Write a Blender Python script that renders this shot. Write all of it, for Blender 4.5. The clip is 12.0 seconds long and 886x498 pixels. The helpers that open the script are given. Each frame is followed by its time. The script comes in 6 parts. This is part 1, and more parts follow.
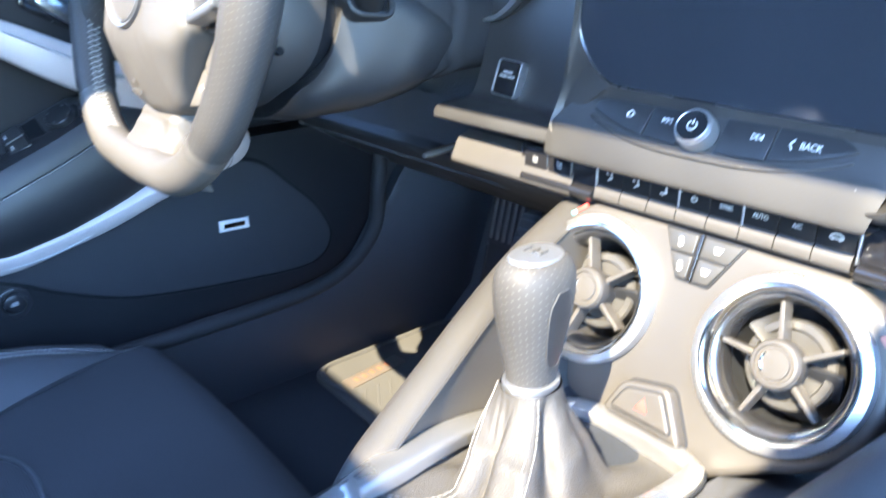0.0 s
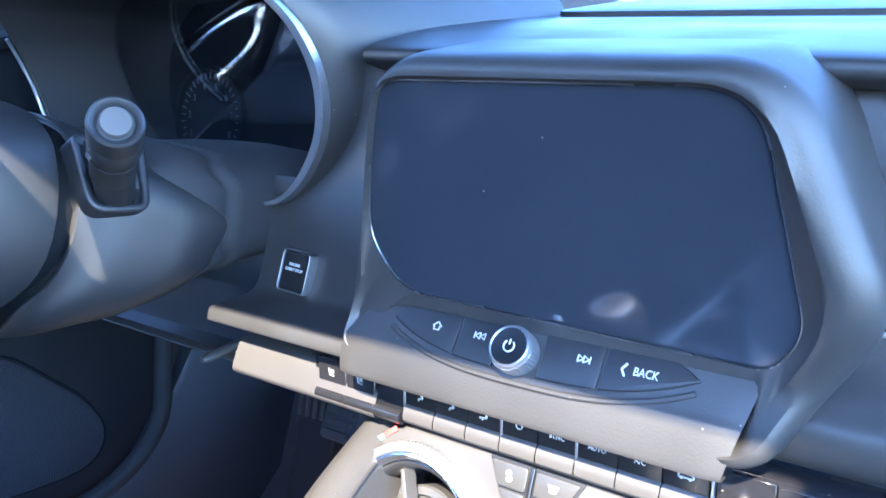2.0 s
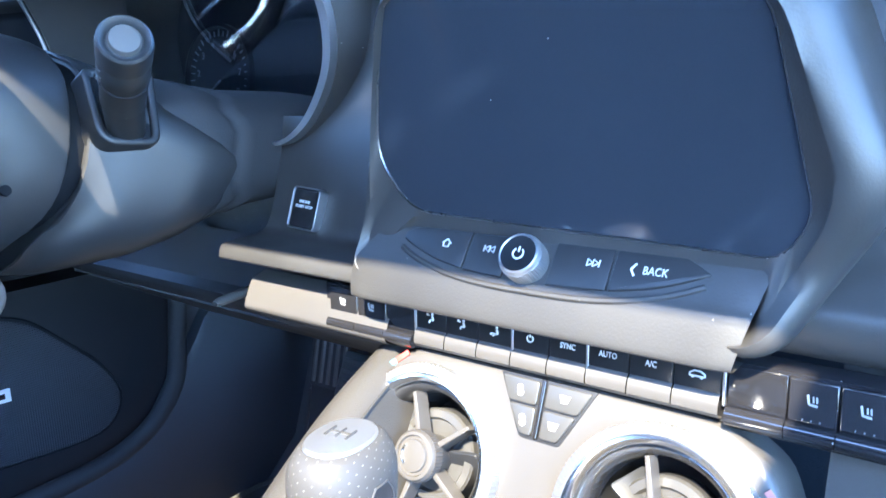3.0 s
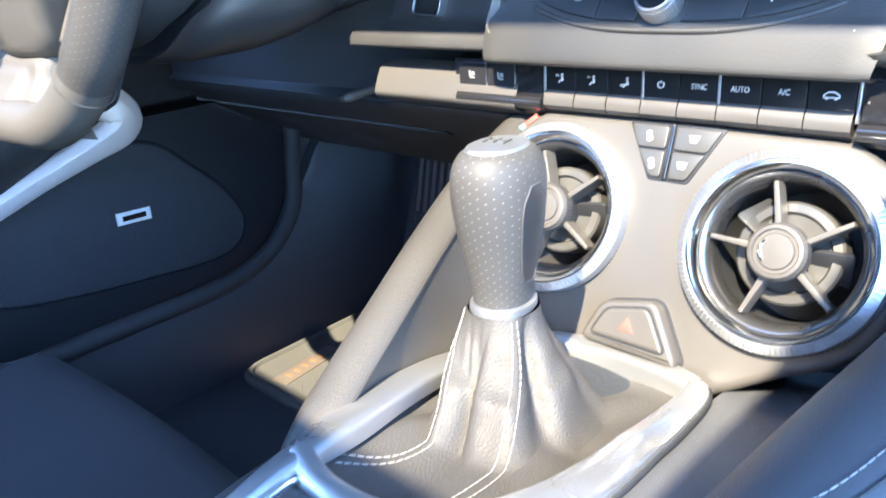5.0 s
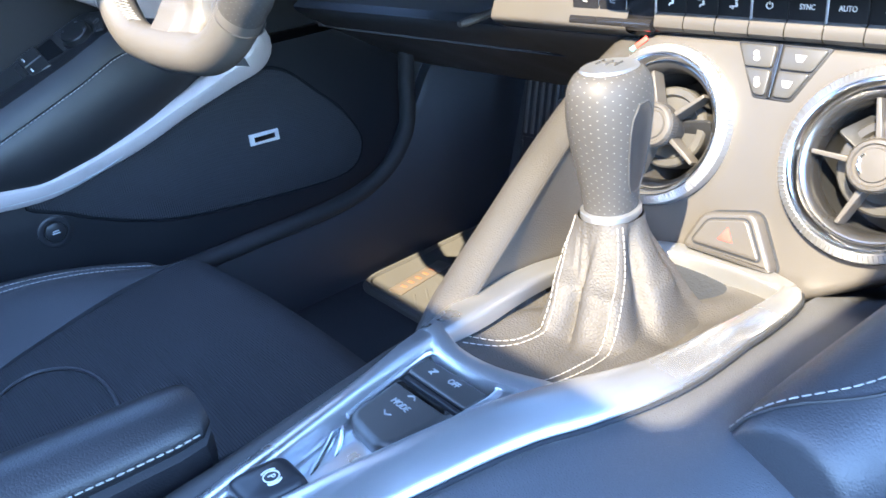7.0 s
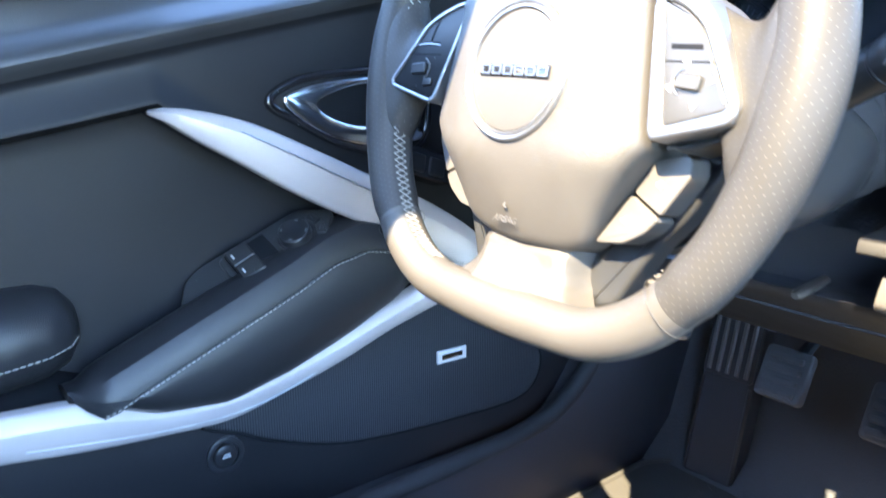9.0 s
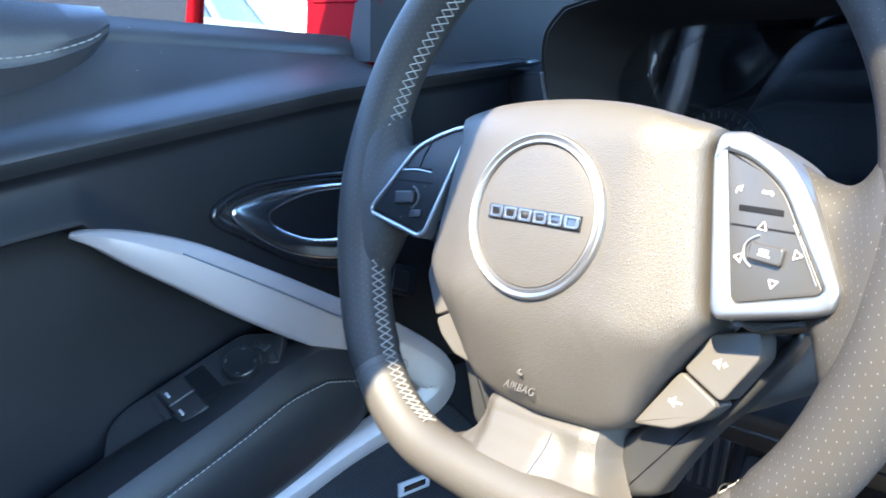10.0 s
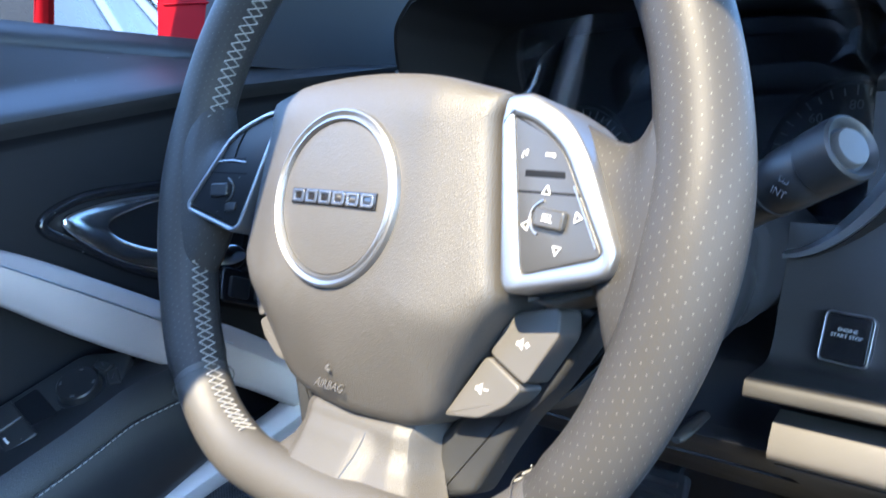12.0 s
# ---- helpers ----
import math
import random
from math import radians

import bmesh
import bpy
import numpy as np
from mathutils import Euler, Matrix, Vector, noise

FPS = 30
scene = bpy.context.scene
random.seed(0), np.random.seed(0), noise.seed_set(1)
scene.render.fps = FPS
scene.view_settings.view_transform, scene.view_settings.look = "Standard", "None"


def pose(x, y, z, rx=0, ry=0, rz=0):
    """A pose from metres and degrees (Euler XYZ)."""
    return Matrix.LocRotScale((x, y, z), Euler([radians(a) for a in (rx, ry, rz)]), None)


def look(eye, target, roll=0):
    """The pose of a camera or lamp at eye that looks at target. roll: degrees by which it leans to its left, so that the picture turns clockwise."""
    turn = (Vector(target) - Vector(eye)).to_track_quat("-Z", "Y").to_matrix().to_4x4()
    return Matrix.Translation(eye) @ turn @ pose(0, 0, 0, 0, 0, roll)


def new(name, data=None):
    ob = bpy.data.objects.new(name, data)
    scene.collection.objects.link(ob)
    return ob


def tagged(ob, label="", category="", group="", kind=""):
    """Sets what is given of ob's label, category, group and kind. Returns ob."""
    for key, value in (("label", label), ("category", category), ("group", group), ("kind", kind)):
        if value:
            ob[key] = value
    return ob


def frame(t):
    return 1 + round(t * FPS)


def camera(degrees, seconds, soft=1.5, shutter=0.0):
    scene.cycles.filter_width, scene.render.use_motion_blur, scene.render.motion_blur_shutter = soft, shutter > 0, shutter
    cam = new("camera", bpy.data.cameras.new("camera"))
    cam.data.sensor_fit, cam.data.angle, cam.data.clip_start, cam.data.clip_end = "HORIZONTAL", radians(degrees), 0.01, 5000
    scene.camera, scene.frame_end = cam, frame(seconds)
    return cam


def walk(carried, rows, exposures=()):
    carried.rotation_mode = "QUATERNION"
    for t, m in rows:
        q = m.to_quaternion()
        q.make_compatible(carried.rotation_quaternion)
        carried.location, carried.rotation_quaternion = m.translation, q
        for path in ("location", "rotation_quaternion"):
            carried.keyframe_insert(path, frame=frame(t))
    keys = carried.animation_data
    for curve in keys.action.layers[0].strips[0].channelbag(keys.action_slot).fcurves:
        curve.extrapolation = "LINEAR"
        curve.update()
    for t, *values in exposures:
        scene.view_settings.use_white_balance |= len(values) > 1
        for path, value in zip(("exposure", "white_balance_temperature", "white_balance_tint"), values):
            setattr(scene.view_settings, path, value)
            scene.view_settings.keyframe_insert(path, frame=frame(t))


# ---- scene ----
cam = camera(60.0, 12.0, shutter=0.3)
PATH = [
    (0, (0.235, 0.098, 0.878), (-1.201, 1.277, 0.138), -0.8),
    (0.5, (0.206, 0.145, 0.909), (-1.146, 1.498, 0.326), -0.0),
    (1, (0.184, 0.158, 0.917), (-1.101, 1.613, 0.435), 0.1),
    (1.5, (0.173, 0.162, 0.912), (-1.053, 1.682, 0.479), -0.1),
    (2, (0.175, 0.184, 0.905), (-0.989, 1.751, 0.47), -0.5),
    (2.5, (0.181, 0.18, 0.884), (-0.966, 1.757, 0.437), -1.1),
    (2.7, (0.182, 0.181, 0.876), (-0.991, 1.741, 0.441), -1.5),
    (4.3, (0.18, 0.129, 0.829), (-1.033, 1.596, 0.216), -3.2),
    (4.5, (0.183, 0.129, 0.826), (-1.058, 1.558, 0.18), -3.5),
    (5, (0.187, 0.116, 0.807), (-1.107, 1.458, 0.082), -4.2),
    (5.5, (0.2, 0.07, 0.802), (-1.151, 1.304, -0.005), -5.3),
    (6, (0.206, 0.058, 0.803), (-1.177, 1.216, -0.062), -6.4),
    (6.5, (0.219, 0.072, 0.812), (-1.184, 1.186, -0.078), -7.1),
    (6.7, (0.221, 0.078, 0.816), (-1.19, 1.18, -0.075), -7.2),
    (8.3, (0.085, 0.008, 0.835), (-1.445, 1.078, 0.119), -3.6),
    (8.5, (0.052, -0.01, 0.844), (-1.487, 1.076, 0.172), -2.6),
    (9, (-0.037, -0.013, 0.878), (-1.555, 1.182, 0.36), -0.2),
    (9.5, (-0.092, -0.025, 0.905), (-1.576, 1.242, 0.467), 0.7),
    (10, (-0.133, 0.01, 0.916), (-1.536, 1.385, 0.541), 0.9),
    (10.5, (-0.144, 0.042, 0.922), (-1.473, 1.498, 0.583), 0.8),
    (11, (-0.133, 0.071, 0.919), (-1.411, 1.577, 0.606), 0.6),
    (11.5, (-0.111, 0.088, 0.919), (-1.381, 1.606, 0.631), 0.3),
    (12, (-0.101, 0.07, 0.89), (-1.402, 1.561, 0.6), -0.2),
]
walk(cam, [(t, look(eye, target, roll)) for t, eye, target, roll in PATH],
     exposures=[(0, 4.6, 6000, 8), (0.5, 4.72, 5700, 9), (1.5, 4.65, 5600, 14), (2.0, 4.68, 5500, 13), (2.7, 4.75, 5500, 9), (4.5, 4.46, 5800, 8), (5.2, 4.41, 5950, 8), (6.7, 4.35, 6150, 9), (8.5, 4.78, 6150, 9), (9.0, 4.83, 6600, 9), (9.5, 4.45, 6400, 7), (10.5, 3.98, 6000, 7), (12, 3.79, 5950, 8)])

# ---- light ----
SUN = Vector((-0.348, 0.92, -1.0)).normalized()          # the way that the sunlight goes
world = bpy.data.worlds.new("sky")
scene.world = world
world.use_nodes = True
wn = world.node_tree.nodes
sky = wn.new("ShaderNodeTexSky")
sky.sky_type, sky.sun_disc = "NISHITA", False
sky.ozone_density, sky.dust_density = 5.0, 0.2
sky.sun_elevation, sky.sun_rotation = math.asin(-SUN.z), math.atan2(-SUN.x, -SUN.y)
wn["Background"].inputs["Strength"].default_value = 0.19
world.node_tree.links.new(sky.outputs[0], wn["Background"].inputs["Color"])
sun_data = bpy.data.lights.new("sun", "SUN")
sun_data.energy, sun_data.angle, sun_data.color = 2.1, radians(0.5), (1.0, 0.815, 0.54)
new("sun", sun_data).matrix_world = look((0, 0, 6), Vector((0, 0, 6)) + SUN)


# ---- materials ----
def material(name, color, rough=0.5, metal=0.0, grain=0.0, size=0.002, kind="noise", spread=0.15, wear=0.05, coat=0.0, spec=0.5, dust=0.0):
    """A surface with fine relief (grain, of that size in metres) and slow changes of colour and gloss."""
    m = bpy.data.materials.new(name)
    m.use_nodes = True
    nt = m.node_tree
    n, l = nt.nodes, nt.links
    b = n["Principled BSDF"]
    b.inputs["Metallic"].default_value = metal
    b.inputs["Specular IOR Level"].default_value = spec
    b.inputs["Coat Weight"].default_value = coat
    co = n.new("ShaderNodeTexCoord")
    slow = n.new("ShaderNodeTexNoise")
    slow.inputs["Scale"].default_value, slow.inputs["Detail"].default_value = 14.0, 5.0
    l.new(co.outputs["Object"], slow.inputs["Vector"])
    ramp = n.new("ShaderNodeMix")
    ramp.data_type = "RGBA"
    lo, hi = [c * (1 - spread) for c in color], [min(1, c * (1 + spread)) for c in color]
    ramp.inputs[6].default_value, ramp.inputs[7].default_value = (*lo, 1), (*hi, 1)
    l.new(slow.outputs["Fac"], ramp.inputs[0])
    l.new(ramp.outputs[2], b.inputs["Base Color"])
    if dust:
        # single specks of pale dust
        cell = n.new("ShaderNodeTexVoronoi")
        cell.inputs["Scale"].default_value = 150.0
        l.new(co.outputs["Object"], cell.inputs["Vector"])
        pick, near, both = n.new("ShaderNodeSeparateColor"), n.new("ShaderNodeMath"), n.new("ShaderNodeMath")
        l.new(cell.outputs["Color"], pick.inputs[0])
        limit = n.new("ShaderNodeMath")
        limit.operation, near.operation, both.operation = "GREATER_THAN", "LESS_THAN", "MULTIPLY"
        limit.inputs[1].default_value, near.inputs[1].default_value = 1.0 - dust, 0.06
        l.new(pick.outputs[0], limit.inputs[0])
        l.new(cell.outputs["Distance"], near.inputs[0])
        l.new(limit.outputs[0], both.inputs[0])
        l.new(near.outputs[0], both.inputs[1])
        speck = n.new("ShaderNodeMix")
        speck.data_type = "RGBA"
        l.new(both.outputs[0], speck.inputs[0])
        l.new(ramp.outputs[2], speck.inputs[6])
        speck.inputs[7].default_value = (0.22, 0.22, 0.21, 1)
        l.new(speck.outputs[2], b.inputs["Base Color"])
    mr = n.new("ShaderNodeMapRange")
    mr.inputs[1].default_value, mr.inputs[2].default_value = 0.3, 0.7
    mr.inputs[3].default_value, mr.inputs[4].default_value = max(0.02, rough - wear), min(1, rough + wear)
    l.new(slow.outputs["Fac"], mr.inputs[0])
    l.new(mr.outputs[0], b.inputs["Roughness"])
    if grain:
        if kind == "leather":
            tex = n.new("ShaderNodeTexVoronoi")
            tex.feature = "DISTANCE_TO_EDGE"
            out = tex.outputs["Distance"]
        else:
            tex = n.new("ShaderNodeTexNoise")
            tex.inputs["Detail"].default_value = 3.0
            out = tex.outputs["Fac"]
        tex.inputs["Scale"].default_value = 1.0 / size
        l.new(co.outputs["Object"], tex.inputs["Vector"])
        bump = n.new("ShaderNodeBump")
        bump.inputs["Strength"].default_value, bump.inputs["Distance"].default_value = grain, size * 0.3
        l.new(out, bump.inputs["Height"])
        l.new(bump.outputs[0], b.inputs["Normal"])
    return m


def uv_pattern(m, style, scale, color=(0.30, 0.29, 0.27), hole=0.09):
    """Adds holes ('dots') or ribs along the mesh's own UV in metres, or a fine 'mesh' over an upright panel."""
    nt = m.node_tree
    n, l = nt.nodes, nt.links
    b = n["Principled BSDF"]
    uv = n.new("ShaderNodeUVMap")
    sep = n.new("ShaderNodeSeparateXYZ")
    l.new(uv.outputs[0], sep.inputs[0])

    def calc(op, a, c=None):
        node = n.new("ShaderNodeMath")
        node.operation = op
        for k, v in enumerate((a, c)):
            if v is None:
                continue
            if isinstance(v, (int, float)):
                node.inputs[k].default_value = v
            else:
                l.new(v, node.inputs[k])
        return node.outputs[0]

    if style == "mesh":
        flat = n.new("ShaderNodeTexCoord")
        l.new(flat.outputs["Object"], sep.inputs[0])
    u, v = calc("MULTIPLY", sep.outputs[1 if style == "mesh" else 0], 1 / scale), calc("MULTIPLY", sep.outputs[2 if style == "mesh" else 1], 1 / scale)
    if style == "dots":
        row = calc("FLOOR", v)
        shift = calc("MULTIPLY", calc("MODULO", row, 2.0), 0.5)
        fu = calc("SUBTRACT", calc("FRACT", calc("ADD", calc("MULTIPLY", u, 0.55), shift)), 0.5)
        fv = calc("SUBTRACT", calc("FRACT", v), 0.5)
        fu = calc("MULTIPLY", fu, 1.8)
        d = calc("SQRT", calc("ADD", calc("MULTIPLY", fu, fu), calc("MULTIPLY", fv, fv)))
        mask = calc("LESS_THAN", d, hole)
        mix = n.new("ShaderNodeMix")
        mix.data_type = "RGBA"
        old = b.inputs["Base Color"].links[0].from_socket
        l.new(mask, mix.inputs[0])
        l.new(old, mix.inputs[6])
        mix.inputs[7].default_value = (*color, 1)
        l.new(mix.outputs[2], b.inputs["Base Color"])
    else:
        h = calc("SINE", calc("MULTIPLY", u, 6.2832))
        if style == "mesh":
            h = calc("ADD", h, calc("SINE", calc("MULTIPLY", v, 6.2832)))
        bump = n.new("ShaderNodeBump")
        bump.inputs["Strength"].default_value, bump.inputs["Distance"].default_value = 0.45, scale * 0.3
        l.new(h, bump.inputs["Height"])
        l.new(bump.outputs[0], b.inputs["Normal"])
    return m


def wavy(m):
    """Long faint waves along the piece, as in a moulded and plated part, which draw its reflections into streaks."""
    n, l = m.node_tree.nodes, m.node_tree.links
    co, mp, tex, bump = n.new("ShaderNodeTexCoord"), n.new("ShaderNodeMapping"), n.new("ShaderNodeTexNoise"), n.new("ShaderNodeBump")
    mp.inputs["Scale"].default_value = (1.0, 0.16, 1.0)
    mp.inputs["Rotation"].default_value = (0, 0, 0.25)
    tex.inputs["Scale"].default_value, tex.inputs["Detail"].default_value = 130.0, 1.0
    bump.inputs["Strength"].default_value, bump.inputs["Distance"].default_value = 0.4, 0.0010
    l.new(co.outputs["Object"], mp.inputs["Vector"])
    l.new(mp.outputs[0], tex.inputs["Vector"])
    l.new(tex.outputs["Fac"], bump.inputs["Height"])
    l.new(bump.outputs[0], n["Principled BSDF"].inputs["Normal"])
    return m


SOFT = material("soft_touch_plastic", (0.026, 0.0252, 0.025), 0.47, grain=0.25, size=0.0012, spread=0.22, wear=0.09, dust=0.12)
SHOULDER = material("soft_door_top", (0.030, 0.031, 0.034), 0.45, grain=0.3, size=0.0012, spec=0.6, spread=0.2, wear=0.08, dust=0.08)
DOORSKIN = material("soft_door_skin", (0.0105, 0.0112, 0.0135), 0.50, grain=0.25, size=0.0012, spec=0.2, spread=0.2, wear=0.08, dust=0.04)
HARD = material("hard_plastic", (0.021, 0.022, 0.024), 0.42, grain=0.2, size=0.0009, spread=0.22, wear=0.09, dust=0.15)
LEATHER = material("black_leather", (0.040, 0.042, 0.048), 0.38, grain=0.5, size=0.0016, kind="leather")
# warm twin of bluish LEATHER; puts the sun on the left pad into colour
SUNSKIN = material("sun_warm_leather", (0.040, 0.0378, 0.0362), 0.50, grain=0.5, size=0.0016, kind="leather", spec=0.35)
PADSKIN = material("dark_pad_leather", (0.015, 0.0155, 0.018), 0.40, grain=0.4, size=0.0016, kind="leather", spec=0.35)
# LEATHER made paler and bluer: part of the sky's sheen sits in the colour
SHEENSKIN = material("sky_sheen_leather", (0.056, 0.059, 0.068), 0.44, grain=0.9, size=0.0013, kind="leather", spec=0.95)
HUBSKIN = material("grained_vinyl", (0.060, 0.056, 0.052), 0.50, grain=0.75, size=0.0011, kind="leather")
PERF = uv_pattern(material("perforated_leather", (0.037, 0.0355, 0.035), 0.48, grain=0.25, size=0.001, kind="leather", spec=0.2), "dots", 0.0028, (0.098, 0.095, 0.092), 0.10)
PERFK = uv_pattern(material("perforated_knob_leather", (0.043, 0.0415, 0.041), 0.52, grain=0.25, size=0.001, kind="leather", spec=0.2), "dots", 0.0024, (0.12, 0.116, 0.113), 0.12)
FABRIC = uv_pattern(material("ribbed_fabric", (0.034, 0.036, 0.041), 0.9, spec=0.12), "ribs", 0.0021)
GRILLE = uv_pattern(material("speaker_mesh", (0.020, 0.022, 0.027), 0.6, spec=0.3), "mesh", 0.0026)
GAITER = material("creased_leather", (0.044, 0.042, 0.041), 0.60, grain=0.8, size=0.0019, kind="leather", spec=0.3)
PLATE = material("grey_spoke_plastic", (0.075, 0.071, 0.068), 0.42, grain=0.1, size=0.0008)
RING = material("bright_plastic", (0.62, 0.62, 0.62), 0.35, 0.2, spread=0.04)
GLOSS = material("gloss_black", (0.012, 0.012, 0.014), 0.13, spread=0.05, wear=0.06, dust=0.3)
KEY = material("key_plastic", (0.017, 0.018, 0.021), 0.36, grain=0.1, size=0.0006, spec=0.3)
GAUGEFACE = material("gauge_black", (0.008, 0.0088, 0.0108), 0.6, spec=0.08)
PANELKEY = material("panel_key_plastic", (0.016, 0.0165, 0.018), 0.42, grain=0.1, size=0.0008, spec=0.4, dust=0.05)
DARKKEY = material("satin_black_key", (0.009, 0.010, 0.012), 0.34, grain=0.08, size=0.0006, spec=0.2, dust=0.12)
SCREEN = material("screen_glass", (0.020, 0.024, 0.032), 0.08, spread=0.1, wear=0.03, dust=0.05)
COVER = material("column_plastic", (0.0165, 0.0172, 0.0195), 0.45, grain=0.25, size=0.0009, spread=0.2, wear=0.08, dust=0.08)
STACK = material("stack_plastic", (0.050, 0.0465, 0.044), 0.45, grain=0.2, size=0.0008)
CHROME = material("chrome", (0.85, 0.86, 0.87), 0.17, 1.0, spread=0.03, wear=0.04)
SATIN = material("satin_metal", (0.44, 0.45, 0.47), 0.36, 0.9, grain=0.05, size=0.0006, spread=0.05, wear=0.06)
RAILMETAL = wavy(material("burnished_rail_metal", (0.58, 0.59, 0.61), 0.30, 0.9, spread=0.06, wear=0.08))
DARKCHROME = material("dark_chrome", (0.16, 0.16, 0.165), 0.28, 0.9, spread=0.05)
PODMETAL = material("satin_pod_metal", (0.30, 0.305, 0.315), 0.40, 0.9, grain=0.05, size=0.0006, spread=0.05)
PODKEY = material("grey_switch_plastic", (0.040, 0.039, 0.038), 0.36, grain=0.1, size=0.0006)
TRIM = material("silver_paint", (0.39, 0.350, 0.342), 0.45, 0.25, grain=0.06, size=0.0005, spread=0.06)
INK = material("white_print", (0.50, 0.50, 0.50), 0.6, spread=0.02)
REDINK = material("red_print", (0.55, 0.05, 0.04), 0.5, spread=0.05)
BLUEINK = material("blue_print", (0.10, 0.42, 0.55), 0.5, spread=0.05)
PALERED = material("pale_red_print", (0.30, 0.13, 0.11), 0.6, spread=0.1)
THREAD = material("pale_thread", (0.27, 0.262, 0.25), 0.8, spread=0.1)
RUBBER = material("rubber", (0.030, 0.030, 0.032), 0.7, grain=0.3, size=0.002)
MATRUB = material("rubber_mat", (0.050, 0.049, 0.047), 0.7, grain=0.3, size=0.002)
HOODSKIN = material("matte_black_hood", (0.022, 0.0228, 0.026), 0.7, grain=0.2, size=0.0015, spec=0.25)
CARPET = material("carpet", (0.022, 0.0245, 0.030), 0.95, grain=0.8, size=0.003, spec=0.1)
# cabin carpet made paler: the haze over the footwell is put into its colour
HAZECARPET = material("haze_pale_carpet", (0.068, 0.073, 0.083), 0.95, grain=0.8, size=0.003, spec=0.15)
# the blue cast of this plastic imitates bluish haze under the dashboard
UNDERDASH = material("haze_blue_plastic", (0.027, 0.030, 0.038), 0.5, grain=0.2, size=0.0009, spread=0.15, wear=0.08)
# black rubber lifted to grey; footwell haze is painted in here too
PEDALRUB = material("haze_pale_rubber", (0.10, 0.102, 0.108), 0.6, grain=0.3, size=0.002)
HEADLINER = material("headliner", (0.10, 0.10, 0.10), 0.9, grain=0.4, size=0.003)
ASPHALT = material("worn_asphalt", (0.085, 0.086, 0.088), 0.9, grain=0.8, size=0.01)
REDPAINT = material("red_paint", (0.15, 0.0012, 0.0050), 0.55, spread=0.03, spec=0.05)
MIRROR = material("silvered_glass", (0.38, 0.40, 0.41), 0.02, 1.0, spread=0.01, wear=0.01)
YARDWALL = material("dark_render", (0.011, 0.0115, 0.013), 0.9, grain=0.5, size=0.02, spread=0.3)
SILVERPAINT = material("silver_car_paint", (0.085, 0.088, 0.092), 0.35, coat=0.3, spread=0.03)
GLASS = material("tinted_glass", (0.02, 0.022, 0.025), 0.04, spread=0.02, wear=0.01)
ORANGEINK = material("orange_print", (0.22, 0.08, 0.04), 0.6, spread=0.2)
LABEL = material("tan_label", (0.075, 0.062, 0.052), 0.5, spread=0.2)
PALEGLASS = material("pale_glass", (0.020, 0.026, 0.030), 0.3, spread=0.3, wear=0.05, spec=0.2)

GREYINK = material("grey_print", (0.24, 0.245, 0.25), 0.6, spread=0.05)
DIMINK = material("unlit_gauge_print", (0.075, 0.08, 0.088), 0.6, spread=0.05)


def tinted_glass(name, tint, gloss):
    """Thin tinted glass: lets most light straight through and mirrors a little."""
    m = bpy.data.materials.new(name)
    m.use_nodes = True
    n, l = m.node_tree.nodes, m.node_tree.links
    clear, mirror, mix = n.new("ShaderNodeBsdfTransparent"), n.new("ShaderNodeBsdfGlossy"), n.new("ShaderNodeMixShader")
    clear.inputs[0].default_value = (*tint, 1)
    mirror.inputs["Roughness"].default_value = 0.02
    mix.inputs[0].default_value = gloss
    l.new(clear.outputs[0], mix.inputs[1])
    l.new(mirror.outputs[0], mix.inputs[2])
    l.new(mix.outputs[0], n["Material Output"].inputs["Surface"])
    return m


LENS = tinted_glass("clear_lens", (0.80, 0.82, 0.85), 0.10)
WINDSCREEN = tinted_glass("windscreen_glass", (0.72, 0.78, 0.82), 0.05)


# ---- building helpers ----
def part(name, bm, mat, parent=None, label="", angle=38):
    me = bpy.data.meshes.new(name)
    bmesh.ops.recalc_face_normals(bm, faces=bm.faces)
    bm.to_mesh(me)
    bm.free()
    me.materials.append(mat)
    me.shade_smooth()
    me.set_sharp_from_angle(angle=radians(angle))
    ob = new(name, me)
    if parent is not None:
        ob.parent = parent
    if label:
        ob["label"] = label
    return ob


def thing(name, label, category, at=(0, 0, 0), group="", kind=""):
    ob = new(name)
    ob.empty_display_size = 0.02
    ob.location = (0, 0, 0)
    return tagged(ob, label, category, group, kind)


def axes(o, u, v):
    """A frame: origin, first axis, second axis (made square to it); the third looks out of the face."""
    u = Vector(u).normalized()
    n = u.cross(Vector(v)).normalized()
    v = n.cross(u)
    return Matrix(((u.x, v.x, n.x, o[0]), (u.y, v.y, n.y, o[1]), (u.z, v.z, n.z, o[2]), (0, 0, 0, 1)))


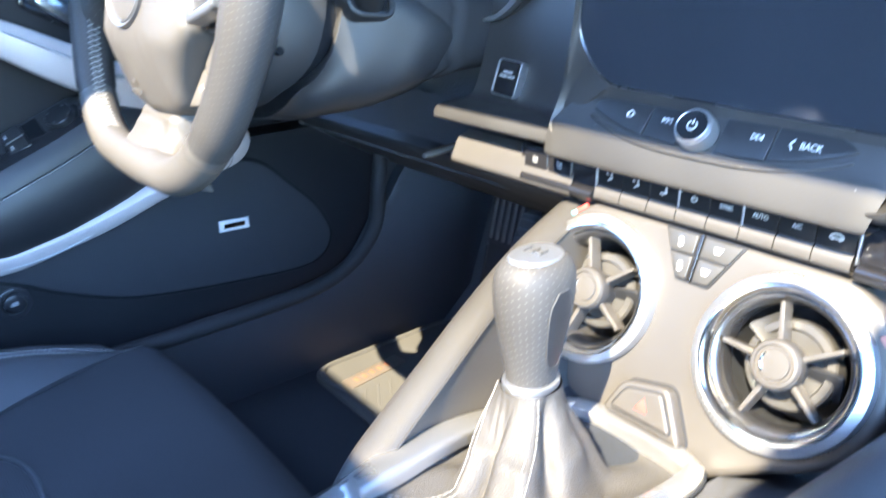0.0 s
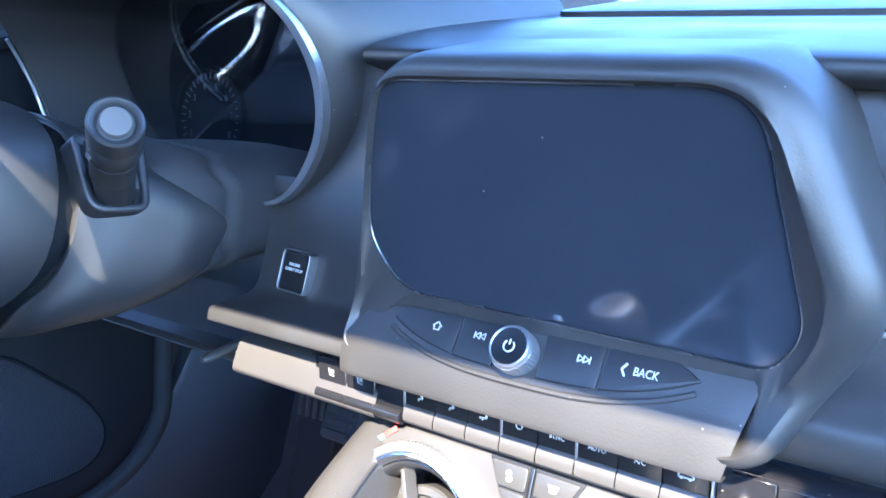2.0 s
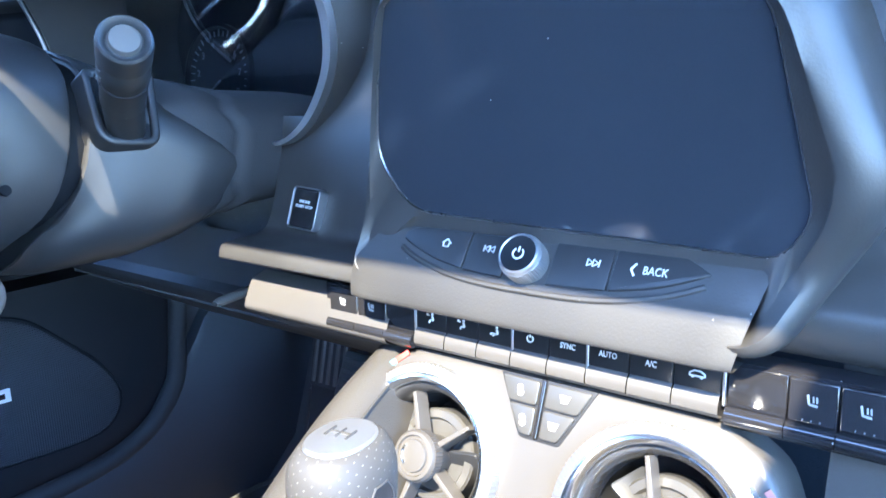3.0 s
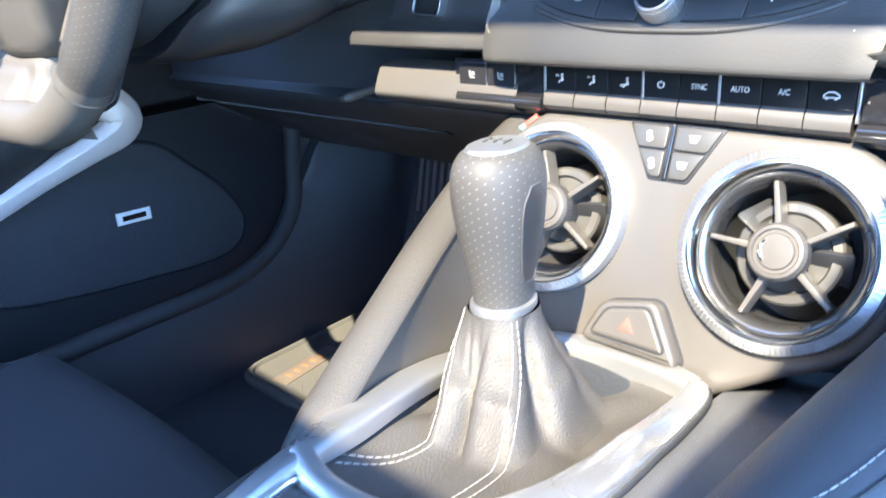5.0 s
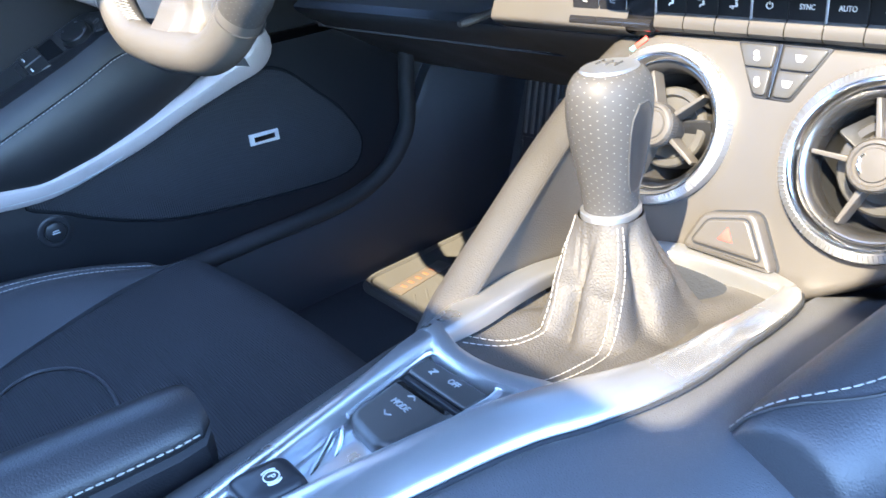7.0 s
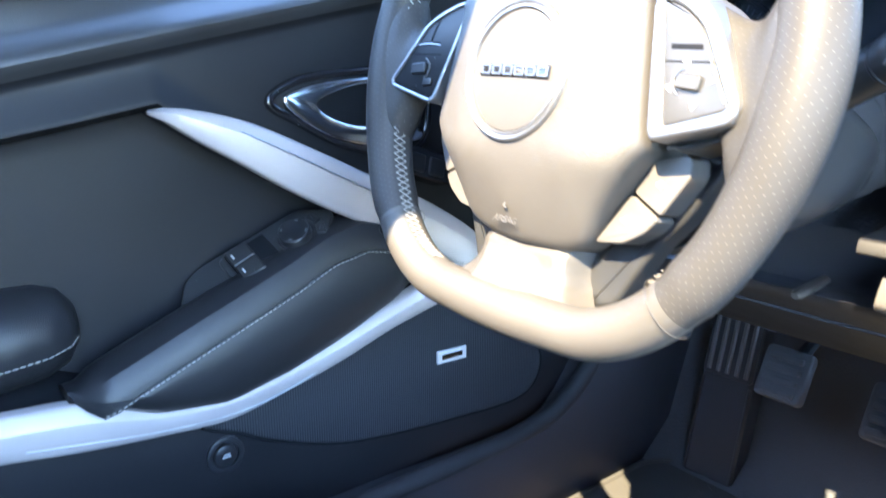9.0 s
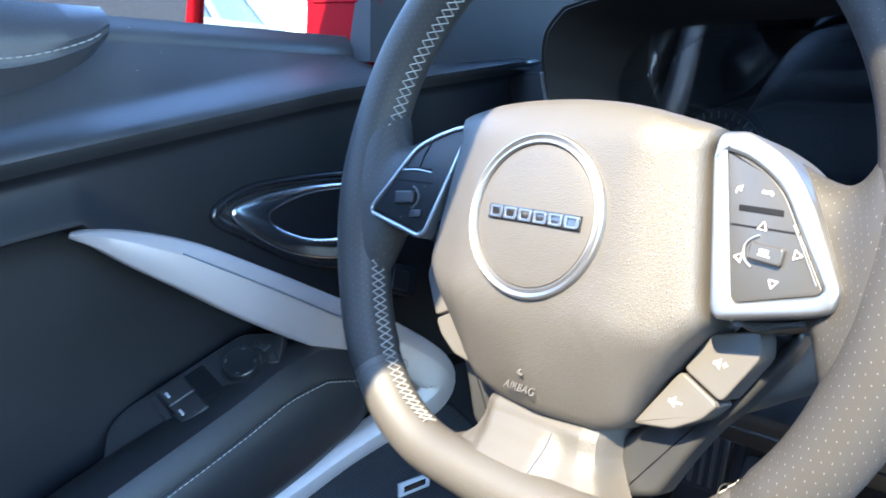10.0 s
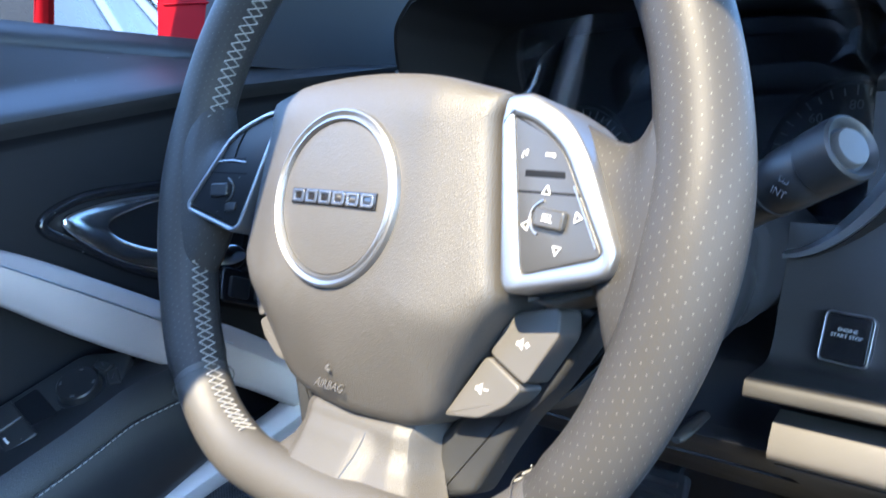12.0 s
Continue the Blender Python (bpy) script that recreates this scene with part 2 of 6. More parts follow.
def loft(rings, closed=True, caps=True, loop=False, bm=None, uv=False):
    """Quads between rings of equally many points; closed: each ring is a loop; loop: the last ring meets the first."""
    bm = bm or bmesh.new()
    vs = [[bm.verts.new(p) for p in r] for r in rings]
    k = len(vs[0])
    lay = bm.loops.layers.uv.verify() if uv else None
    lens = [0.0]
    for a, b in zip(rings, rings[1:] + [rings[0]]):
        lens.append(lens[-1] + (Vector(a[0]) - Vector(b[0])).length)
    per = [0.0]
    for i in range(k):
        per.append(per[-1] + (Vector(rings[0][i]) - Vector(rings[0][(i + 1) % k])).length)
    pairs = list(zip(range(len(vs)), range(1, len(vs)))) + ([(len(vs) - 1, 0)] if loop else [])
    for a, b in pairs:
        for i in range(k if closed else k - 1):
            j = (i + 1) % k
            try:
                f = bm.faces.new((vs[a][i], vs[a][j], vs[b][j], vs[b][i]))
            except ValueError:
                continue
            if uv:
                bb = a + 1
                for lp, (s, t) in zip(f.loops, ((a, i), (a, i + 1), (bb, i + 1), (bb, i))):
                    lp[lay].uv = (lens[s], per[t])
    if caps and closed and not loop:
        for r in (vs[0], vs[-1]):
            try:
                bm.faces.new(r)
            except ValueError:
                pass
    return bm


def rounded(pts, r, n=5):
    """A closed outline with rounded corners; a corner may bring its own radius as third number."""
    out, k = [], len(pts)
    for i in range(k):
        p, a, b = Vector(pts[i][:2]), Vector(pts[i - 1][:2]), Vector(pts[(i + 1) % k][:2])
        rr = pts[i][2] if len(pts[i]) > 2 else r
        da, db = (a - p), (b - p)
        la, lb = da.length, db.length
        c = min(rr, la * 0.49, lb * 0.49)
        s, e = p + da / la * c, p + db / lb * c
        for q in range(n + 1):
            t = q / n
            out.append(tuple(s * (1 - t) ** 2 + p * 2 * t * (1 - t) + e * t * t))
    return out


def inset(pts, d):
    """The outline moved inwards by d."""
    k = len(pts)
    area = sum(pts[i - 1][0] * pts[i][1] - pts[i][0] * pts[i - 1][1] for i in range(k))
    sgn = 1 if area > 0 else -1
    out = []
    for i in range(k):
        a, p, b = Vector(pts[i - 1]), Vector(pts[i]), Vector(pts[(i + 1) % k])
        t = (p - a).normalized() + (b - p).normalized() if (p - a).length > 1e-7 and (b - p).length > 1e-7 else b - a
        t = t.normalized() if t.length > 1e-9 else Vector((1, 0))
        out.append((p.x - sgn * t.y * d, p.y + sgn * t.x * d))
    return out


def resample(pts, n):
    k = len(pts)
    seg = [(Vector(pts[i]) - Vector(pts[(i + 1) % k])).length for i in range(k)]
    tot, out, i, acc = sum(seg), [], 0, 0.0
    for q in range(n):
        want = tot * q / n
        while acc + seg[i] < want and i < k - 1:
            acc += seg[i]
            i += 1
        t = (want - acc) / max(seg[i], 1e-9)
        out.append(tuple(Vector(pts[i]).lerp(Vector(pts[(i + 1) % k]), t)))
    return out


def slab(outline, w0, w1, m, bevel=0.0015, bm=None, support=True):
    """A plate with this outline in the frame m, from depth w0 to w1, its upper edge rounded."""
    rings = [[(u, v, w0) for u, v in outline], [(u, v, w1 - bevel) for u, v in outline]]
    for a in (30, 60, 90):
        q = inset(outline, bevel * (1 - math.cos(radians(a))))
        rings.append([(u, v, w1 - bevel * (1 - math.sin(radians(a)))) for u, v in q])
    if 0.001 <= bevel and support:
        rings.append([(u, v, w1) for u, v in inset(outline, bevel * 1.2)])
    return loft([[m @ Vector(p) for p in r] for r in rings], bm=bm)


def frame_slab(outer, inner, w0, w1, m, bevel=0.002, inner_w=None, n=96, inner_bevel=None):
    """A plate with a hole; inner_w: how deep the hole's side goes down."""
    if len(outer) == len(inner):
        o, i = list(outer), list(inner)
    else:
        o, i = resample(outer, n), resample(inner, n)
        # start both loops at the nearest point
        j = min(range(n), key=lambda q: (Vector(i[q]) - Vector(o[0])).length)
        i = i[j:] + i[:j]
    iw = w0 if inner_w is None else inner_w
    ib = bevel if inner_bevel is None else inner_bevel
    rings = [[(u, v, w0) for u, v in o]]
    for a in (0, 22, 45, 68, 90):
        rings.append([(u, v, w1 - bevel * (1 - math.sin(radians(a)))) for u, v in inset(o, bevel * (1 - math.cos(radians(a))))])
    for a in (90, 60, 30, 0):
        rings.append([(u, v, w1 - ib * (1 - math.sin(radians(a)))) for u, v in inset(i, -ib * (1 - math.cos(radians(a))))])
    rings.append([(u, v, iw) for u, v in i])
    return loft([[m @ Vector(p) for p in r] for r in rings], caps=False)


def lathe(profile, m, n=48, bm=None, cap=True):
    """Profile of (radius, height) turned round the frame's third axis."""
    rings = [[m @ Vector((r * math.cos(2 * math.pi * i / n), r * math.sin(2 * math.pi * i / n), h)) for i in range(n)] for r, h in profile]
    return loft(rings, bm=bm, caps=cap)


def spline(pts, n=8, closed=False):
    """Catmull-Rom points through the given ones (any number of columns)."""
    p, k, out = [np.array(q, float) for q in pts], len(pts), []
    for i in range(k if closed else k - 1):
        a, b, c, d = (p[(i - 1) % k] if closed or i else 2 * p[0] - p[1]), p[i], p[(i + 1) % k], (p[(i + 2) % k] if closed or i + 2 < k else 2 * p[-1] - p[-2])
        for q in range(n):
            t = q / n
            out.append(tuple(0.5 * (2 * b + (c - a) * t + (2 * a - 5 * b + 4 * c - d) * t * t + (3 * b - a - 3 * c + d) * t ** 3)))
    if not closed:
        out.append(tuple(p[-1]))
    return out


def tube(path, r, n=8, closed=False, bm=None, flat=1.0, up=(0, 0, 1), uv=False, caps=True):
    """A round bar along a path; r may be a list; flat: its height over its width."""
    path = [Vector(p[:3]) for p in path]
    k, rings = len(path), []
    for i, p in enumerate(path):
        a = path[i - 1] if i or closed else p
        b = path[(i + 1) % k] if i < k - 1 or closed else p
        t = (b - a).normalized()
        s = t.cross(Vector(up))
        s = s.normalized() if s.length > 1e-4 else Vector((1, 0, 0))
        w = s.cross(t)
        rr = r[i] if isinstance(r, (list, tuple)) else r
        rings.append([p + s * (rr * math.cos(2 * math.pi * j / n)) + w * (rr * flat * math.sin(2 * math.pi * j / n)) for j in range(n)])
    return loft(rings, bm=bm, loop=closed, caps=caps, uv=uv)


def stitches(path, parent, length=0.0042, gap=0.0016, r=0.0005, name="stitching", mat=None):
    """A row of short threads along a path, in one mesh."""
    p = [Vector(q[:3]) for q in path]
    acc = [0.0]
    for a, b in zip(p, p[1:]):
        acc.append(acc[-1] + (b - a).length)

    def at(s):
        i = max(j for j in range(len(acc)) if acc[j] <= s + 1e-9)
        if i >= len(p) - 1:
            return p[-1]
        return p[i].lerp(p[i + 1], (s - acc[i]) / max(acc[i + 1] - acc[i], 1e-9))
    bm, s = bmesh.new(), 0.0
    while s + length < acc[-1]:
        tube([at(s), at(s + length / 2), at(s + length)], [r * 0.7, r, r * 0.7], n=6, bm=bm)
        s += length + gap
    return part(name, bm, mat or THREAD, parent, "pale stitching")


def letters(body, size, m, parent, mat=None, name="lettering", depth=0.00025, width=1.0):
    cu = bpy.data.curves.new("letters", "FONT")
    cu.body, cu.size, cu.align_x, cu.align_y, cu.extrude, cu.resolution_u = body, size, "CENTER", "CENTER", depth, 3
    ob = new("letters", cu)
    me = bpy.data.meshes.new_from_object(ob.evaluated_get(bpy.context.evaluated_depsgraph_get()))
    bpy.data.objects.remove(ob)
    me.transform(m @ Matrix.Diagonal((width, 1, 1, 1)))
    me.materials.clear()
    me.materials.append(mat or INK)
    got = new(name, me)
    got.parent = parent
    return got


def marks(polys, m, parent, mat=None, name="symbol", h=0.0004):
    """Printed shapes: flat outlines in a frame."""
    bm = bmesh.new()
    for pts in polys:
        slab(pts, -0.0003, h, m, 0.00005, bm=bm)
    return part(name, bm, mat or INK, parent)


def bar(x0, y0, x1, y1, w):
    d = Vector((x1 - x0, y1 - y0)).normalized() * w / 2
    return [(x0 - d.y, y0 + d.x), (x0 + d.y, y0 - d.x), (x1 + d.y, y1 - d.x), (x1 - d.y, y1 + d.x)]


def arc_band(r, w, a0, a1, n=16):
    """A curved bar: the band of width w on a circle between two angles."""
    out = [((r + w / 2) * math.cos(a0 + (a1 - a0) * i / n), (r + w / 2) * math.sin(a0 + (a1 - a0) * i / n)) for i in range(n + 1)]
    return out + [((r - w / 2) * math.cos(a1 + (a0 - a1) * i / n), (r - w / 2) * math.sin(a1 + (a0 - a1) * i / n)) for i in range(n + 1)]


def circle(x, y, r, n=20):
    return [(x + r * math.cos(2 * math.pi * i / n), y + r * math.sin(2 * math.pi * i / n)) for i in range(n)]


def box(x0, x1, y0, y1, z0, z1, bevel=0.004, bm=None):
    return slab([(x0, y0), (x1, y0), (x1, y1), (x0, y1)], z0, z1, Matrix(), bevel, bm=bm)


def lerp_at(x, table):
    return float(np.interp(x, [a for a, _ in table], [b for _, b in table]))


def smooth(t):
    s = min(1.0, max(0.0, t))
    return s * s * (3 - 2 * s)


# ---- the setting ----
def structure(name, bm, mat, label, category):
    return tagged(part(name, bm, mat), label, category, kind="structure")


bm = bmesh.new()
bmesh.ops.create_grid(bm, x_segments=1, y_segments=1, size=400)
structure("ground", bm, ASPHALT, "worn grey asphalt of a parking area round the car", "ground")

# the car's cabin: floor, roof with an open sunroof, sides below the windows, front and rear walls
structure("floor", box(-0.66, 0.66, -1.3, 1.02, 0.28, 0.315), CARPET, "black carpeted floor of the car cabin", "floor")
ROOF_Z, SR = 1.25, (-0.292, 0.311, -0.338, 0.034)
structure("ceiling", frame_slab([(-0.62, -1.35), (0.62, -1.35), (0.62, 0.70), (-0.62, 0.70)],
          rounded([(SR[0], SR[2] + 0.022), (SR[1], SR[2]), (SR[1], SR[3]), (SR[0], SR[3])], 0.015), ROOF_Z, ROOF_Z + 0.035, Matrix(), 0.003, n=160),
          HEADLINER, "grey roof lining with an open sunroof", "ceiling")
structure("wall_rear", box(-0.70, 0.70, -1.36, -1.30, 0.28, 1.25), CARPET, "dark rear bulkhead of the cabin", "wall")
structure("wall_kick", box(-0.72, -0.648, 0.70, 1.04, 0.28, 0.95), HAZECARPET, "dark carpeted side wall of the footwell", "wall")
structure("wall_front", box(-0.70, 0.70, 1.02, 1.06, 0.28, 0.93), CARPET, "dark firewall ahead of the footwell", "wall")
# added out of view: its height sets how much fill light comes in
structure("wall_side", box(0.66, 0.72, -0.75, 1.02, 0.28, 0.70), SOFT, "plain dark wall added out of view on the passenger side to limit fill light", "wall")
structure("windscreen", loft([[(x, 0.70, 1.262), (x, 1.04, 0.935), (x, 1.044, 0.938), (x, 0.704, 1.266)] for x in (-0.66, 0.66)]), WINDSCREEN, "sloping tinted windscreen over the dashboard", "window")
structure("pillar_rear", box(-0.72, -0.62, -1.3, -0.75, 0.28, 1.25), SOFT, "dark rear side pillar of the cabin", "pillar")
structure("pillar_rear_1", box(0.62, 0.72, -1.3, -0.75, 0.28, 1.25), SOFT, "dark rear side pillar of the cabin", "pillar")


# ---- dashboard ----
dash = thing("dashboard", "dark soft-touch car dashboard with a sunlit lower lip", "dashboard")


def x_loft(profile, xs, parent, name, mat, label="", shape=None):
    """A profile of (y, z) pulled along x; shape(x, y, z) may bend it."""
    rings = []
    for x in xs:
        rings.append([(x, *(shape(x, y, z) if shape else (y, z))) for y, z in profile])
    return part(name, loft(rings, closed=False), mat, parent, label)


steps = lambda a, b, n: [a + (b - a) * i / n for i in range(n + 1)]
# the top falls a little towards the passenger; a crease parts its steeper front slope from the rest
fall = lambda x, y, z: (y + 0.07 * smooth((-0.145 - x) / 0.06), z - 0.045 * max(0.0, x + 0.17) * (z > 0.91))
pad_front = spline([(0.660, 0.9455), (0.60, 0.9385), (0.555, 0.9300), (0.538, 0.9255), (0.5335, 0.9215), (0.535, 0.9165), (0.548, 0.912)], 4)
x_loft(pad_front, steps(-0.215, 0.66, 24), dash, "top_pad", SOFT, shape=fall)
x_loft([(1.0, 0.985), (0.86, 0.967), (0.74, 0.953), (0.664, 0.9462), (0.660, 0.9455), (0.662, 0.940)], steps(-0.215, 0.66, 24), dash, "upper_pad", SOFT, shape=fall)
DF = axes((-0.13, 0.735, 0.9535), (1, 0, -0.045), (0, 1, 0.13))
part("defroster_panel", slab(rounded([(0, 0), (0.42, 0), (0.42, 0.16), (0, 0.16)], 0.03), -0.004, 0.0012, DF, 0.0008), SOFT, dash, "pale flat defroster panel")
x_loft(spline([(1.02, 0.945), (0.80, 0.955), (0.70, 0.962), (0.655, 0.956), (0.632, 0.946), (0.626, 0.936), (0.628, 0.90), (0.628, 0.80), (0.60, 0.74)], 5), steps(-0.665, -0.566, 4), dash, "left_end", HOODSKIN)
face = spline([(0.556, 0.914), (0.554, 0.87), (0.545, 0.82), (0.537, 0.79), (0.529, 0.768), (0.520, 0.760), (0.500, 0.7585), (0.489, 0.7580), (0.4855, 0.7560), (0.4835, 0.7500), (0.4850, 0.7480),
               (0.490, 0.7470), (0.510, 0.746)], 5)
x_loft(face[8:], steps(-0.244, -0.100, 8), dash, "driver_face", SOFT)
x_loft(face[:9], steps(-0.205, -0.100, 6), dash, "upper_face", SOFT)
x_loft(spline([(0.556, 0.914), (0.546, 0.87), (0.538, 0.82), (0.528, 0.79), (0.510, 0.775), (0.500, 0.765), (0.504, 0.748), (0.520, 0.742)], 5),
       steps(0.09, 0.66, 10), dash, "passenger_face", SOFT, shape=fall)
part("bright_strip", tube([(0.140, 0.5335, 0.800), (0.30, 0.5335, 0.797), (0.65, 0.5335, 0.79)], 0.0016, 8), SATIN, dash, "thin bright strip")
# lower lip that carries the seat heater keys, and the knee panel under it
lip = spline([(0.512, 0.736), (0.502, 0.7325), (0.4985, 0.730), (0.4925, 0.718), (0.4920, 0.7135), (0.496, 0.710), (0.506, 0.706), (0.53, 0.690), (0.72, 0.588), (0.76, 0.585)], 5)
x_loft(lip[:26], steps(-0.232, -0.105, 8), dash, "knee_lip", STACK, "smooth lower lip")
x_loft(lip[25:], steps(-0.232, -0.105, 8), dash, "knee_panel", UNDERDASH)
knee = spline([(0.560, 0.745), (0.556, 0.715), (0.556, 0.700), (0.562, 0.680), (0.72, 0.588), (0.76, 0.585)], 5)
x_loft(knee, steps(-0.64, -0.232, 8), dash, "lower_panel", UNDERDASH)
part("latch_tip", tube([(-0.293, 0.565, 0.706), (-0.293, 0.535, 0.703), (-0.293, 0.516, 0.7015), (-0.293, 0.511, 0.701)], [0.004, 0.005, 0.005, 0.003], 12, flat=0.7), STACK, dash, "small pale latch tip")
part("cluster_bed", box(-0.655, -0.205, 0.770, 1.02, 0.80, 0.960, 0.01), SOFT, dash)
part("end_filler", box(-0.655, -0.566, 0.625, 1.02, 0.78, 0.948, 0.01), HOODSKIN, dash)
part("cavity_wall", box(-0.66, -0.10, 0.590, 0.60, 0.66, 0.815), HAZECARPET, dash)
x_loft([(0.76, 0.585), (0.80, 0.66), (0.80, 0.74)], steps(-0.64, -0.105, 4), dash, "under_panel", HAZECARPET)
x_loft(spline([(0.520, 0.742), (0.505, 0.700), (0.500, 0.66), (0.53, 0.60), (0.62, 0.56)], 5), steps(0.13, 0.66, 6), dash, "glovebox_panel", SOFT)

# ---- start button ----
start = thing("start_button", "black square engine start button with a silver frame", "button")
M = axes((-0.204, 0.5268, 0.7785), (1, 0, -0.06), (0, 0.30, 0.95))
sq = rounded([(-0.0130, -0.0145), (0.0130, -0.0145), (0.0130, 0.0145), (-0.0130, 0.0145)], 0.004)
part("frame", frame_slab(sq, inset(sq, 0.0011), -0.01, 0.0020, M, 0.0005, n=60), PODMETAL, start, "silver frame")
part("key", slab(inset(sq, 0.0013), -0.01, 0.0012, M, 0.0008), GLOSS, start)
for k, word in enumerate(("ENGINE", "START STOP")):
    letters(word, 0.0029, M @ pose(0, 0.0045 - 0.0034 * k, 0.0014), start)

# ---- screen ----
display = thing("infotainment_display", "switched-off dark display in a rounded dark bezel", "display")
M = axes((0, 0.4915 + 0.13 * 0.79, 0.0), (1, 0, 0), (0, -0.13, 1))


def dense(corners, n=7, m=9):
    """A rounded outline with further points along its sides, so that two of them can be joined point by point."""
    q, k, out = rounded(corners, 0.02, n), len(corners), []
    for c in range(k):
        arc = q[c * (n + 1):(c + 1) * (n + 1)]
        a, b = Vector(arc[-1]), Vector(q[((c + 1) * (n + 1)) % len(q)])
        out += arc + [tuple(a.lerp(b, i / (m + 1))) for i in range(1, m + 1)]
    return out


def jut(u, v):
    """How far the bezel stands out: its foot comes forward, but leaves room for the key panel."""
    w = 0.0205 * smooth((0.790 - v) / 0.046)
    return w - (0.0035 + 0.0065 * smooth((v - 0.755) / 0.012)) * smooth((0.802 - v) / 0.012) * smooth((u + 0.119 - 0.8 * abs(v - 0.762)) / 0.006) * smooth((0.0975 + 0.2 * (v - 0.75) - u) / 0.006)


outer = dense([(-0.081, 0.9250, .026), (0.110, 0.9180, .030), (0.1505, 0.822, .022), (0.1095, 0.7535, .014), (-0.1265, 0.7590, .014), (-0.1135, 0.812, .03)])
flat_in = dense([(-0.0865, 0.9145, .022), (0.1000, 0.9095, .026), (0.1295, 0.822, .020), (0.1010, 0.7660, .012), (-0.1150, 0.773, .012), (-0.1075, 0.8220, .016)])
inner = dense([(-0.0895, 0.9120, .020), (0.0980, 0.9080, .024), (0.1195, 0.812, .012), (0.1070, 0.794, .008), (-0.0850, 0.7985, .016), (-0.1042, 0.8285, .014)])
rings = [[(u, v, -0.07) for u, v in outer]]
for d, w in ((0.0, -0.013), (0.0010, -0.0085), (0.0026, -0.0050), (0.0048, -0.0022), (0.0072, -0.0006), (0.0095, 0.0)):
    rings.append([(u * (1 - k) + a * k, v * (1 - k) + b * k, jut(u, v) + w) for (u, v), (a, b) in zip(outer, flat_in) for k in [min(0.96, d * (1 + 0.9 * smooth((u - 0.095) / 0.03) * smooth((v - 0.776) / 0.03)) / max(0.004, (Vector((a, b)) - Vector((u, v))).length))]])
rings.append([(u, v, jut(u, v) - 0.0002) for u, v in flat_in])
rings.append([(u * .85 + a * .15, v * .85 + b * .15, (jut(u, v) - 0.0012) * .85 + .15 * -0.004) for (u, v), (a, b) in zip(flat_in, inner)])
rings.append([(u * .15 + a * .85, v * .15 + b * .85, jut(u, v) * .12 - 0.0036) for (u, v), (a, b) in zip(flat_in, inner)])
rings += [[(u, v, -0.0042) for u, v in inner], [(u, v, -0.012) for u, v in inner]]
part("bezel", loft([[M @ Vector(p) for p in r] for r in rings], caps=False), SOFT, display)
part("glass_edge", tube([M @ Vector((u, v, -0.0044)) for u, v in inner], 0.0006, 6, closed=True, up=(0, 1, 0)), DARKCHROME, display, "thin bright edge round the glass")
part("screen", slab(inset(inner, -0.004), -0.06, -0.0055, M, 0.001), SCREEN, display, "switched-off glass screen")
# sloped panel with the keys, ending in a lip
panel = spline([(0.515, 0.795), (0.502, 0.790), (0.486, 0.769), (0.4815, 0.763), (0.4765, 0.746), (0.4780, 0.743), (0.484, 0.7412), (0.515, 0.740)], 4)
ends = [(0.739, -0.1155, 0.0945), (0.748, -0.1175, 0.0965), (0.756, -0.1185, 0.0985), (0.766, -0.1170, 0.1010), (0.797, -0.0900, 0.1090)]
rings = []
for y, z in panel:
    xl, xr = lerp_at(z, [(a, b) for a, b, _ in ends]), lerp_at(z, [(a, c) for a, _, c in ends])
    rings.append([(xl + (xr - xl) * k / 44, y + 0.0016 * max(0.0, 1 - min(k, 44 - k) / 1.5) * (z < 0.77), z) for k in range(45)])
part("key_panel", loft(rings, closed=False), SOFT, display)
KP = axes((0, 0.4925, 0.7765), (1, 0, 0), (0, 0.016, 0.021))


def arc_y(x):
    """Lower edge of the key field."""
    return -0.0140 + 0.0155 * (abs(x + 0.004) / 0.085) ** 3


xs = steps(-0.0905, 0.0840, 20)
field = [(x, 0.0102 - 0.010 * smooth((abs(x + .003) - 0.070) / 0.03)) for x in xs][::-1] + [(x, arc_y(x) - 0.0030) for x in xs]
part("key_field", slab(field, -0.004, 0.0004, KP, 0.0003), CARPET, display, "dark recess round the keys")
part("field_rim", tube([KP @ Vector((x, arc_y(x) - 0.0046, 0.0004)) for x in steps(-0.0860, 0.0800, 24)], 0.0017, 8), SOFT, display)
for name, x0, x1 in (("key", -0.0860, -0.0434), ("key", -0.0422, -0.0185), ("key", 0.0065, 0.0366), ("key", 0.0378, 0.0810)):
    xs = steps(x0, x1, 8)
    top = [(x, 0.0082 if abs(x + .004) < 0.075 else 0.0082 - (abs(x + .004) - 0.075) * 0.6) for x in xs]
    part(name, slab(top[::-1] + [(x, arc_y(x)) for x in xs], -0.004, 0.0020, KP, 0.0008), PANELKEY, display)
house = [bar(-.0030, -.0030, -.0030, .0006, .0008), bar(.0026, -.0030, .0026, .0006, .0008), bar(-.003, -.003, .0026, -.003, .0008), bar(-.0046, 0, 0, .004, .0009), bar(0, .004, .0046, 0, .0009)]
marks(house, KP @ pose(-0.0570, 0, 0.0021) @ Matrix.Diagonal((.62, .62, 1, 1)), display)
tri_ = lambda x, d: [(x, -.003), (x + d * .005, 0), (x, .003)]
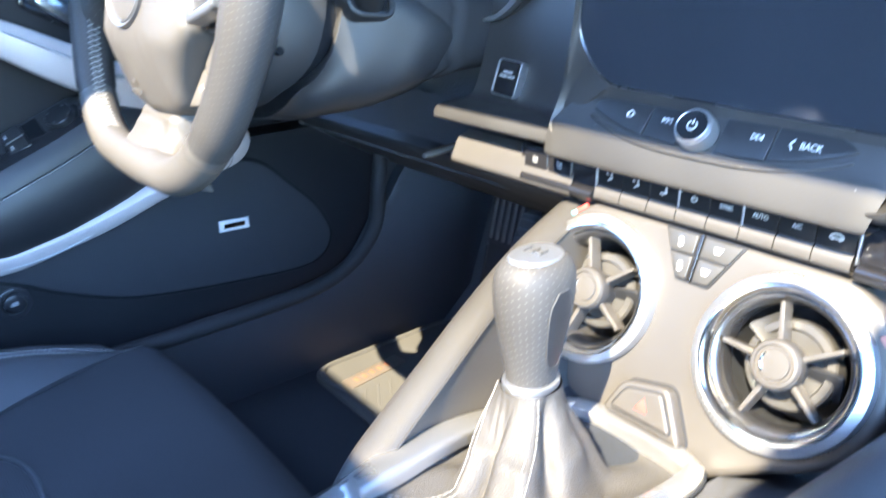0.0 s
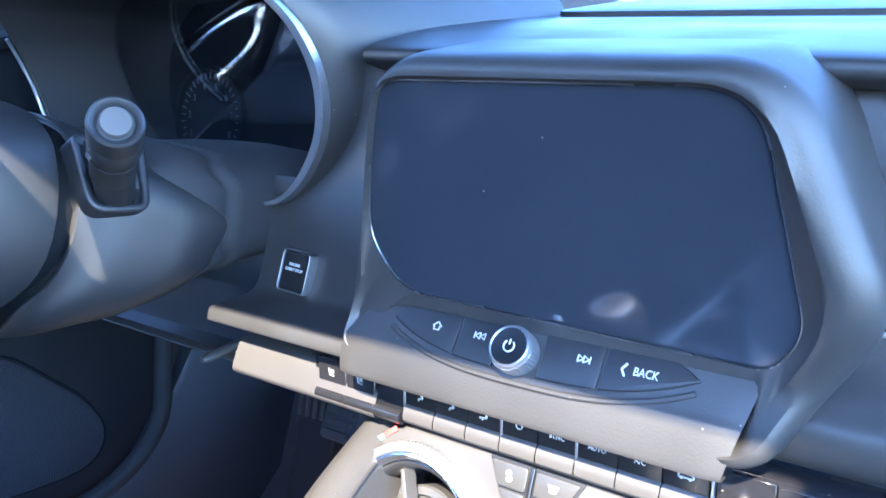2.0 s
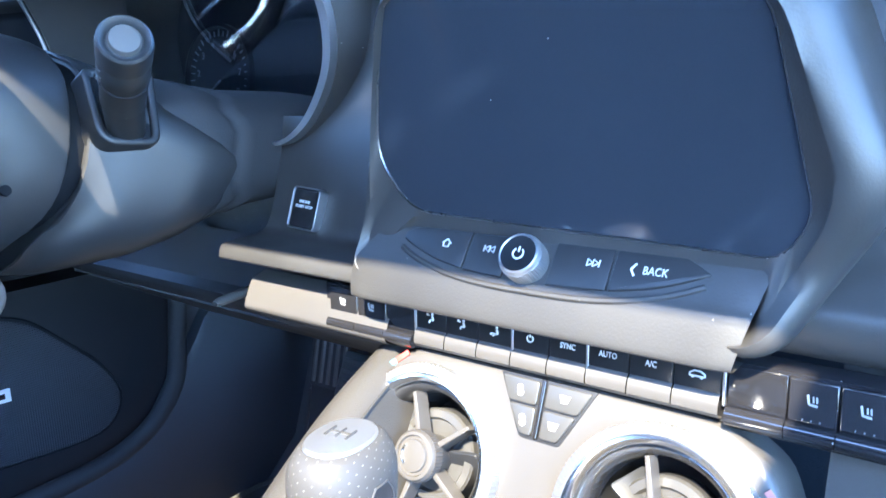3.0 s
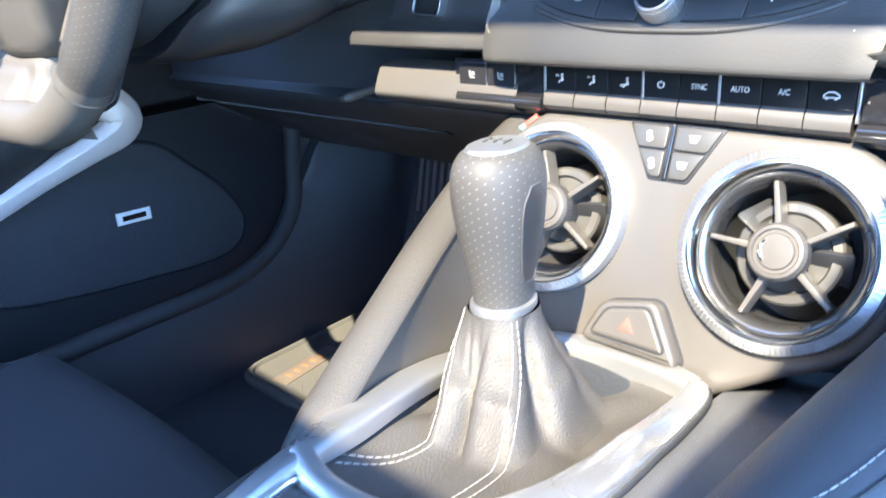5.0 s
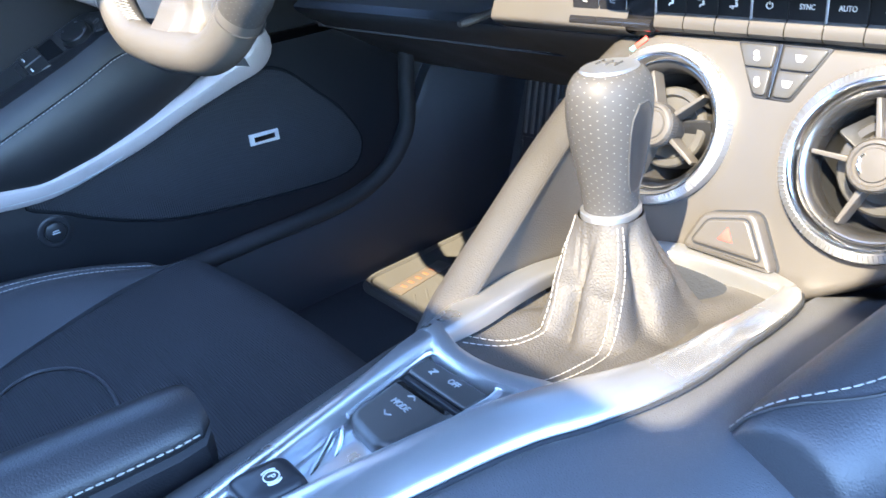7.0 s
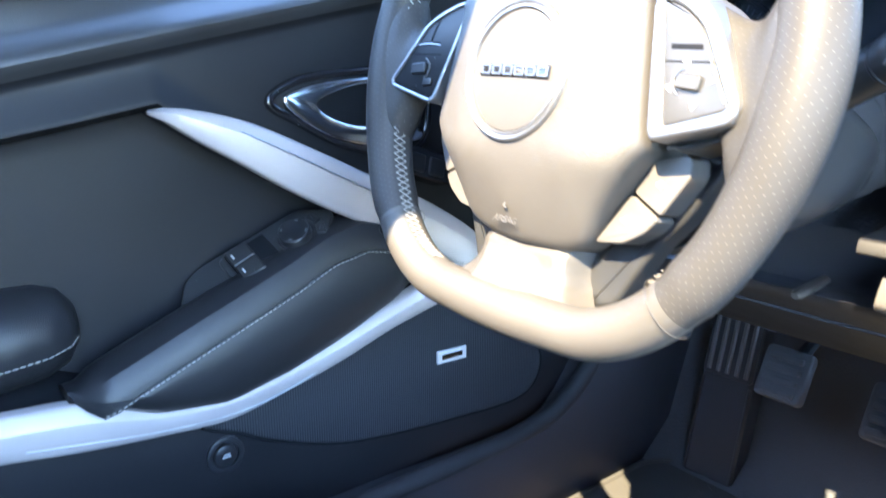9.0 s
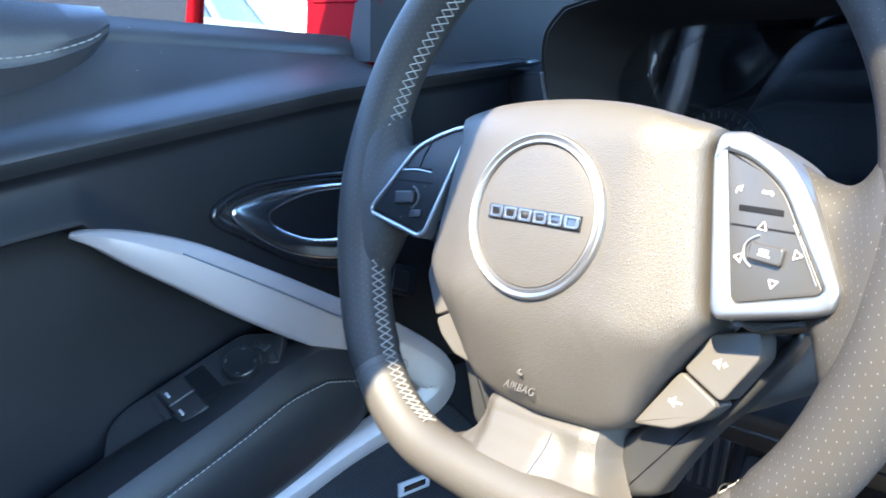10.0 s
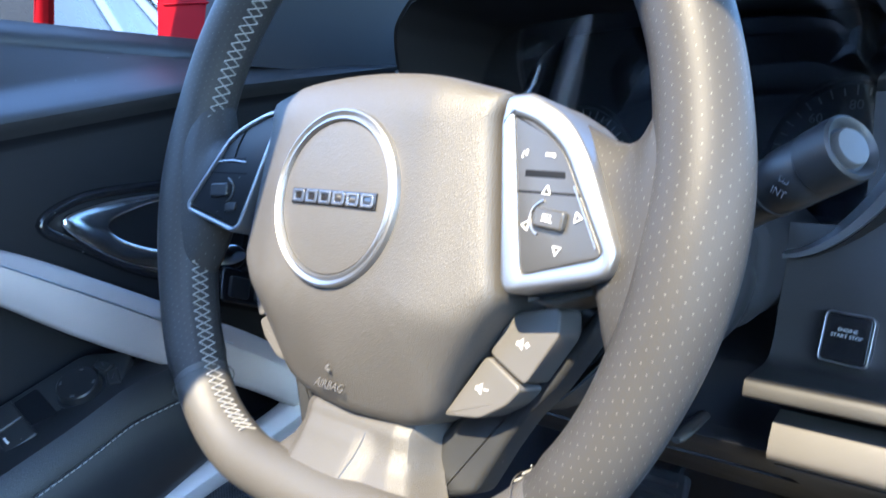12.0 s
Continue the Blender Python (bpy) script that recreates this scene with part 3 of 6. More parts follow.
for x, d in ((-0.0310, -1), (0.0285, 1)):
    marks([bar(a[0], a[1], b[0], b[1], .0008) for q in (0, .005) for a, b in zip(tri_(q * d, d), tri_(q * d, d)[1:] + tri_(q * d, d)[:1])] + [bar(d * .0105, -.003, d * .0105, .003, .0009)],
          KP @ pose(x - d * .004, 0, 0.0021) @ Matrix.Diagonal((.58, .58, 1, 1)), display)
letters("BACK", 0.0056, KP @ pose(0.0575, -0.0005, 0.0021), display, width=0.8)
marks([bar(.002, .003, 0, 0, .0009), bar(0, 0, .002, -.003, .0009)], KP @ pose(0.0462, -0.0005, 0.0021), display)
knob = part("knob", lathe([(0.0110, 0), (0.0110, 0.0115), (0.0105, 0.0130), (0.0098, 0.0134), (0.0093, 0.0130)], KP @ pose(-0.0062, -0.0045, 0), 64, cap=False), SATIN, display, "knurled silver volume knob")
part("knob_face", lathe([(0.0094, 0.010), (0.0093, 0.0130), (0.0082, 0.0128), (0.0001, 0.0125)], KP @ pose(-0.0062, -0.0045, 0), 40), DARKKEY, knob)
bm = bmesh.new()
for i in range(48):
    a = 2 * math.pi * i / 48
    tube([KP @ Vector((-0.0062 + .0110 * math.cos(a), -0.0045 + .0110 * math.sin(a), h)) for h in (0.002, 0.0105)], 0.0005, 5, bm=bm)
part("knurling", bm, SATIN, knob)


def power(m, parent, r=0.003):
    marks([arc_band(r, .0007, 2.2, 7.2), bar(0, r * .3, 0, r * 1.25, .0007)], m, parent)


power(KP @ pose(-0.0062, -0.0045, 0.0128), knob, 0.0028)

# ---- climate strip ----
strip = thing("climate_control_strip", "row of black climate keys with pale lower edges", "control panel")
x_loft([(0.510, 0.742), (0.4985, 0.7405), (0.4985, 0.7185), (0.502, 0.708), (0.52, 0.706)], steps(-0.158, 0.19, 4), strip, "backing", GLOSS)
CS = axes((0, 0.4985, 0.730), (1, 0, 0), (0, 0.02, 1))
keys = steps(-0.0845, 0.0868, 8)
icons = ["face", "face", "feet", "power", "SYNC", "AUTO", "A/C", "car"]
for k in range(8):
    a, b = keys[k] + 0.0003, keys[k + 1] - 0.0003
    key = part("key", slab([(a, -0.0050), (b, -0.0050), (b, 0.0095), (a, 0.0095)], -0.003, 0.0022, CS, 0.0005), DARKKEY, strip)
    edge = [(0.4966, 0.7250), (0.4945, 0.7232), (0.4932, 0.7195), (0.4932, 0.7165), (0.4950, 0.7143), (0.498, 0.7130), (0.505, 0.7125)]
    part("key_edge", loft([[(x, y, z) for y, z in edge] for x in (a, b)], closed=False), STACK, key)
    c = CS @ pose((a + b) / 2, 0.0022, 0.0024) @ Matrix.Diagonal((.68, .68, 1, 1))
    if icons[k] == "power":
        power(c, key, 0.0026)
    elif icons[k] in ("SYNC", "AUTO", "A/C"):
        letters(icons[k], 0.0062, c, key, width=0.8)
    elif icons[k] == "car":
        marks([bar(-.005, -.0015, .005, -.0015, .0008), bar(-.005, -.0015, -.005, .0003, .0008), bar(.005, -.0015, .005, .0003, .0008), bar(-.005, .0003, -.002, .0022, .0008),
               bar(-.002, .0022, .002, .0022, .0008), bar(.002, .0022, .005, .0003, .0008), circle(-.003, -.002, .001, 10), circle(.003, -.002, .001, 10)], c, key)
    else:
        sgn = 1 if icons[k] == "face" else -1
        marks([circle(.0018, .003, .0011, 10), bar(.0016, .0015, .0026, -.0018, .0015), bar(.0026, -.0018, -.0008, -.0022, .0013), bar(-.0008, -.0022, -.0016, -.0042, .0012),
               bar(-.0042, .0022 * sgn, -.0014, .0018 * sgn, .0008), bar(-.0042, .0030 * sgn, -.0026, .0030 * sgn, .0007)], c, key)
for x in (keys[0] - .0004, keys[3], keys[5], keys[8] + .0012):
    part("divider", slab([(x - .0007, -0.010), (x + .0007, -0.010), (x + .0007, 0.0100), (x - .0007, 0.0100)], -0.002, 0.0026, CS, 0.0004), SATIN, strip, "pale divider")
for a, b in ((-0.153, -0.130), (-0.1295, -0.107), (0.114, 0.133), (0.1335, 0.1525)):
    key = part("seat_key", slab([(a, -0.0095), (b, -0.0095), (b, 0.0095), (a, 0.0095)], -0.003, 0.0028, CS, 0.0012), GLOSS, strip)
    part("key_edge", tube([(a, 0.4955, 0.7165), (b, 0.4955, 0.7165)], 0.0042, 12), GLOSS, key)
    c = CS @ pose((a + b) / 2, 0.0008, 0.003) @ Matrix.Diagonal((.66, .66, 1, 1))
    marks([bar(-.003, .004, -.002, -.002, .0012), bar(-.002, -.002, .003, -.0026, .0012), bar(.0002, .0032, .0006, -.0004, .0009), bar(.0022, .0032, .0026, -.0004, .0009)], c, key, GREYINK)
    marks([circle(x, -.0128, .0005, 8) for x in (-.005, 0, .005)], c, key, DIMINK, "lamp")
for a, b in ((-0.1065, -0.086), (0.0895, 0.1135), (0.153, 0.178)):
    key = part("blank_key", slab([(a, -0.0095), (b, -0.0095), (b, 0.0095), (a, 0.0095)], -0.003, 0.002, CS, 0.0006), GLOSS, strip)
    part("key_edge", tube([(a, 0.4955, 0.7165), (b, 0.4955, 0.7165)], 0.0042, 12), GLOSS, key)

# ---- centre stack ----
SP = axes((0, 0.476, 0.657), (1, 0, 0), (0, 0.37, 0.929))
stack = thing("centre_stack", "dark grey centre stack panel with two round air vents", "centre stack")
VX, VY, VR = 0.067, 0.002, 0.049
half = [(0.0, 0.060), (0.088, 0.059), (0.110, 0.046)] + [(VX + 0.057 * math.cos(a), VY + 0.060 * math.sin(a)) for a in [0.45 - i * 0.22 for i in range(9)]] + [(0.034, -0.086), (0.0, -0.086)]
outline = rounded(half + [(-u, v) for u, v in half[::-1]][1:-1], 0.008, 3)


def plate_with_holes(outline, holes, w0, w1, m, bevel):
    """A plate with a rounded edge whose face has round holes (x, y, radius) with short walls."""
    rings = [[(u, v, w0) for u, v in outline], [(u, v, w1 - bevel) for u, v in outline]]
    for a in (30, 60, 90):
        q = inset(outline, bevel * (1 - math.cos(radians(a))))
        rings.append([(u, v, w1 - bevel * (1 - math.sin(radians(a)))) for u, v in q])
    bm = loft([[m @ Vector(p) for p in r] for r in rings], caps=False)
    bm.verts.ensure_lookup_table()
    k = len(outline)
    top = [bm.verts[len(bm.verts) - k + i] for i in range(k)]
    edges = [bm.edges.get((top[i], top[(i + 1) % k])) for i in range(k)]
    for x, y, r in holes:
        a = [bm.verts.new(m @ Vector((u, v, w1))) for u, v in circle(x, y, r, 64)]
        b = [bm.verts.new(m @ Vector((u, v, w1 - 0.02))) for u, v in circle(x, y, r, 64)]
        edges += [bm.edges.new((a[i], a[(i + 1) % 64])) for i in range(64)]
        for i in range(64):
            bm.faces.new((a[i], a[(i + 1) % 64], b[(i + 1) % 64], b[i]))
    bmesh.ops.triangle_fill(bm, use_beauty=True, edges=edges)
    return bm


part("panel", plate_with_holes(outline, [(VX, VY, 0.0445), (-VX, VY, 0.0445)], -0.05, 0.0, SP, 0.005), STACK, stack)


def air_vent(x, face_turn):
    vent = thing("air_vent", "round silver-ringed air vent with five spokes", "air vent", group="air vents of the centre stack")
    m = SP @ pose(x, VY, 0)
    mr = m @ Matrix.Diagonal((1.025, 1.025, 0.8, 1))
    part("outer_ring", lathe([(0.0435, -0.002), (0.049, -0.002), (0.0493, 0.006), (0.0486, 0.0090), (0.0440, 0.0118), (0.0436, 0.0100)], mr, 72, cap=False), SATIN, vent, "knurled silver ring")
    bm = bmesh.new()
    for i in range(120):
        a = 2 * math.pi * i / 120
        tube([mr @ Vector((r * math.cos(a), r * math.sin(a), h)) for r, h in ((0.0494, 0.003), (0.0487, 0.0090), (0.0446, 0.0116))], 0.00038, 5, bm=bm)
    part("knurling", bm, SATIN, vent)
    part("inner_ring", lathe([(0.0436, 0.0096), (0.0432, 0.0120), (0.0418, 0.0122), (0.0400, 0.0092), (0.0394, 0.0060), (0.0392, 0.0020)], mr, 72, cap=False), CHROME, vent, "chrome inner ring")
    part("throat", lathe([(0.0393, 0.0010), (0.0389, 0.0030), (0.0380, 0.0034), (0.0366, 0.0022), (0.0352, -0.0012), (0.0344, -0.0050), (0.0340, -0.0100), (0.0338, -0.0160)], mr, 64, cap=False), DARKCHROME, vent, "dark satin throat")
    part("shutter", lathe([(0.0262, -0.027), (0.0262, -0.0120), (0.0250, -0.0105), (0.0210, -0.0100), (0.0195, -0.0125), (0.0001, -0.0130)], m, 48), PODKEY, vent)
    part("well", lathe([(0.0352, -0.012), (0.0345, -0.048), (0.0001, -0.050)], m, 48, cap=False), HARD, vent)
    hub = part("hub", lathe([(0.0105, -0.02), (0.0120, -0.004), (0.0138, 0.0), (0.0138, 0.008), (0.0128, 0.0095), (0.0112, 0.0098), (0.0105, 0.0085), (0.0090, 0.0085), (0.0085, 0.0098), (0.0001, 0.0102)], m, 48), STACK, vent)
    bm = bmesh.new()
    for i in range(48):
        a = 2 * math.pi * i / 48
        tube([m @ Vector((.0139 * math.cos(a), .0139 * math.sin(a), h)) for h in (0.0005, 0.0075)], 0.00045, 5, bm=bm)
    part("grip", bm, STACK, hub)
    part("cap_arc", tube([m @ Vector((.0072 * math.cos(a), .0072 * math.sin(a), 0.0100)) for a in [2.4 + i * .2 for i in range(9)]], 0.0009, 6), CHROME, hub, "bright arc on the cap")
    for k in range(5):
        a = radians(105 + 72 * k + face_turn)
        mm = m @ pose(0, 0, 0, 0, 0, math.degrees(a))
        part("spoke", slab([(0.011, -0.0018), (0.0352, -0.0012), (0.0352, 0.0012), (0.011, 0.0018)], -0.008, 0.0030, mm, 0.001), STACK, vent)
        # broad vane behind each gap, set at a slant
        mv = m @ pose(0, 0, -0.012, 0, 0, math.degrees(a) + 36) @ pose(0, 0, 0, 38, 0, 0)
        if k in (0, 3):
            part("vane", slab(rounded([(0.010, -0.008), (0.030, -0.0125), (0.031, 0.0085), (0.010, 0.006)], 0.003), -0.001, 0.001, mv, 0.0005), KEY, vent)
    return vent


air_vent(-VX, 6)
air_vent(VX, 0)
# four small keys between the vents, in a dark recess
part("key_recess", slab(rounded([(-0.0275, 0.0583), (0.0285, 0.0583), (0.0125, 0.0272), (-0.0105, 0.0272)], 0.002, 3), -0.002, 0.0005, SP, 0.0003), KEY, stack)
for poly, sym in (([(-0.0255, 0.057), (-0.003, 0.057), (-0.003, 0.0445), (-0.0195, 0.0445)], 0), ([(-0.0190, 0.0435), (-0.003, 0.0435), (-0.003, 0.029), (-0.0095, 0.029)], 0),
                  ([(0.0015, 0.057), (0.0265, 0.057), (0.0200, 0.0445), (0.0015, 0.0445)], 1), ([(0.0015, 0.0435), (0.0195, 0.0435), (0.0115, 0.029), (0.0015, 0.029)], 1)):
    key = part("vent_key", slab(rounded(poly, 0.0022, 3), -0.003, 0.0022, SP, 0.0008), PODKEY, stack)
    cx, cy = sum(p[0] for p in poly) / 4, sum(p[1] for p in poly) / 4
    marks([[(-.003, .0022), (.003, .0022), (.0016, -.0014), (-.0016, -.0014)]] if sym else [circle(-.0008, .0012, .0016, 10), circle(0, -.0014, .0017, 10)], SP @ pose(cx, cy, 0.0024), key)
part("slider_bar", slab(rounded([(-0.0018, 0.028), (0.0006, 0.028), (0.0006, 0.0585), (-0.0018, 0.0585)], 0.001, 3), -0.002, 0.0026, SP, 0.0008), GLOSS, stack, "dark upright bar")
for sgn, x, _ in ((-1, -0.0985, 0), (1, 0.110, 0)):
    m = SP @ pose(x, 0.0488 if sgn < 0 else 0.0355, 0.0003, 0, 0, 40 if sgn < 0 else -45)
    marks([[(0.0005, -.0016), (0.010 if sgn < 0 else 0.006, -.0016), (0.010 if sgn < 0 else 0.006, .0016), (0.0005, .0016)]], m, stack, REDINK if sgn < 0 else PALERED, "heat_mark")
    if sgn < 0:
        marks([[(-.0005, -.0016), (-.0005, .0016), (-0.007, .0016), (-.007, .003), (-.0105, 0), (-.007, -.003), (-.007, -.0016)]], m, stack, BLUEINK, "cold_mark")
# hazard switch
hazard = thing("hazard_switch", "trapezoid hazard switch with a red triangle", "switch")
hz_o = rounded([(-0.0275, -0.0660), (-0.0178, -0.0425), (0.0135, -0.0355), (0.0325, -0.0675)], 0.006)
hz_k = rounded([(-0.0205, -0.0615), (-0.0130, -0.0460), (0.0110, -0.0405), (0.0245, -0.0620)], 0.004)
part("shadow_gap", slab(inset(hz_o, -0.0012), -0.006, 0.0006, SP, 0.0004), CARPET, hazard)
part("surround", slab(hz_o, -0.006, 0.0100, SP, 0.0025), STACK, hazard)
part("key_gap", slab(inset(hz_k, -0.0010), -0.004, 0.0103, SP, 0.0002), CARPET, hazard)
part("key", slab(hz_k, -0.004, 0.0118, SP, 0.0015), STACK, hazard)
marks([[(-.0046, -.0036), (.0046, -.0036), (0, .0045)]], SP @ pose(0.0015, -0.0520, 0.0119), hazard, REDINK, "triangle")

# ---- console ----
console = thing("centre_console", "dark leather-covered centre console with a brushed metal trim", "console")


def top_z(y):
    return 0.622 - 0.10 * max(0.0, y - 0.24) - 0.10 * max(0.0, y - 0.36)


# flanks: leather surfaces that fall away from the trim on both sides
def flank(name, edge, mat):
    rings = []
    for x, y, dx, dz in edge:
        z = top_z(y) - 0.004
        rings.append([(x + dx * t, y, z - dz * (0.12 * t + 0.88 * max(0.0, t - 0.3) ** 2 / 0.49)) for t in (0, .1, .2, .3, .4, .5, .6, .7, .8, .9, 1.0)])
    return part(name, loft(rings, closed=False), mat, console)


right_edge = spline([(-0.010, -0.30, 0.16, 0.05), (0.005, 0.06, 0.15, 0.05), (0.020, 0.13, 0.13, 0.05), (0.040, 0.21, 0.12, 0.05), (0.060, 0.29, 0.085, 0.034), (0.062, 0.34, 0.07, 0.008), (0.060, 0.39, 0.07, -0.014), (0.054, 0.44, 0.07, -0.022), (0.052, 0.52, 0.07, -0.024)], 6)
flank("right_flank", right_edge, SHEENSKIN)
left_edge = spline([(-0.004, -0.30, -0.07, 0.03), (-0.012, 0.06, -0.05, 0.03), (-0.022, 0.13, -0.035, 0.02), (-0.036, 0.20, -0.025, 0.02), (-0.048, 0.26, -0.02, 0.02), (-0.058, 0.33, -0.035, 0.0), (-0.062, 0.40, -0.04, -0.02), (-0.062, 0.50, -0.05, -0.02)], 6)
flank("left_flank", left_edge, SOFT)
part("tunnel", loft([[(-0.10, y, 0.31), (-0.085, y, 0.55), (-0.07, y, 0.595), (0.10, y, 0.57), (0.15, y, 0.55), (0.16, y, 0.31)] for y in (-1.2, 0.3, 0.9)]), CARPET, console)
# knee pads that rise to the dashboard on both sides
def knee_pad(name, spine, label, skin=LEATHER):
    rings = []
    for x, y, z, w, h in spline(spine, 6):
        rings.append([(x + w * math.cos(a), y, z + h * math.sin(a)) for a in [2 * math.pi * i / 20 for i in range(20)]])
    return part(name, loft(rings), skin, console, label)


# beside the driver: a rolled edge, a seam, and a broad hollow face that runs down to the metal ring
ROLL = spline([(-0.0580, 0.250, 0.600), (-0.0660, 0.275, 0.6130), (-0.0735, 0.305, 0.6270), (-0.0830, 0.345, 0.6450), (-0.0945, 0.395, 0.6680), (-0.1060, 0.450, 0.6900), (-0.1180, 0.520, 0.7100)], 6)
rings, seam_run = [], []
for x, y, z in ROLL:
    k = smooth((y - 0.245) / 0.05)
    ring_x, ring_z = lerp_at(y, [(0.25, -0.052), (0.29, -0.0625), (0.33, -0.067), (0.40, -0.066), (0.46, -0.060), (0.52, -0.058)]), top_z(y) - 0.004
    sx, sz = x + 0.0175 * k, z - 0.0060 * k
    face = [(sx + (ring_x - sx) * t, sz + (ring_z - sz) * t - 0.0065 * k * math.sin(math.pi * t) - 0.0015 * (t < 0.12)) for t in (0.03, 0.10, 0.25, 0.42, 0.60, 0.80, 1.0)]
    rings.append([(x - 0.030 * k, y, z - 0.080), (x - 0.022 * k, y, z - 0.040 * k), (x - 0.015 * k, y, z - 0.016 * k), (x - 0.008 * k, y, z - 0.0045 * k), (x, y, z), (x + 0.007 * k, y, z - 0.0002), (x + 0.0130 * k, y, z - 0.0025 * k), (sx - 0.0012 * k, y, sz + 0.0004), (sx, y, sz - 0.0012)] + [(a, y, b) for a, b in face])
    seam_run.append((sx + 0.0002, y, sz - 0.0006))
part("knee_pad", loft(rings, closed=False), SUNSKIN, console, "leather knee pad with a seam")
part("seam", tube(seam_run, 0.0007, 6), SOFT, console)
RIGHT_PAD = [(0.112, 0.2955, 0.586, 0.010, 0.012), (0.113, 0.2975, 0.588, 0.022, 0.026), (0.115, 0.303, 0.590, 0.029, 0.034), (0.122, 0.33, 0.593, 0.034, 0.040), (0.138, 0.39, 0.604, 0.038, 0.044), (0.158, 0.45, 0.622, 0.040, 0.048), (0.182, 0.53, 0.648, 0.042, 0.052)]
knee_pad("knee_pad", RIGHT_PAD, "leather knee pad with white stitching")
for lift, wide in ((0.0008, 0.0), (0.0004, 10.0)):
    run = []
    for x, y, z, w, h in spline(RIGHT_PAD, 8)[7:]:
        a = radians(72 + 75 * math.exp(-(y - 0.302) / 0.014) - wide)
        run.append((x + (w + lift) * math.cos(a), y, z + (h + lift) * math.sin(a)))
    if wide:
        part("seam", tube(run, 0.0007, 6), RUBBER, console)
    else:
        stitches(run, console, 0.0036, 0.0010, 0.00042)
# metal trim: a ring round the gaiter and two rails that draw together towards the rear
def rail(name, pts, mat=RAILMETAL):
    rings, gap = [], []
    for x, y, w, h in spline(pts, 6):
        z = top_z(y)
        side = 1 if pts[0][0] > 0 else -1
        rings.append([(x + side * w * u, y, z + h * v) for u, v in ((-1, -1.5), (-1, .2), (-.95, .6), (-.84, .86), (-.62, 1), (-.2, .98), (.3, .74), (.75, .36), (.95, .08), (1, -.15), (1, -1.5))])
        gap.append((x + side * (w + 0.0006), y, z - 0.0022))
    part("trim_gap", tube(gap, 0.0011, 6), CARPET, console)
    return part(name, loft(rings), mat, console, "brushed metal trim")


rail("trim_rail", [(-0.004, 0.02, 0.006, 0.004), (-0.0105, 0.10, 0.006, 0.004), (-0.020, 0.15, 0.006, 0.004), (-0.031, 0.21, 0.0055, 0.004), (-0.041, 0.255, 0.008, 0.003), (-0.049, 0.29, 0.0115, 0.004),
                   (-0.055, 0.33, 0.0110, 0.0035), (-0.0565, 0.38, 0.0092, 0.003), (-0.0545, 0.415, 0.0080, 0.003), (-0.0495, 0.437, 0.0068, 0.003), (-0.0440, 0.4455, 0.0058, 0.0028)])
rail("trim_rail", [(0.006, 0.05, 0.010, 0.004), (0.012, 0.11, 0.012, 0.005), (0.020, 0.165, 0.0125, 0.006), (0.032, 0.222, 0.0125, 0.007), (0.045, 0.265, 0.013, 0.007), (0.0555, 0.31, 0.0105, 0.005),
                   (0.0565, 0.36, 0.0085, 0.0038), (0.0535, 0.40, 0.0074, 0.0032), (0.0490, 0.430, 0.0064, 0.0030), (0.0430, 0.4450, 0.0054, 0.0026)])
part("front_bar", loft([[(x, y - 5 * x ** 2, z) for y, z in ((0.4405, 0.580), (0.4410, 0.5930), (0.4425, 0.5955), (0.4480, 0.5972), (0.4540, 0.5965), (0.4560, 0.580))] for x in steps(-0.047, 0.0455, 12)]), RAILMETAL, console, "brushed metal front bar")
bm = loft([[(x, y + dy, top_z(y) + dz) for dy, dz in ((-.006, -.006), (-.0058, .0012), (-.0050, .0026), (-.003, .0034), (.002, .0036), (.0050, .0026), (.0062, .0008), (.0066, -.006))] for x, y in spline([(-0.044, 0.262), (-0.020, 0.2535), (0.004, 0.2535), (0.03, 0.262)], 6)])
part("trim_bridge", bm, RAILMETAL, console, "brushed metal cross bar")
part("switch_tray", loft([[(x, y, top_z(y) - d) for x, d in ((a, 0.0), (a + .004, .008), (b - .004, .008), (b, 0.0))] for y, a, b in ((0.04, -0.008, 0.004), (0.12, -0.014, 0.008), (0.18, -0.024, 0.016), (0.255, -0.040, 0.024))], closed=False), RAILMETAL, console, "bright metal tray")

# ---- mode switch ----
mode = thing("drive_mode_switch", "dark drive mode rocker with white lettering", "switch")
MP = axes((-0.0075, 0.219, 0.6145), (1, -0.04, 0), (0.28, 1, 0.02))
body = rounded([(-0.0150, -0.0235, .009), (0.0175, -0.0262, .012), (0.0197, 0.0095, .002), (-0.0193, 0.0085, .002)], 0.002, 6)
part("rocker", slab(body, -0.010, 0.006, MP, 0.0035), PODKEY, mode)
part("upper_key", slab(rounded([(-0.0203, 0.0136), (0.0198, 0.0138), (0.0203, 0.0268), (-0.0218, 0.0262)], 0.002, 3), -0.010, 0.0055, MP, 0.0012), PODKEY, mode)
rim_ = [(-0.0150, -0.0225), (-0.0185, -0.0080), (-0.0222, 0.0100), (-0.0255, 0.0265), (-0.0245, 0.0305), (-0.0200, 0.0320), (0.0, 0.0332), (0.0165, 0.0336), (0.0212, 0.0318), (0.0225, 0.0260), (0.0218, 0.0120), (0.0212, 0.0)]
part("rim", tube([MP @ Vector((u, v, 0.0045)) for u, v in rim_], 0.0017, 8), RAILMETAL, mode, "bright metal rim")
part("tray_rib", tube(spline([(-0.0290, 0.1975, 0.6160), (-0.0225, 0.1900, 0.6150), (-0.0170, 0.1825, 0.6140), (-0.0085, 0.1690, 0.6125)], 4), 0.0016, 8), CHROME, mode, "bright metal rib")
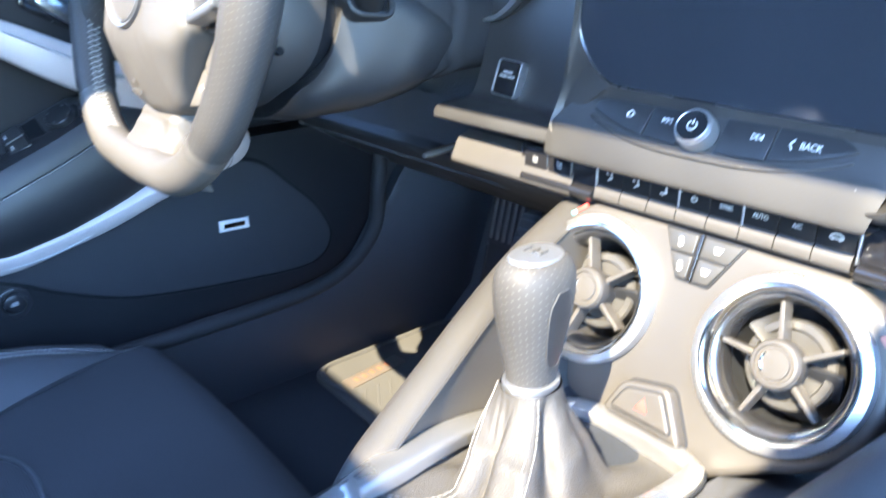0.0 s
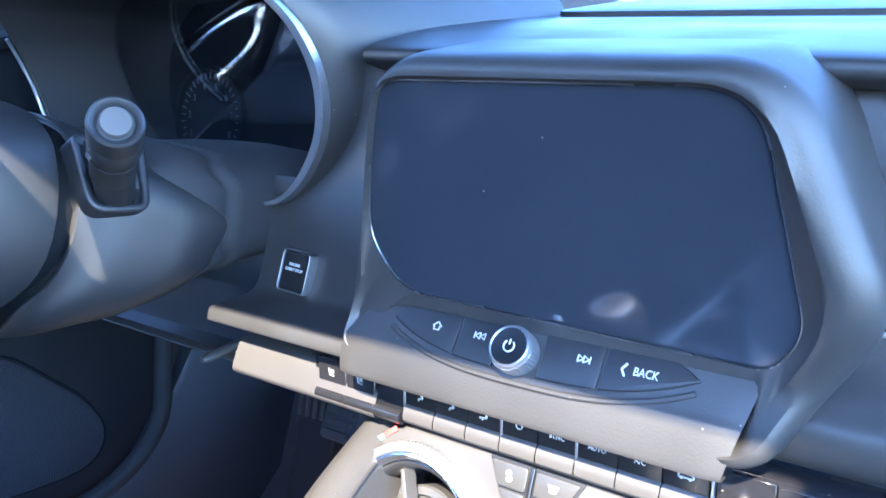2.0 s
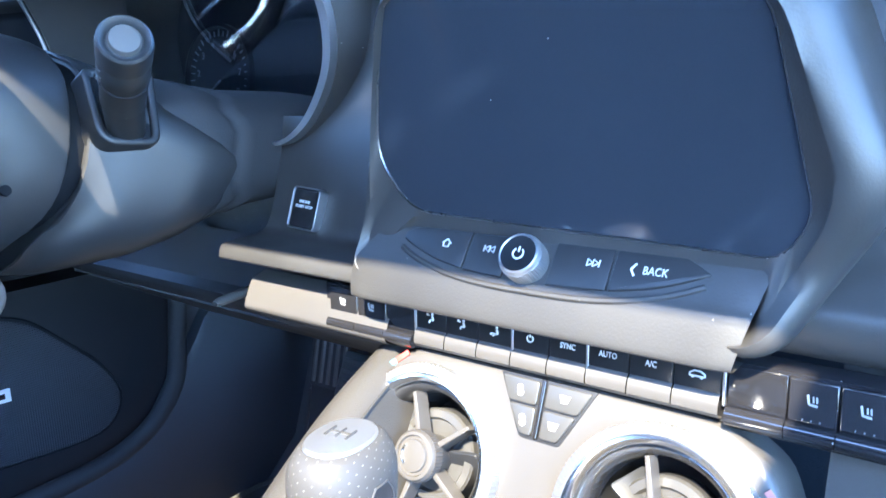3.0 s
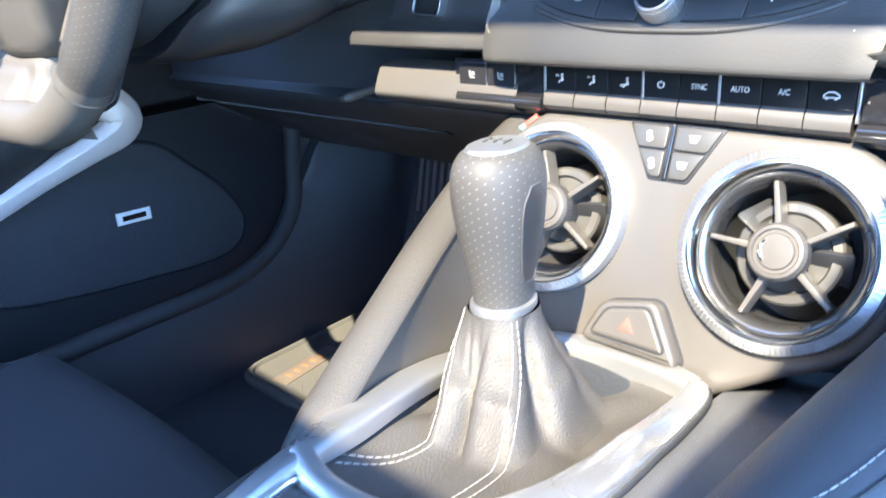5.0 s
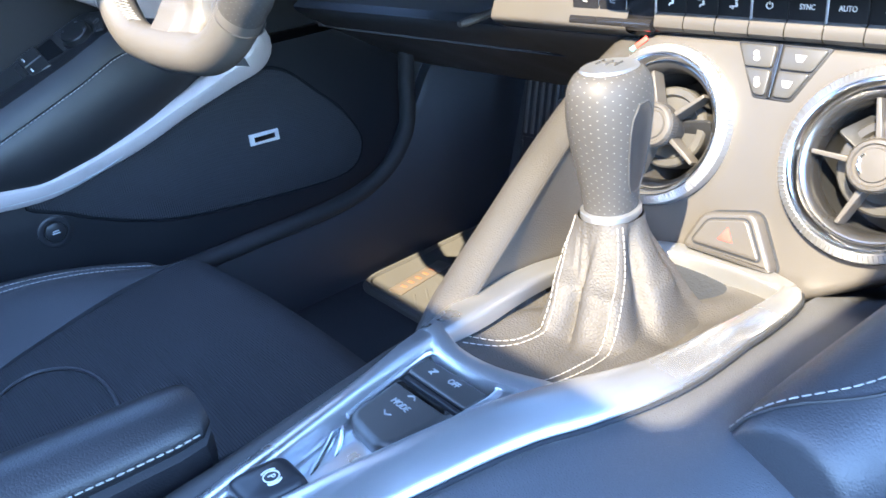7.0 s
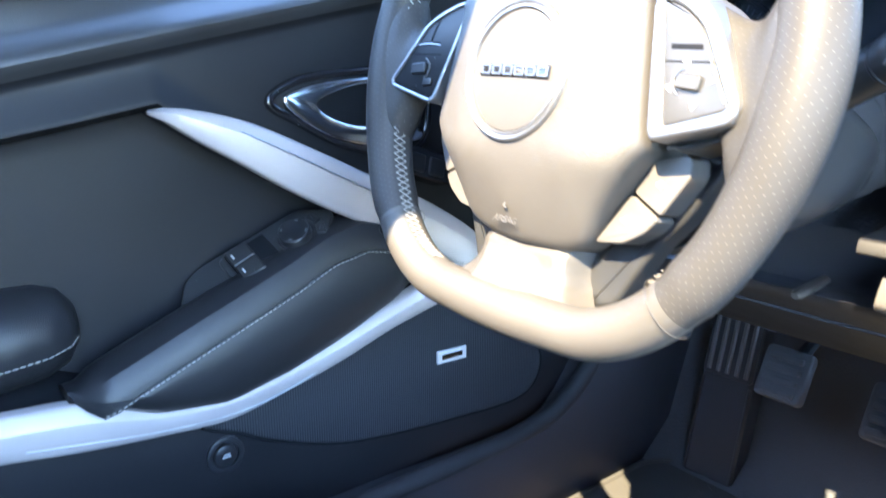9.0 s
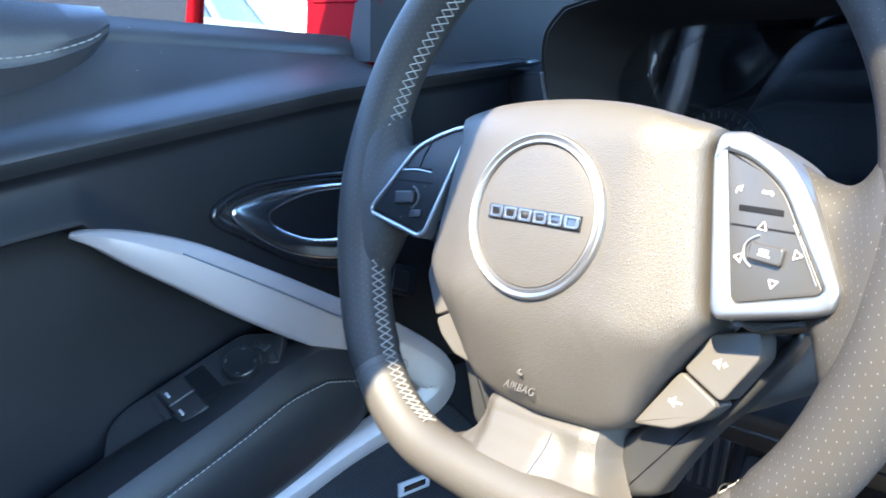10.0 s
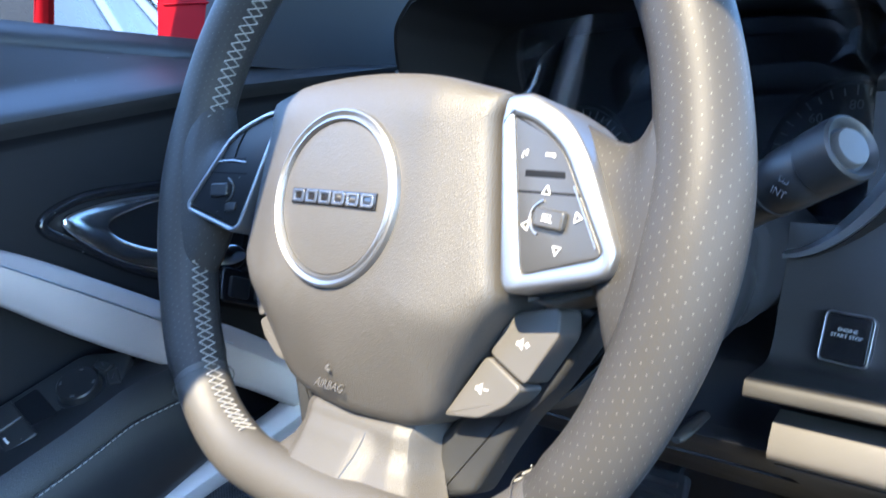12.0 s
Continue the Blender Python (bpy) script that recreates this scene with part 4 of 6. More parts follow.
part("tray_rib", tube(spline([(-0.0285, 0.1965, 0.6150), (-0.0190, 0.1910, 0.6140), (-0.0110, 0.1830, 0.6130), (-0.0040, 0.1705, 0.6115)], 4), 0.0012, 8), CHROME, mode, "bright metal rib")
part("groove", slab(rounded([(-0.0198, 0.0078), (0.0198, 0.0088), (0.0200, 0.0145), (-0.0205, 0.0145)], 0.001, 3), -0.004, 0.0040, MP, 0.0004), GAUGEFACE, mode)
part("groove_bar", slab(rounded([(-0.0185, 0.0098), (0.0190, 0.0106), (0.0190, 0.0126), (-0.0190, 0.0124)], 0.0008, 3), -0.004, 0.0046, MP, 0.0005), KEY, mode)
letters("MODE", 0.0046, MP @ pose(-0.0015, -0.0035, 0.0062), mode, GREYINK, width=0.85)
marks([bar(-.0024, .0022, 0, .0040, .0006), bar(0, .0040, .0024, .0022, .0006), bar(-.0024, -.0100, 0, -.0116, .0006), bar(0, -.0116, .0024, -.0100, .0006)], MP @ pose(-0.0015, 0, 0.0062), mode, GREYINK)
letters("OFF", 0.0044, MP @ pose(0.0035, 0.0215, 0.0057), mode, GREYINK, width=0.9)
marks([bar(-.002, -.002, .002, .002, .0007), bar(-.002, .0018, .002, .0018, .0009), bar(-.0015, -.0005, .0005, -.002, .0009)], MP @ pose(-0.0100, 0.0207, 0.0057) @ Matrix.Diagonal((.8, .8, 1, 1)), mode, GREYINK)

# ---- parking brake ----
brake = thing("parking_brake_switch", "black parking brake switch with a white symbol", "switch")
PB = axes((-0.0095, 0.1515, 0.617), (1, -0.1, 0), (0.2, 1, 0))
pad_o = rounded([(-0.0062, -0.0148), (0.0160, -0.0118), (0.0168, 0.0128), (-0.0052, 0.0112)], 0.006, 7)
rings = [[PB @ Vector((0.0055 + (u - 0.0055) * f, -0.0006 + (v + 0.0006) * f, w)) for u, v in pad_o] for f, w in ((1.0, -0.012), (1.0, 0.0035), (0.985, 0.0062), (0.95, 0.0083), (0.89, 0.0098), (0.80, 0.0108), (0.62, 0.0116), (0.40, 0.0120), (0.15, 0.0122))]
part("lever", loft(rings), KEY, brake)
part("surround", slab(inset(pad_o, -0.0016), -0.012, 0.0006, PB, 0.0006), GLOSS, brake)
PS = PB @ pose(0.0072, 0.0010, 0.0121) @ Matrix.Diagonal((.75, .75, 1, 1))
letters("P", 0.0055, PS, brake)
marks([arc_band(.0040, .0006, 0.0, 6.283, 32)], PS, brake)
marks([arc_band(.0054, .0006, -0.75, 0.75), arc_band(.0054, .0006, 2.39, 3.89)], PS, brake)

# ---- armrest ----
arm = thing("armrest", "black padded leather armrest with white stitching", "armrest")
ARM = [(-0.40, 1), (0.05, 1), (0.11, 1), (0.135, .97), (0.147, .9), (0.152, .7)]
rings = []
for y, s in ARM:
    cx = -0.078 - (0.15 - y) * 0.12
    prof = [(-0.012, -0.05), (-0.015, -0.014), (-0.0125, -0.002), (-0.006, 0.005), (0.004, 0.0075), (0.014, 0.0068), (0.0215, 0.0035), (0.0258, -0.001), (0.0272, -0.005), (0.0262, -0.0085), (0.0235, -0.0105), (0.0262, -0.013), (0.0268, -0.020), (0.024, -0.032), (0.016, -0.055)]
    rings.append([(cx + u * s, y, 0.628 + w * s) for u, w in prof])
part("cushion", loft(rings), PADSKIN, arm)
stitches([(-0.078 - (0.15 - y) * 0.12 + 0.0275 * s, y, 0.628 - 0.0045) for y, s in ARM[:5]], arm, 0.0030, 0.0009, 0.00045)

# ---- gear lever ----
gear = thing("gear_lever", "perforated leather gear lever with a stitched leather gaiter", "gear lever")
GT = Vector((-0.0265, 0.372, 0.726))      # top of the knob
GB = Vector((-0.0225, 0.372, 0.652))      # collar
ax = (GT - GB).normalized()
GM = axes(GB, Vector((1, 0.15, 0)), ax.cross(Vector((1, 0.15, 0))))


def knob_ring(h, rx, ry, sx=0.0, n=40):
    h, rx, ry = h * 0.83, rx * 0.93, ry * 0.93
    return [GM @ Vector((sx + rx * math.cos(2 * math.pi * i / n) * (1 - .06 * math.cos(4 * math.pi * i / n)), ry * math.sin(2 * math.pi * i / n), h)) for i in range(n)]


rings = [knob_ring(*q) for q in spline([(0.000, 0.0150, 0.0165), (0.012, 0.0160, 0.018), (0.03, 0.0188, 0.0215), (0.050, 0.0215, 0.0255), (0.066, 0.0222, 0.0272), (0.078, 0.0212, 0.0262), (0.0855, 0.0178, 0.0225), (0.0885, 0.0140, 0.018)], 5)]
part("knob", loft(rings, uv=True), PERFK, gear)
part("cap", loft([knob_ring(0.0868, 0.0155, 0.0195), knob_ring(0.0895, 0.0140, 0.0178), knob_ring(0.0905, 0.010, 0.013), knob_ring(0.0908, 0.001, 0.001)]), SATIN, gear, "bright cap with a gear pattern")
part("collar", loft([knob_ring(h, r, r * 1.1) for h, r in ((-0.0060, 0.0160), (-0.0042, 0.0172), (-0.0004, 0.0170), (0.0006, 0.0158))]), SATIN, gear, "satin metal collar")
# inlaid panel on the knob's flank, edged by a fine groove
INLAY = [(0.014, 0.22), (0.022, 0.36), (0.036, 0.42), (0.052, 0.42), (0.062, 0.36), (0.070, 0.16)]


def knob_skin(h, a, lift):
    rx, ry = [lerp_at(h, [(0.0, p), (0.012, q), (0.03, r), (0.050, s), (0.066, t), (0.078, u)]) * 0.93 + lift for p, q, r, s, t, u in ((0.0150, 0.0160, 0.0188, 0.0215, 0.0222, 0.0212), (0.0165, 0.018, 0.0215, 0.0255, 0.0272, 0.0262))]
    return GM @ Vector((rx * math.cos(a) * (1 - .06 * math.cos(2 * a)), ry * math.sin(a), h * 0.83))


rows = [(h, lerp_at(h, INLAY)) for h in steps(0.014, 0.070, 16)]
part("side_inset", loft([[knob_skin(h, -0.05 + w * k / 6, 0.0004) for k in range(-6, 7)] for h, w in rows], closed=False), KEY, gear, "smooth side inset")
part("inset_groove", tube([knob_skin(h, -0.05 - w, 0.0003) for h, w in rows] + [knob_skin(h, -0.05 + w, 0.0003) for h, w in rows[::-1]], 0.0005, 6, closed=True), RUBBER, gear)
marks([bar(x, -.004, x, .004, .0007) for x in (-.005, 0, .005)] + [bar(-.005, 0, .005, 0, .0007)], GM @ pose(0, 0, 0.0756), gear, PODKEY, "gear_pattern")
# gaiter: hangs from the collar in folds, then spreads over a sagging foot to the metal ring
def seam_left(t):
    """Angle of the seam that drops from the collar, then swings out over the foot."""
    return -2.45 + 0.50 * smooth(t / 0.65) - 0.28 * smooth((t - 0.72) / 0.28)


def gaiter_point(t, a):
    up, foot = min(1.0, t / 0.72), max(0.0, (t - 0.72) / 0.28)
    c, s = math.cos(a), math.sin(a)
    q = 1 + (1 / (abs(c) ** 5 + abs(s) ** 5) ** 0.2 - 1) * t ** 0.6
    right_ = 0.5 + 0.5 * c
    wide = 0.0168 + (0.009 + 0.010 * right_) * up ** 1.6 + (0.0268 - 0.010 * right_) * foot
    deep = 0.0182 + 0.028 * up ** 1.5 + 0.0480 * foot
    amp = max(0.0, math.sin(min(1.0, t / 0.92) * math.pi)) ** 0.8

    def dip(at, width):
        return math.exp(-(((a - at + math.pi) % (2 * math.pi) - math.pi) / width) ** 2)
    fold = 1 + amp * (0.03 * math.sin(5 * a + 0.6 + 2 * t) + 0.012 * math.sin(9 * a - 3 * t + 1.0))
    # deep pleats beside the seams
    fold -= amp * (0.34 * dip(-0.20 - 0.35 * t, 0.18) + 0.10 * dip(-1.55, 0.16) + 0.07 * dip(-1.25 - 0.6 * t, 0.08) + 0.06 * dip(-1.95 + 0.5 * t, 0.07) + 0.20 * dip(-2.85 - 0.2 * t, 0.20) + 0.14 * dip(0.75, 0.25) + 0.12 * dip(1.9, 0.25))
    fold += amp * (0.10 * dip(seam_left(t), 0.14) + 0.09 * dip(-0.62 - 0.63 * t * t, 0.16))
    mid = GB.lerp(Vector((0.000, 0.356, 0.6)), t ** 1.5)
    x, y = mid.x + wide * c * q * fold, mid.y + deep * s * q * fold
    sag = max(0.0, math.sin(max(0.0, (t - 0.5) / 0.5) * math.pi)) ** 0.7
    base = top_z(y) - 0.003 - 0.010 * sag
    z = GB.z - 0.003 + (base - GB.z + 0.003) * up ** 0.92
    z += 0.0035 * sag * (0.7 * math.sin(4 * a + 6 * t) + 0.3 * math.sin(9 * a - 9 * t)) + 0.0006 * amp * math.sin(26 * t + 3 * math.sin(2 * a)) * math.sin(3 * a + 1)
    return Vector((x, y, z))


part("gaiter", loft([[gaiter_point(k / 36, 2 * math.pi * i / 144) for i in range(144)] for k in range(37)], caps=False), GAITER, gear, "creased leather gaiter")


def on_gaiter(t, a, lift=0.0007):
    p = gaiter_point(t, a)
    n = (gaiter_point(t, a + 0.01) - p).cross(gaiter_point(t + 0.005, a) - p).normalized()
    return p + n * (lift if n.z > 0 else -lift)


for course in (seam_left, lambda t: -0.62 - 0.63 * t * t):
    for side in (-0.07, 0.07):
        stitches([on_gaiter(k / 48, course(k / 48) + side * (1 - 0.35 * k / 48)) for k in range(1, 48)], gear, 0.0030, 0.0009, 0.00029)

# ---- steering wheel ----
wheel = thing("steering_wheel", "leather flat-bottomed three-spoke steering wheel, half in sun", "steering wheel")
W = axes((-0.360, 0.317, 0.880), (1, 0, -0.008), (0, 0.225, 0.974))


def wp(u, v, w=0.0):
    return W @ Vector((u, v, w))


half = [(0, 0.158), (0.045, 0.152), (0.088, 0.132), (0.122, 0.100), (0.146, 0.059), (0.156, 0.012), (0.154, -0.03), (0.146, -0.070), (0.129, -0.108), (0.102, -0.139), (0.070, -0.1555), (0.035, -0.159), (0, -0.160)]
right = [(0, 0.158), (0.041, 0.151), (0.081, 0.131), (0.115, 0.099), (0.140, 0.058), (0.153, 0.012)] + half[6:]
loop = spline(right + [(-u, v) for u, v in half[::-1]][1:-1], 8, closed=True)
rings = []


def rim_thick(u, v):
    return 0.0150 + 0.0024 * math.exp(-((abs(u) - 0.146) / 0.03) ** 2 - ((v + 0.025) / 0.04) ** 2) - 0.001 * (v < -0.12)


for u, v in loop:
    d = Vector((u, v)).normalized()
    thick = rim_thick(u, v)
    rings.append([wp(u + d.x * thick * math.cos(a) * 1.05, v + d.y * thick * math.cos(a) * 1.05, -0.006 + thick * math.sin(a) * 1.1) for a in [2 * math.pi * i / 24 for i in range(24)]])
N8 = len(rings)
cut = sorted(k for k in range(N8) if loop[k][1] < -0.124)
first, last = cut[0], cut[-1]
part("rim", loft(rings[last:] + rings[:first + 1], uv=True, caps=False), PERF, wheel, "perforated black leather rim")
part("lower_rim", loft(rings[first:last + 1], uv=True, caps=False), HUBSKIN, wheel, "smooth leather lower rim")


hub_half = [(0, 0.0400), (0.028, 0.0385), (0.052, 0.0340), (0.0755, 0.0290, .003), (0.0715, 0.0180, .006), (0.0808, -0.0437, .004), (0.0832, -0.0533, .004), (0.0580, -0.0905, .010), (0.0480, -0.1120, .008), (0.031, -0.1178, .006), (0, -0.1190)]
hub_o = rounded([p for p in hub_half] + [(-p[0], *p[1:]) for p in hub_half[::-1]][1:-1], 0.012, 5)
levels = [(0.0, -0.035), (0.0, -0.010), (0.0, -0.0055), (0.0012, -0.0025), (0.0035, -0.0006), (0.007, 0.0), (0.014, 0.0), (0.024, 0.0), (0.036, 0.0), (0.048, 0.0), (0.060, 0.0)]


def hub_w(u, v):
    """Height of the airbag cover: a flat middle with slanting sides and a foot that falls back."""
    return 0.0145 - 0.30 * max(0.0, abs(u) - 0.046) - 0.34 * max(0.0, -v - 0.066) - 0.55 * max(0.0, v - 0.023) - 0.25 * max(0.0, 0.55 * abs(u) - v - 0.098)
rings = []
for d, w in levels:
    q = resample(hub_o, 120)
    c = Vector((0, -0.030))
    f = 1 - d / 0.085
    # the lower part falls back towards the column
    q = [(c.x + (u - c.x) * f, c.y + (v - c.y) * f) for u, v in q]
    rings.append([wp(u, v, w + (hub_w(u, v) if w > -0.03 else 0)) for u, v in q])
part("hub_cover", loft(rings), HUBSKIN, wheel, "grained airbag cover")
RC = W @ pose(-0.0045, -0.0210, 0.0)
part("emblem_ring", lathe([(0.0352, 0.010), (0.0353, 0.0162), (0.0359, 0.0172), (0.0367, 0.0170), (0.0374, 0.0160), (0.0384, 0.0164), (0.0393, 0.0172), (0.0402, 0.0168), (0.0408, 0.0152), (0.0410, 0.010)], RC, 72, cap=False), PODMETAL, wheel, "satin silver ring")
part("emblem_disc", lathe([(0.0353, 0.012), (0.0350, 0.0148), (0.0345, 0.0156), (0.030, 0.0165), (0.0001, 0.0170)], RC, 64), HUBSKIN, wheel)
RC = W @ pose(-0.0028, -0.0215, 0.0)
emb = part("emblem", slab([(-0.0278, -0.0036), (0.0278, -0.0036), (0.0278, 0.0036), (-0.0278, 0.0036)], 0.015, 0.0178, RC, 0.0004), GLOSS, wheel, "dark emblem bar with chrome blocks")
for k in range(6):
    x = -0.0230 + k * 0.0092
    part("chrome_block", frame_slab(rounded([(x - .0041, -.0030), (x + .0041, -.0030), (x + .0041, .0030), (x - .0041, .0030)], .0012, 3), rounded([(x - .0023, -.0016), (x + .0023, -.0016), (x + .0023, .0016), (x - .0023, .0016)], .0006, 3), 0.0176, 0.0184, RC, 0.0002, n=32), DARKCHROME, emb)
letters("AIRBAG", 0.0056, W @ pose(-0.0047, -0.1065, 0.0004, -19), wheel, HUBSKIN, "embossed_lettering", 0.0002)
marks([bar(-.004, .004, .003, .002, .0012), bar(.003, .002, .001, -.001, .0012), bar(.001, -.001, .004, -.002, .0012)], W @ pose(-0.0060, -0.0975, 0.0034, -19) @ Matrix.Diagonal((1.1, 0.9, 1, 1)), wheel, HUBSKIN, "embossed_symbol", 0.0006)


def pod(sgn):
    """Silver-framed switch field on a spoke."""
    if sgn > 0:
        o = [(0.0757, 0.0150, .002), (0.0770, 0.0262, .004), (0.0895, 0.0268, .003), (0.1082, 0.0172, .010), (0.1203, 0.0020, .010), (0.1366, -0.0310, .003), (0.1345, -0.0395, .004), (0.1266, -0.0422, .002), (0.0905, -0.0508, .003), (0.0872, -0.0470, .003)]
        i = [(0.0818, 0.0185, .001), (0.0828, 0.0180, .001), (0.0905, 0.0160, .004), (0.0990, 0.0115, .006), (0.1085, 0.0040, .006), (0.1150, -0.0068, .006), (0.1304, -0.0318, .002), (0.1285, -0.0338, .002), (0.0980, -0.0424, .002), (0.0955, -0.0405, .002)]
    else:
        o = [(-0.066, 0.0240, .002), (-0.078, 0.0220, .004), (-0.0930, 0.0160, .010), (-0.106, 0.0085, .008), (-0.1345, -0.0300, .003), (-0.1325, -0.0350, .003), (-0.0920, -0.0435, .003), (-0.0870, -0.0400, .003)]
    o = rounded(o, 0.003, 5)
    i = rounded(i, 0.003, 5) if sgn > 0 else inset(o, 0.0026)
    m = W @ pose(sgn * 0.09, 0, -0.004, 0, -sgn * 5, 0) @ pose(-sgn * 0.09, 0, 0)
    part("switch_frame", frame_slab(o, i, -0.022, 0.0105, m, 0.0020 if sgn > 0 else 0.0010, inner_w=0.002), PODMETAL, wheel, "silver switch frame")
    if sgn > 0:
        part("frame_foot", slab(rounded([(0.0905, -0.0508), (0.128, -0.0425), (0.120, -0.0470), (0.102, -0.0535)], 0.002), -0.024, -0.0020, m, 0.002), PODKEY, wheel, "silver foot of the frame")
    # right pod's parts are paler than the left's: sunlight put into their colours
    part("switch_field", slab(inset(i, 0.0002), -0.01, 0.0092, m, 0.0004), PODKEY if sgn > 0 else DARKKEY, wheel)
    c = m @ pose(sgn * 0.1069, -0.0214, 0.0093, 0, 0, sgn * -6)
    part("key_rim", tube([c @ Vector((-sgn * (0.0092 * math.cos(q) + 0.0008), 0.0072 * math.sin(q), 0.0002)) for q in [-1.1 + 0.2 * k for k in range(12)]], 0.0006, 6), PODMETAL if sgn > 0 else PODKEY, wheel)
    part("centre_key", slab(rounded([(-.0070, -.0037), (.0070, -.0037), (.0070, .0037), (-.0070, .0037)], .0016), -0.002, 0.0026, c, 0.001), PODKEY if sgn > 0 else KEY, wheel)
    part("slot", slab(rounded([(sgn * u, v) for u, v in ((0.0915, -0.0056), (0.1105, -0.0062), (0.1100, -0.0036), (0.0912, -0.0030))], .0005, 3), 0.006, 0.0095, m, 0.0003), GAUGEFACE, wheel, "dark slot under the upper keys")
    part("divider", slab([(sgn * u, v) for u, v in ((0.0890, -0.0118), (0.1185, -0.0124), (0.1185, -0.0115), (0.0890, -0.0109))], 0.006, 0.0094, m, 0.0002), GAUGEFACE, wheel)
    if sgn < 0:
        part("divider", tube([m @ Vector(p) for p in ((-0.0945, 0.0120, 0.0093), (-0.0985, 0.0040, 0.0093), (-0.1005, -0.0035, 0.0093))], 0.0004, 6), GAUGEFACE, wheel)
        part("field_rib", tube([m @ Vector(p) for p in ((-0.0905, -0.0052, 0.0095), (-0.1010, -0.0046, 0.0095), (-0.1135, -0.0058, 0.0095))], 0.0005, 6), PODMETAL, wheel, "bright rib along the keys")
        part("side_key", slab(rounded([(-0.1010, -0.0330), (-0.0925, -0.0315), (-0.0925, -0.0270), (-0.1010, -0.0280)], 0.0012, 3), 0.006, 0.0108, m, 0.0006), KEY, wheel)
    if sgn > 0:
        part("field_rib", tube([m @ Vector((0.1150 + 0.0128 * k / 6, -0.0088 - 0.0215 * k / 6, 0.0095)) for k in range(7)], 0.0004, 6), PODMETAL, wheel, "bright rib along the keys")
        letters("SEL", 0.0040, c @ pose(0, 0, 0.0027), wheel, width=0.9)
        t3 = [(-.0022, -.0016), (.0022, -.0016), (0, .0022)]
        for x, y, r in ((0.1030, -0.0108, 0), (0.1112, -0.0325, 180), (0.0952, -0.0242, 90), (0.1188, -0.0202, -90)):
            marks([bar(a[0], a[1], b[0], b[1], .00045) for a, b in zip(t3, t3[1:] + t3[:1])], m @ pose(x, y, 0.0095, 0, 0, r - 5) @ Matrix.Diagonal((.85, .85, 1, 1)), wheel)
        marks([bar(-.0030, -.0003, .0030, .0003, .0022), bar(-.0030, -.0012, -.0034, .0008, .0016), bar(.0028, -.0016, .0034, .0002, .0016)], m @ pose(0.1025, 0.0026, 0.0094, 0, 0, -8) @ Matrix.Diagonal((.6, .6, 1, 1)), wheel)
        marks([circle(-.001, 0, .0011, 8), bar(.0008, -.002, .0012, .002, .0006), bar(.0022, -.0026, .003, .0026, .0006), bar(-.003, -.002, -.0015, -.004, .0008)], m @ pose(0.0900, 0.0035, 0.0094) @ Matrix.Diagonal((.45, .5, 1, 1)), wheel)
    # leather web from the switches to the rim; its top swings up to meet the rim's crown
    rings = []
    for u, v0, v1, w, th in spline([(0.084, 0.0225, -0.046, -0.010, 0.0100), (0.098, 0.0215, -0.043, -0.009, 0.0112), (0.108, 0.0168, -0.0415, -0.0085, 0.0118), (0.1174, 0.0123, -0.0420, -0.0082, 0.0122), (0.1246, 0.0102, -0.0520, -0.0080, 0.0124), (0.1290, 0.0112, -0.0650, -0.0080, 0.0128),
                                       (0.1325, 0.0150, -0.0730, -0.0080, 0.0134), (0.1360, 0.0230, -0.0790, -0.0080, 0.0144), (0.1405, 0.0350, -0.0800, -0.0080, 0.0160), (0.1455, 0.0370, -0.070, -0.0080, 0.0173), (0.1495, 0.028, -0.050, -0.0080, 0.0176)], 4):
        mid, hh = (v0 + v1) / 2, (v0 - v1) / 2
        rings.append([wp(sgn * u, mid + hh * math.copysign(abs(math.cos(a)) ** .7, math.cos(a)), w + th * math.sin(a)) for a in [2 * math.pi * i / 28 for i in range(28)]])
    part("spoke", loft(rings, uv=True), PERF, wheel)


pod(1)
pod(-1)
# dark spokes below the hub with volume keys
for sgn in (1, -1):
    o = [(0.036, -0.122), (0.050, -0.106), (0.072, -0.070), (0.086, -0.050), (0.112, -0.050), (0.106, -0.064), (0.092, -0.088), (0.080, -0.103), (0.071, -0.119), (0.060, -0.142), (0.040, -0.150)]
    part("lower_spoke", slab(rounded([(sgn * u, v) for u, v in o], 0.004, 3), -0.050, -0.0345, W, 0.003), HARD, wheel)
    for o, s in (([(0.0692, -0.0768), (0.0790, -0.0585), (0.1003, -0.0530), (0.1018, -0.0640), (0.0888, -0.0868)], "+"), ([(0.0684, -0.0780), (0.0880, -0.0882), (0.0818, -0.0965), (0.0692, -0.1048), (0.0497, -0.1080)], "-")):
        key = part("volume_key", slab(rounded([(sgn * u, v) for u, v in o], 0.003, 3), -0.040, -0.0178, W, 0.0010), PLATE, wheel)
        cx, cy = (sgn * 0.0850, -0.0705) if s == "+" else (sgn * 0.0680, -0.0924)
        sym = [[(-.003, -.001), (-.0015, -.001), (.0008, -.003), (.0008, .003), (-.0015, .001), (-.003, .001)], bar(.002, 0, .0050, 0, .0007)] + ([bar(.0035, -.0015, .0035, .0015, .0007)] if s == "+" else [])
        if sgn > 0:
            marks(sym, W @ pose(cx, cy, -0.0176) @ Matrix.Diagonal((.8, .8, 1, 1)), key)
# the lower spoke flows out of the rim; its raised middle has a soft shoulder and a crisp one
PLATE_W = [(-0.162, 0.092), (-0.157, 0.084), (-0.152, 0.066), (-0.146, 0.0525), (-0.138, 0.0445), (-0.130, 0.0415), (-0.117, 0.0400)]
rings = []
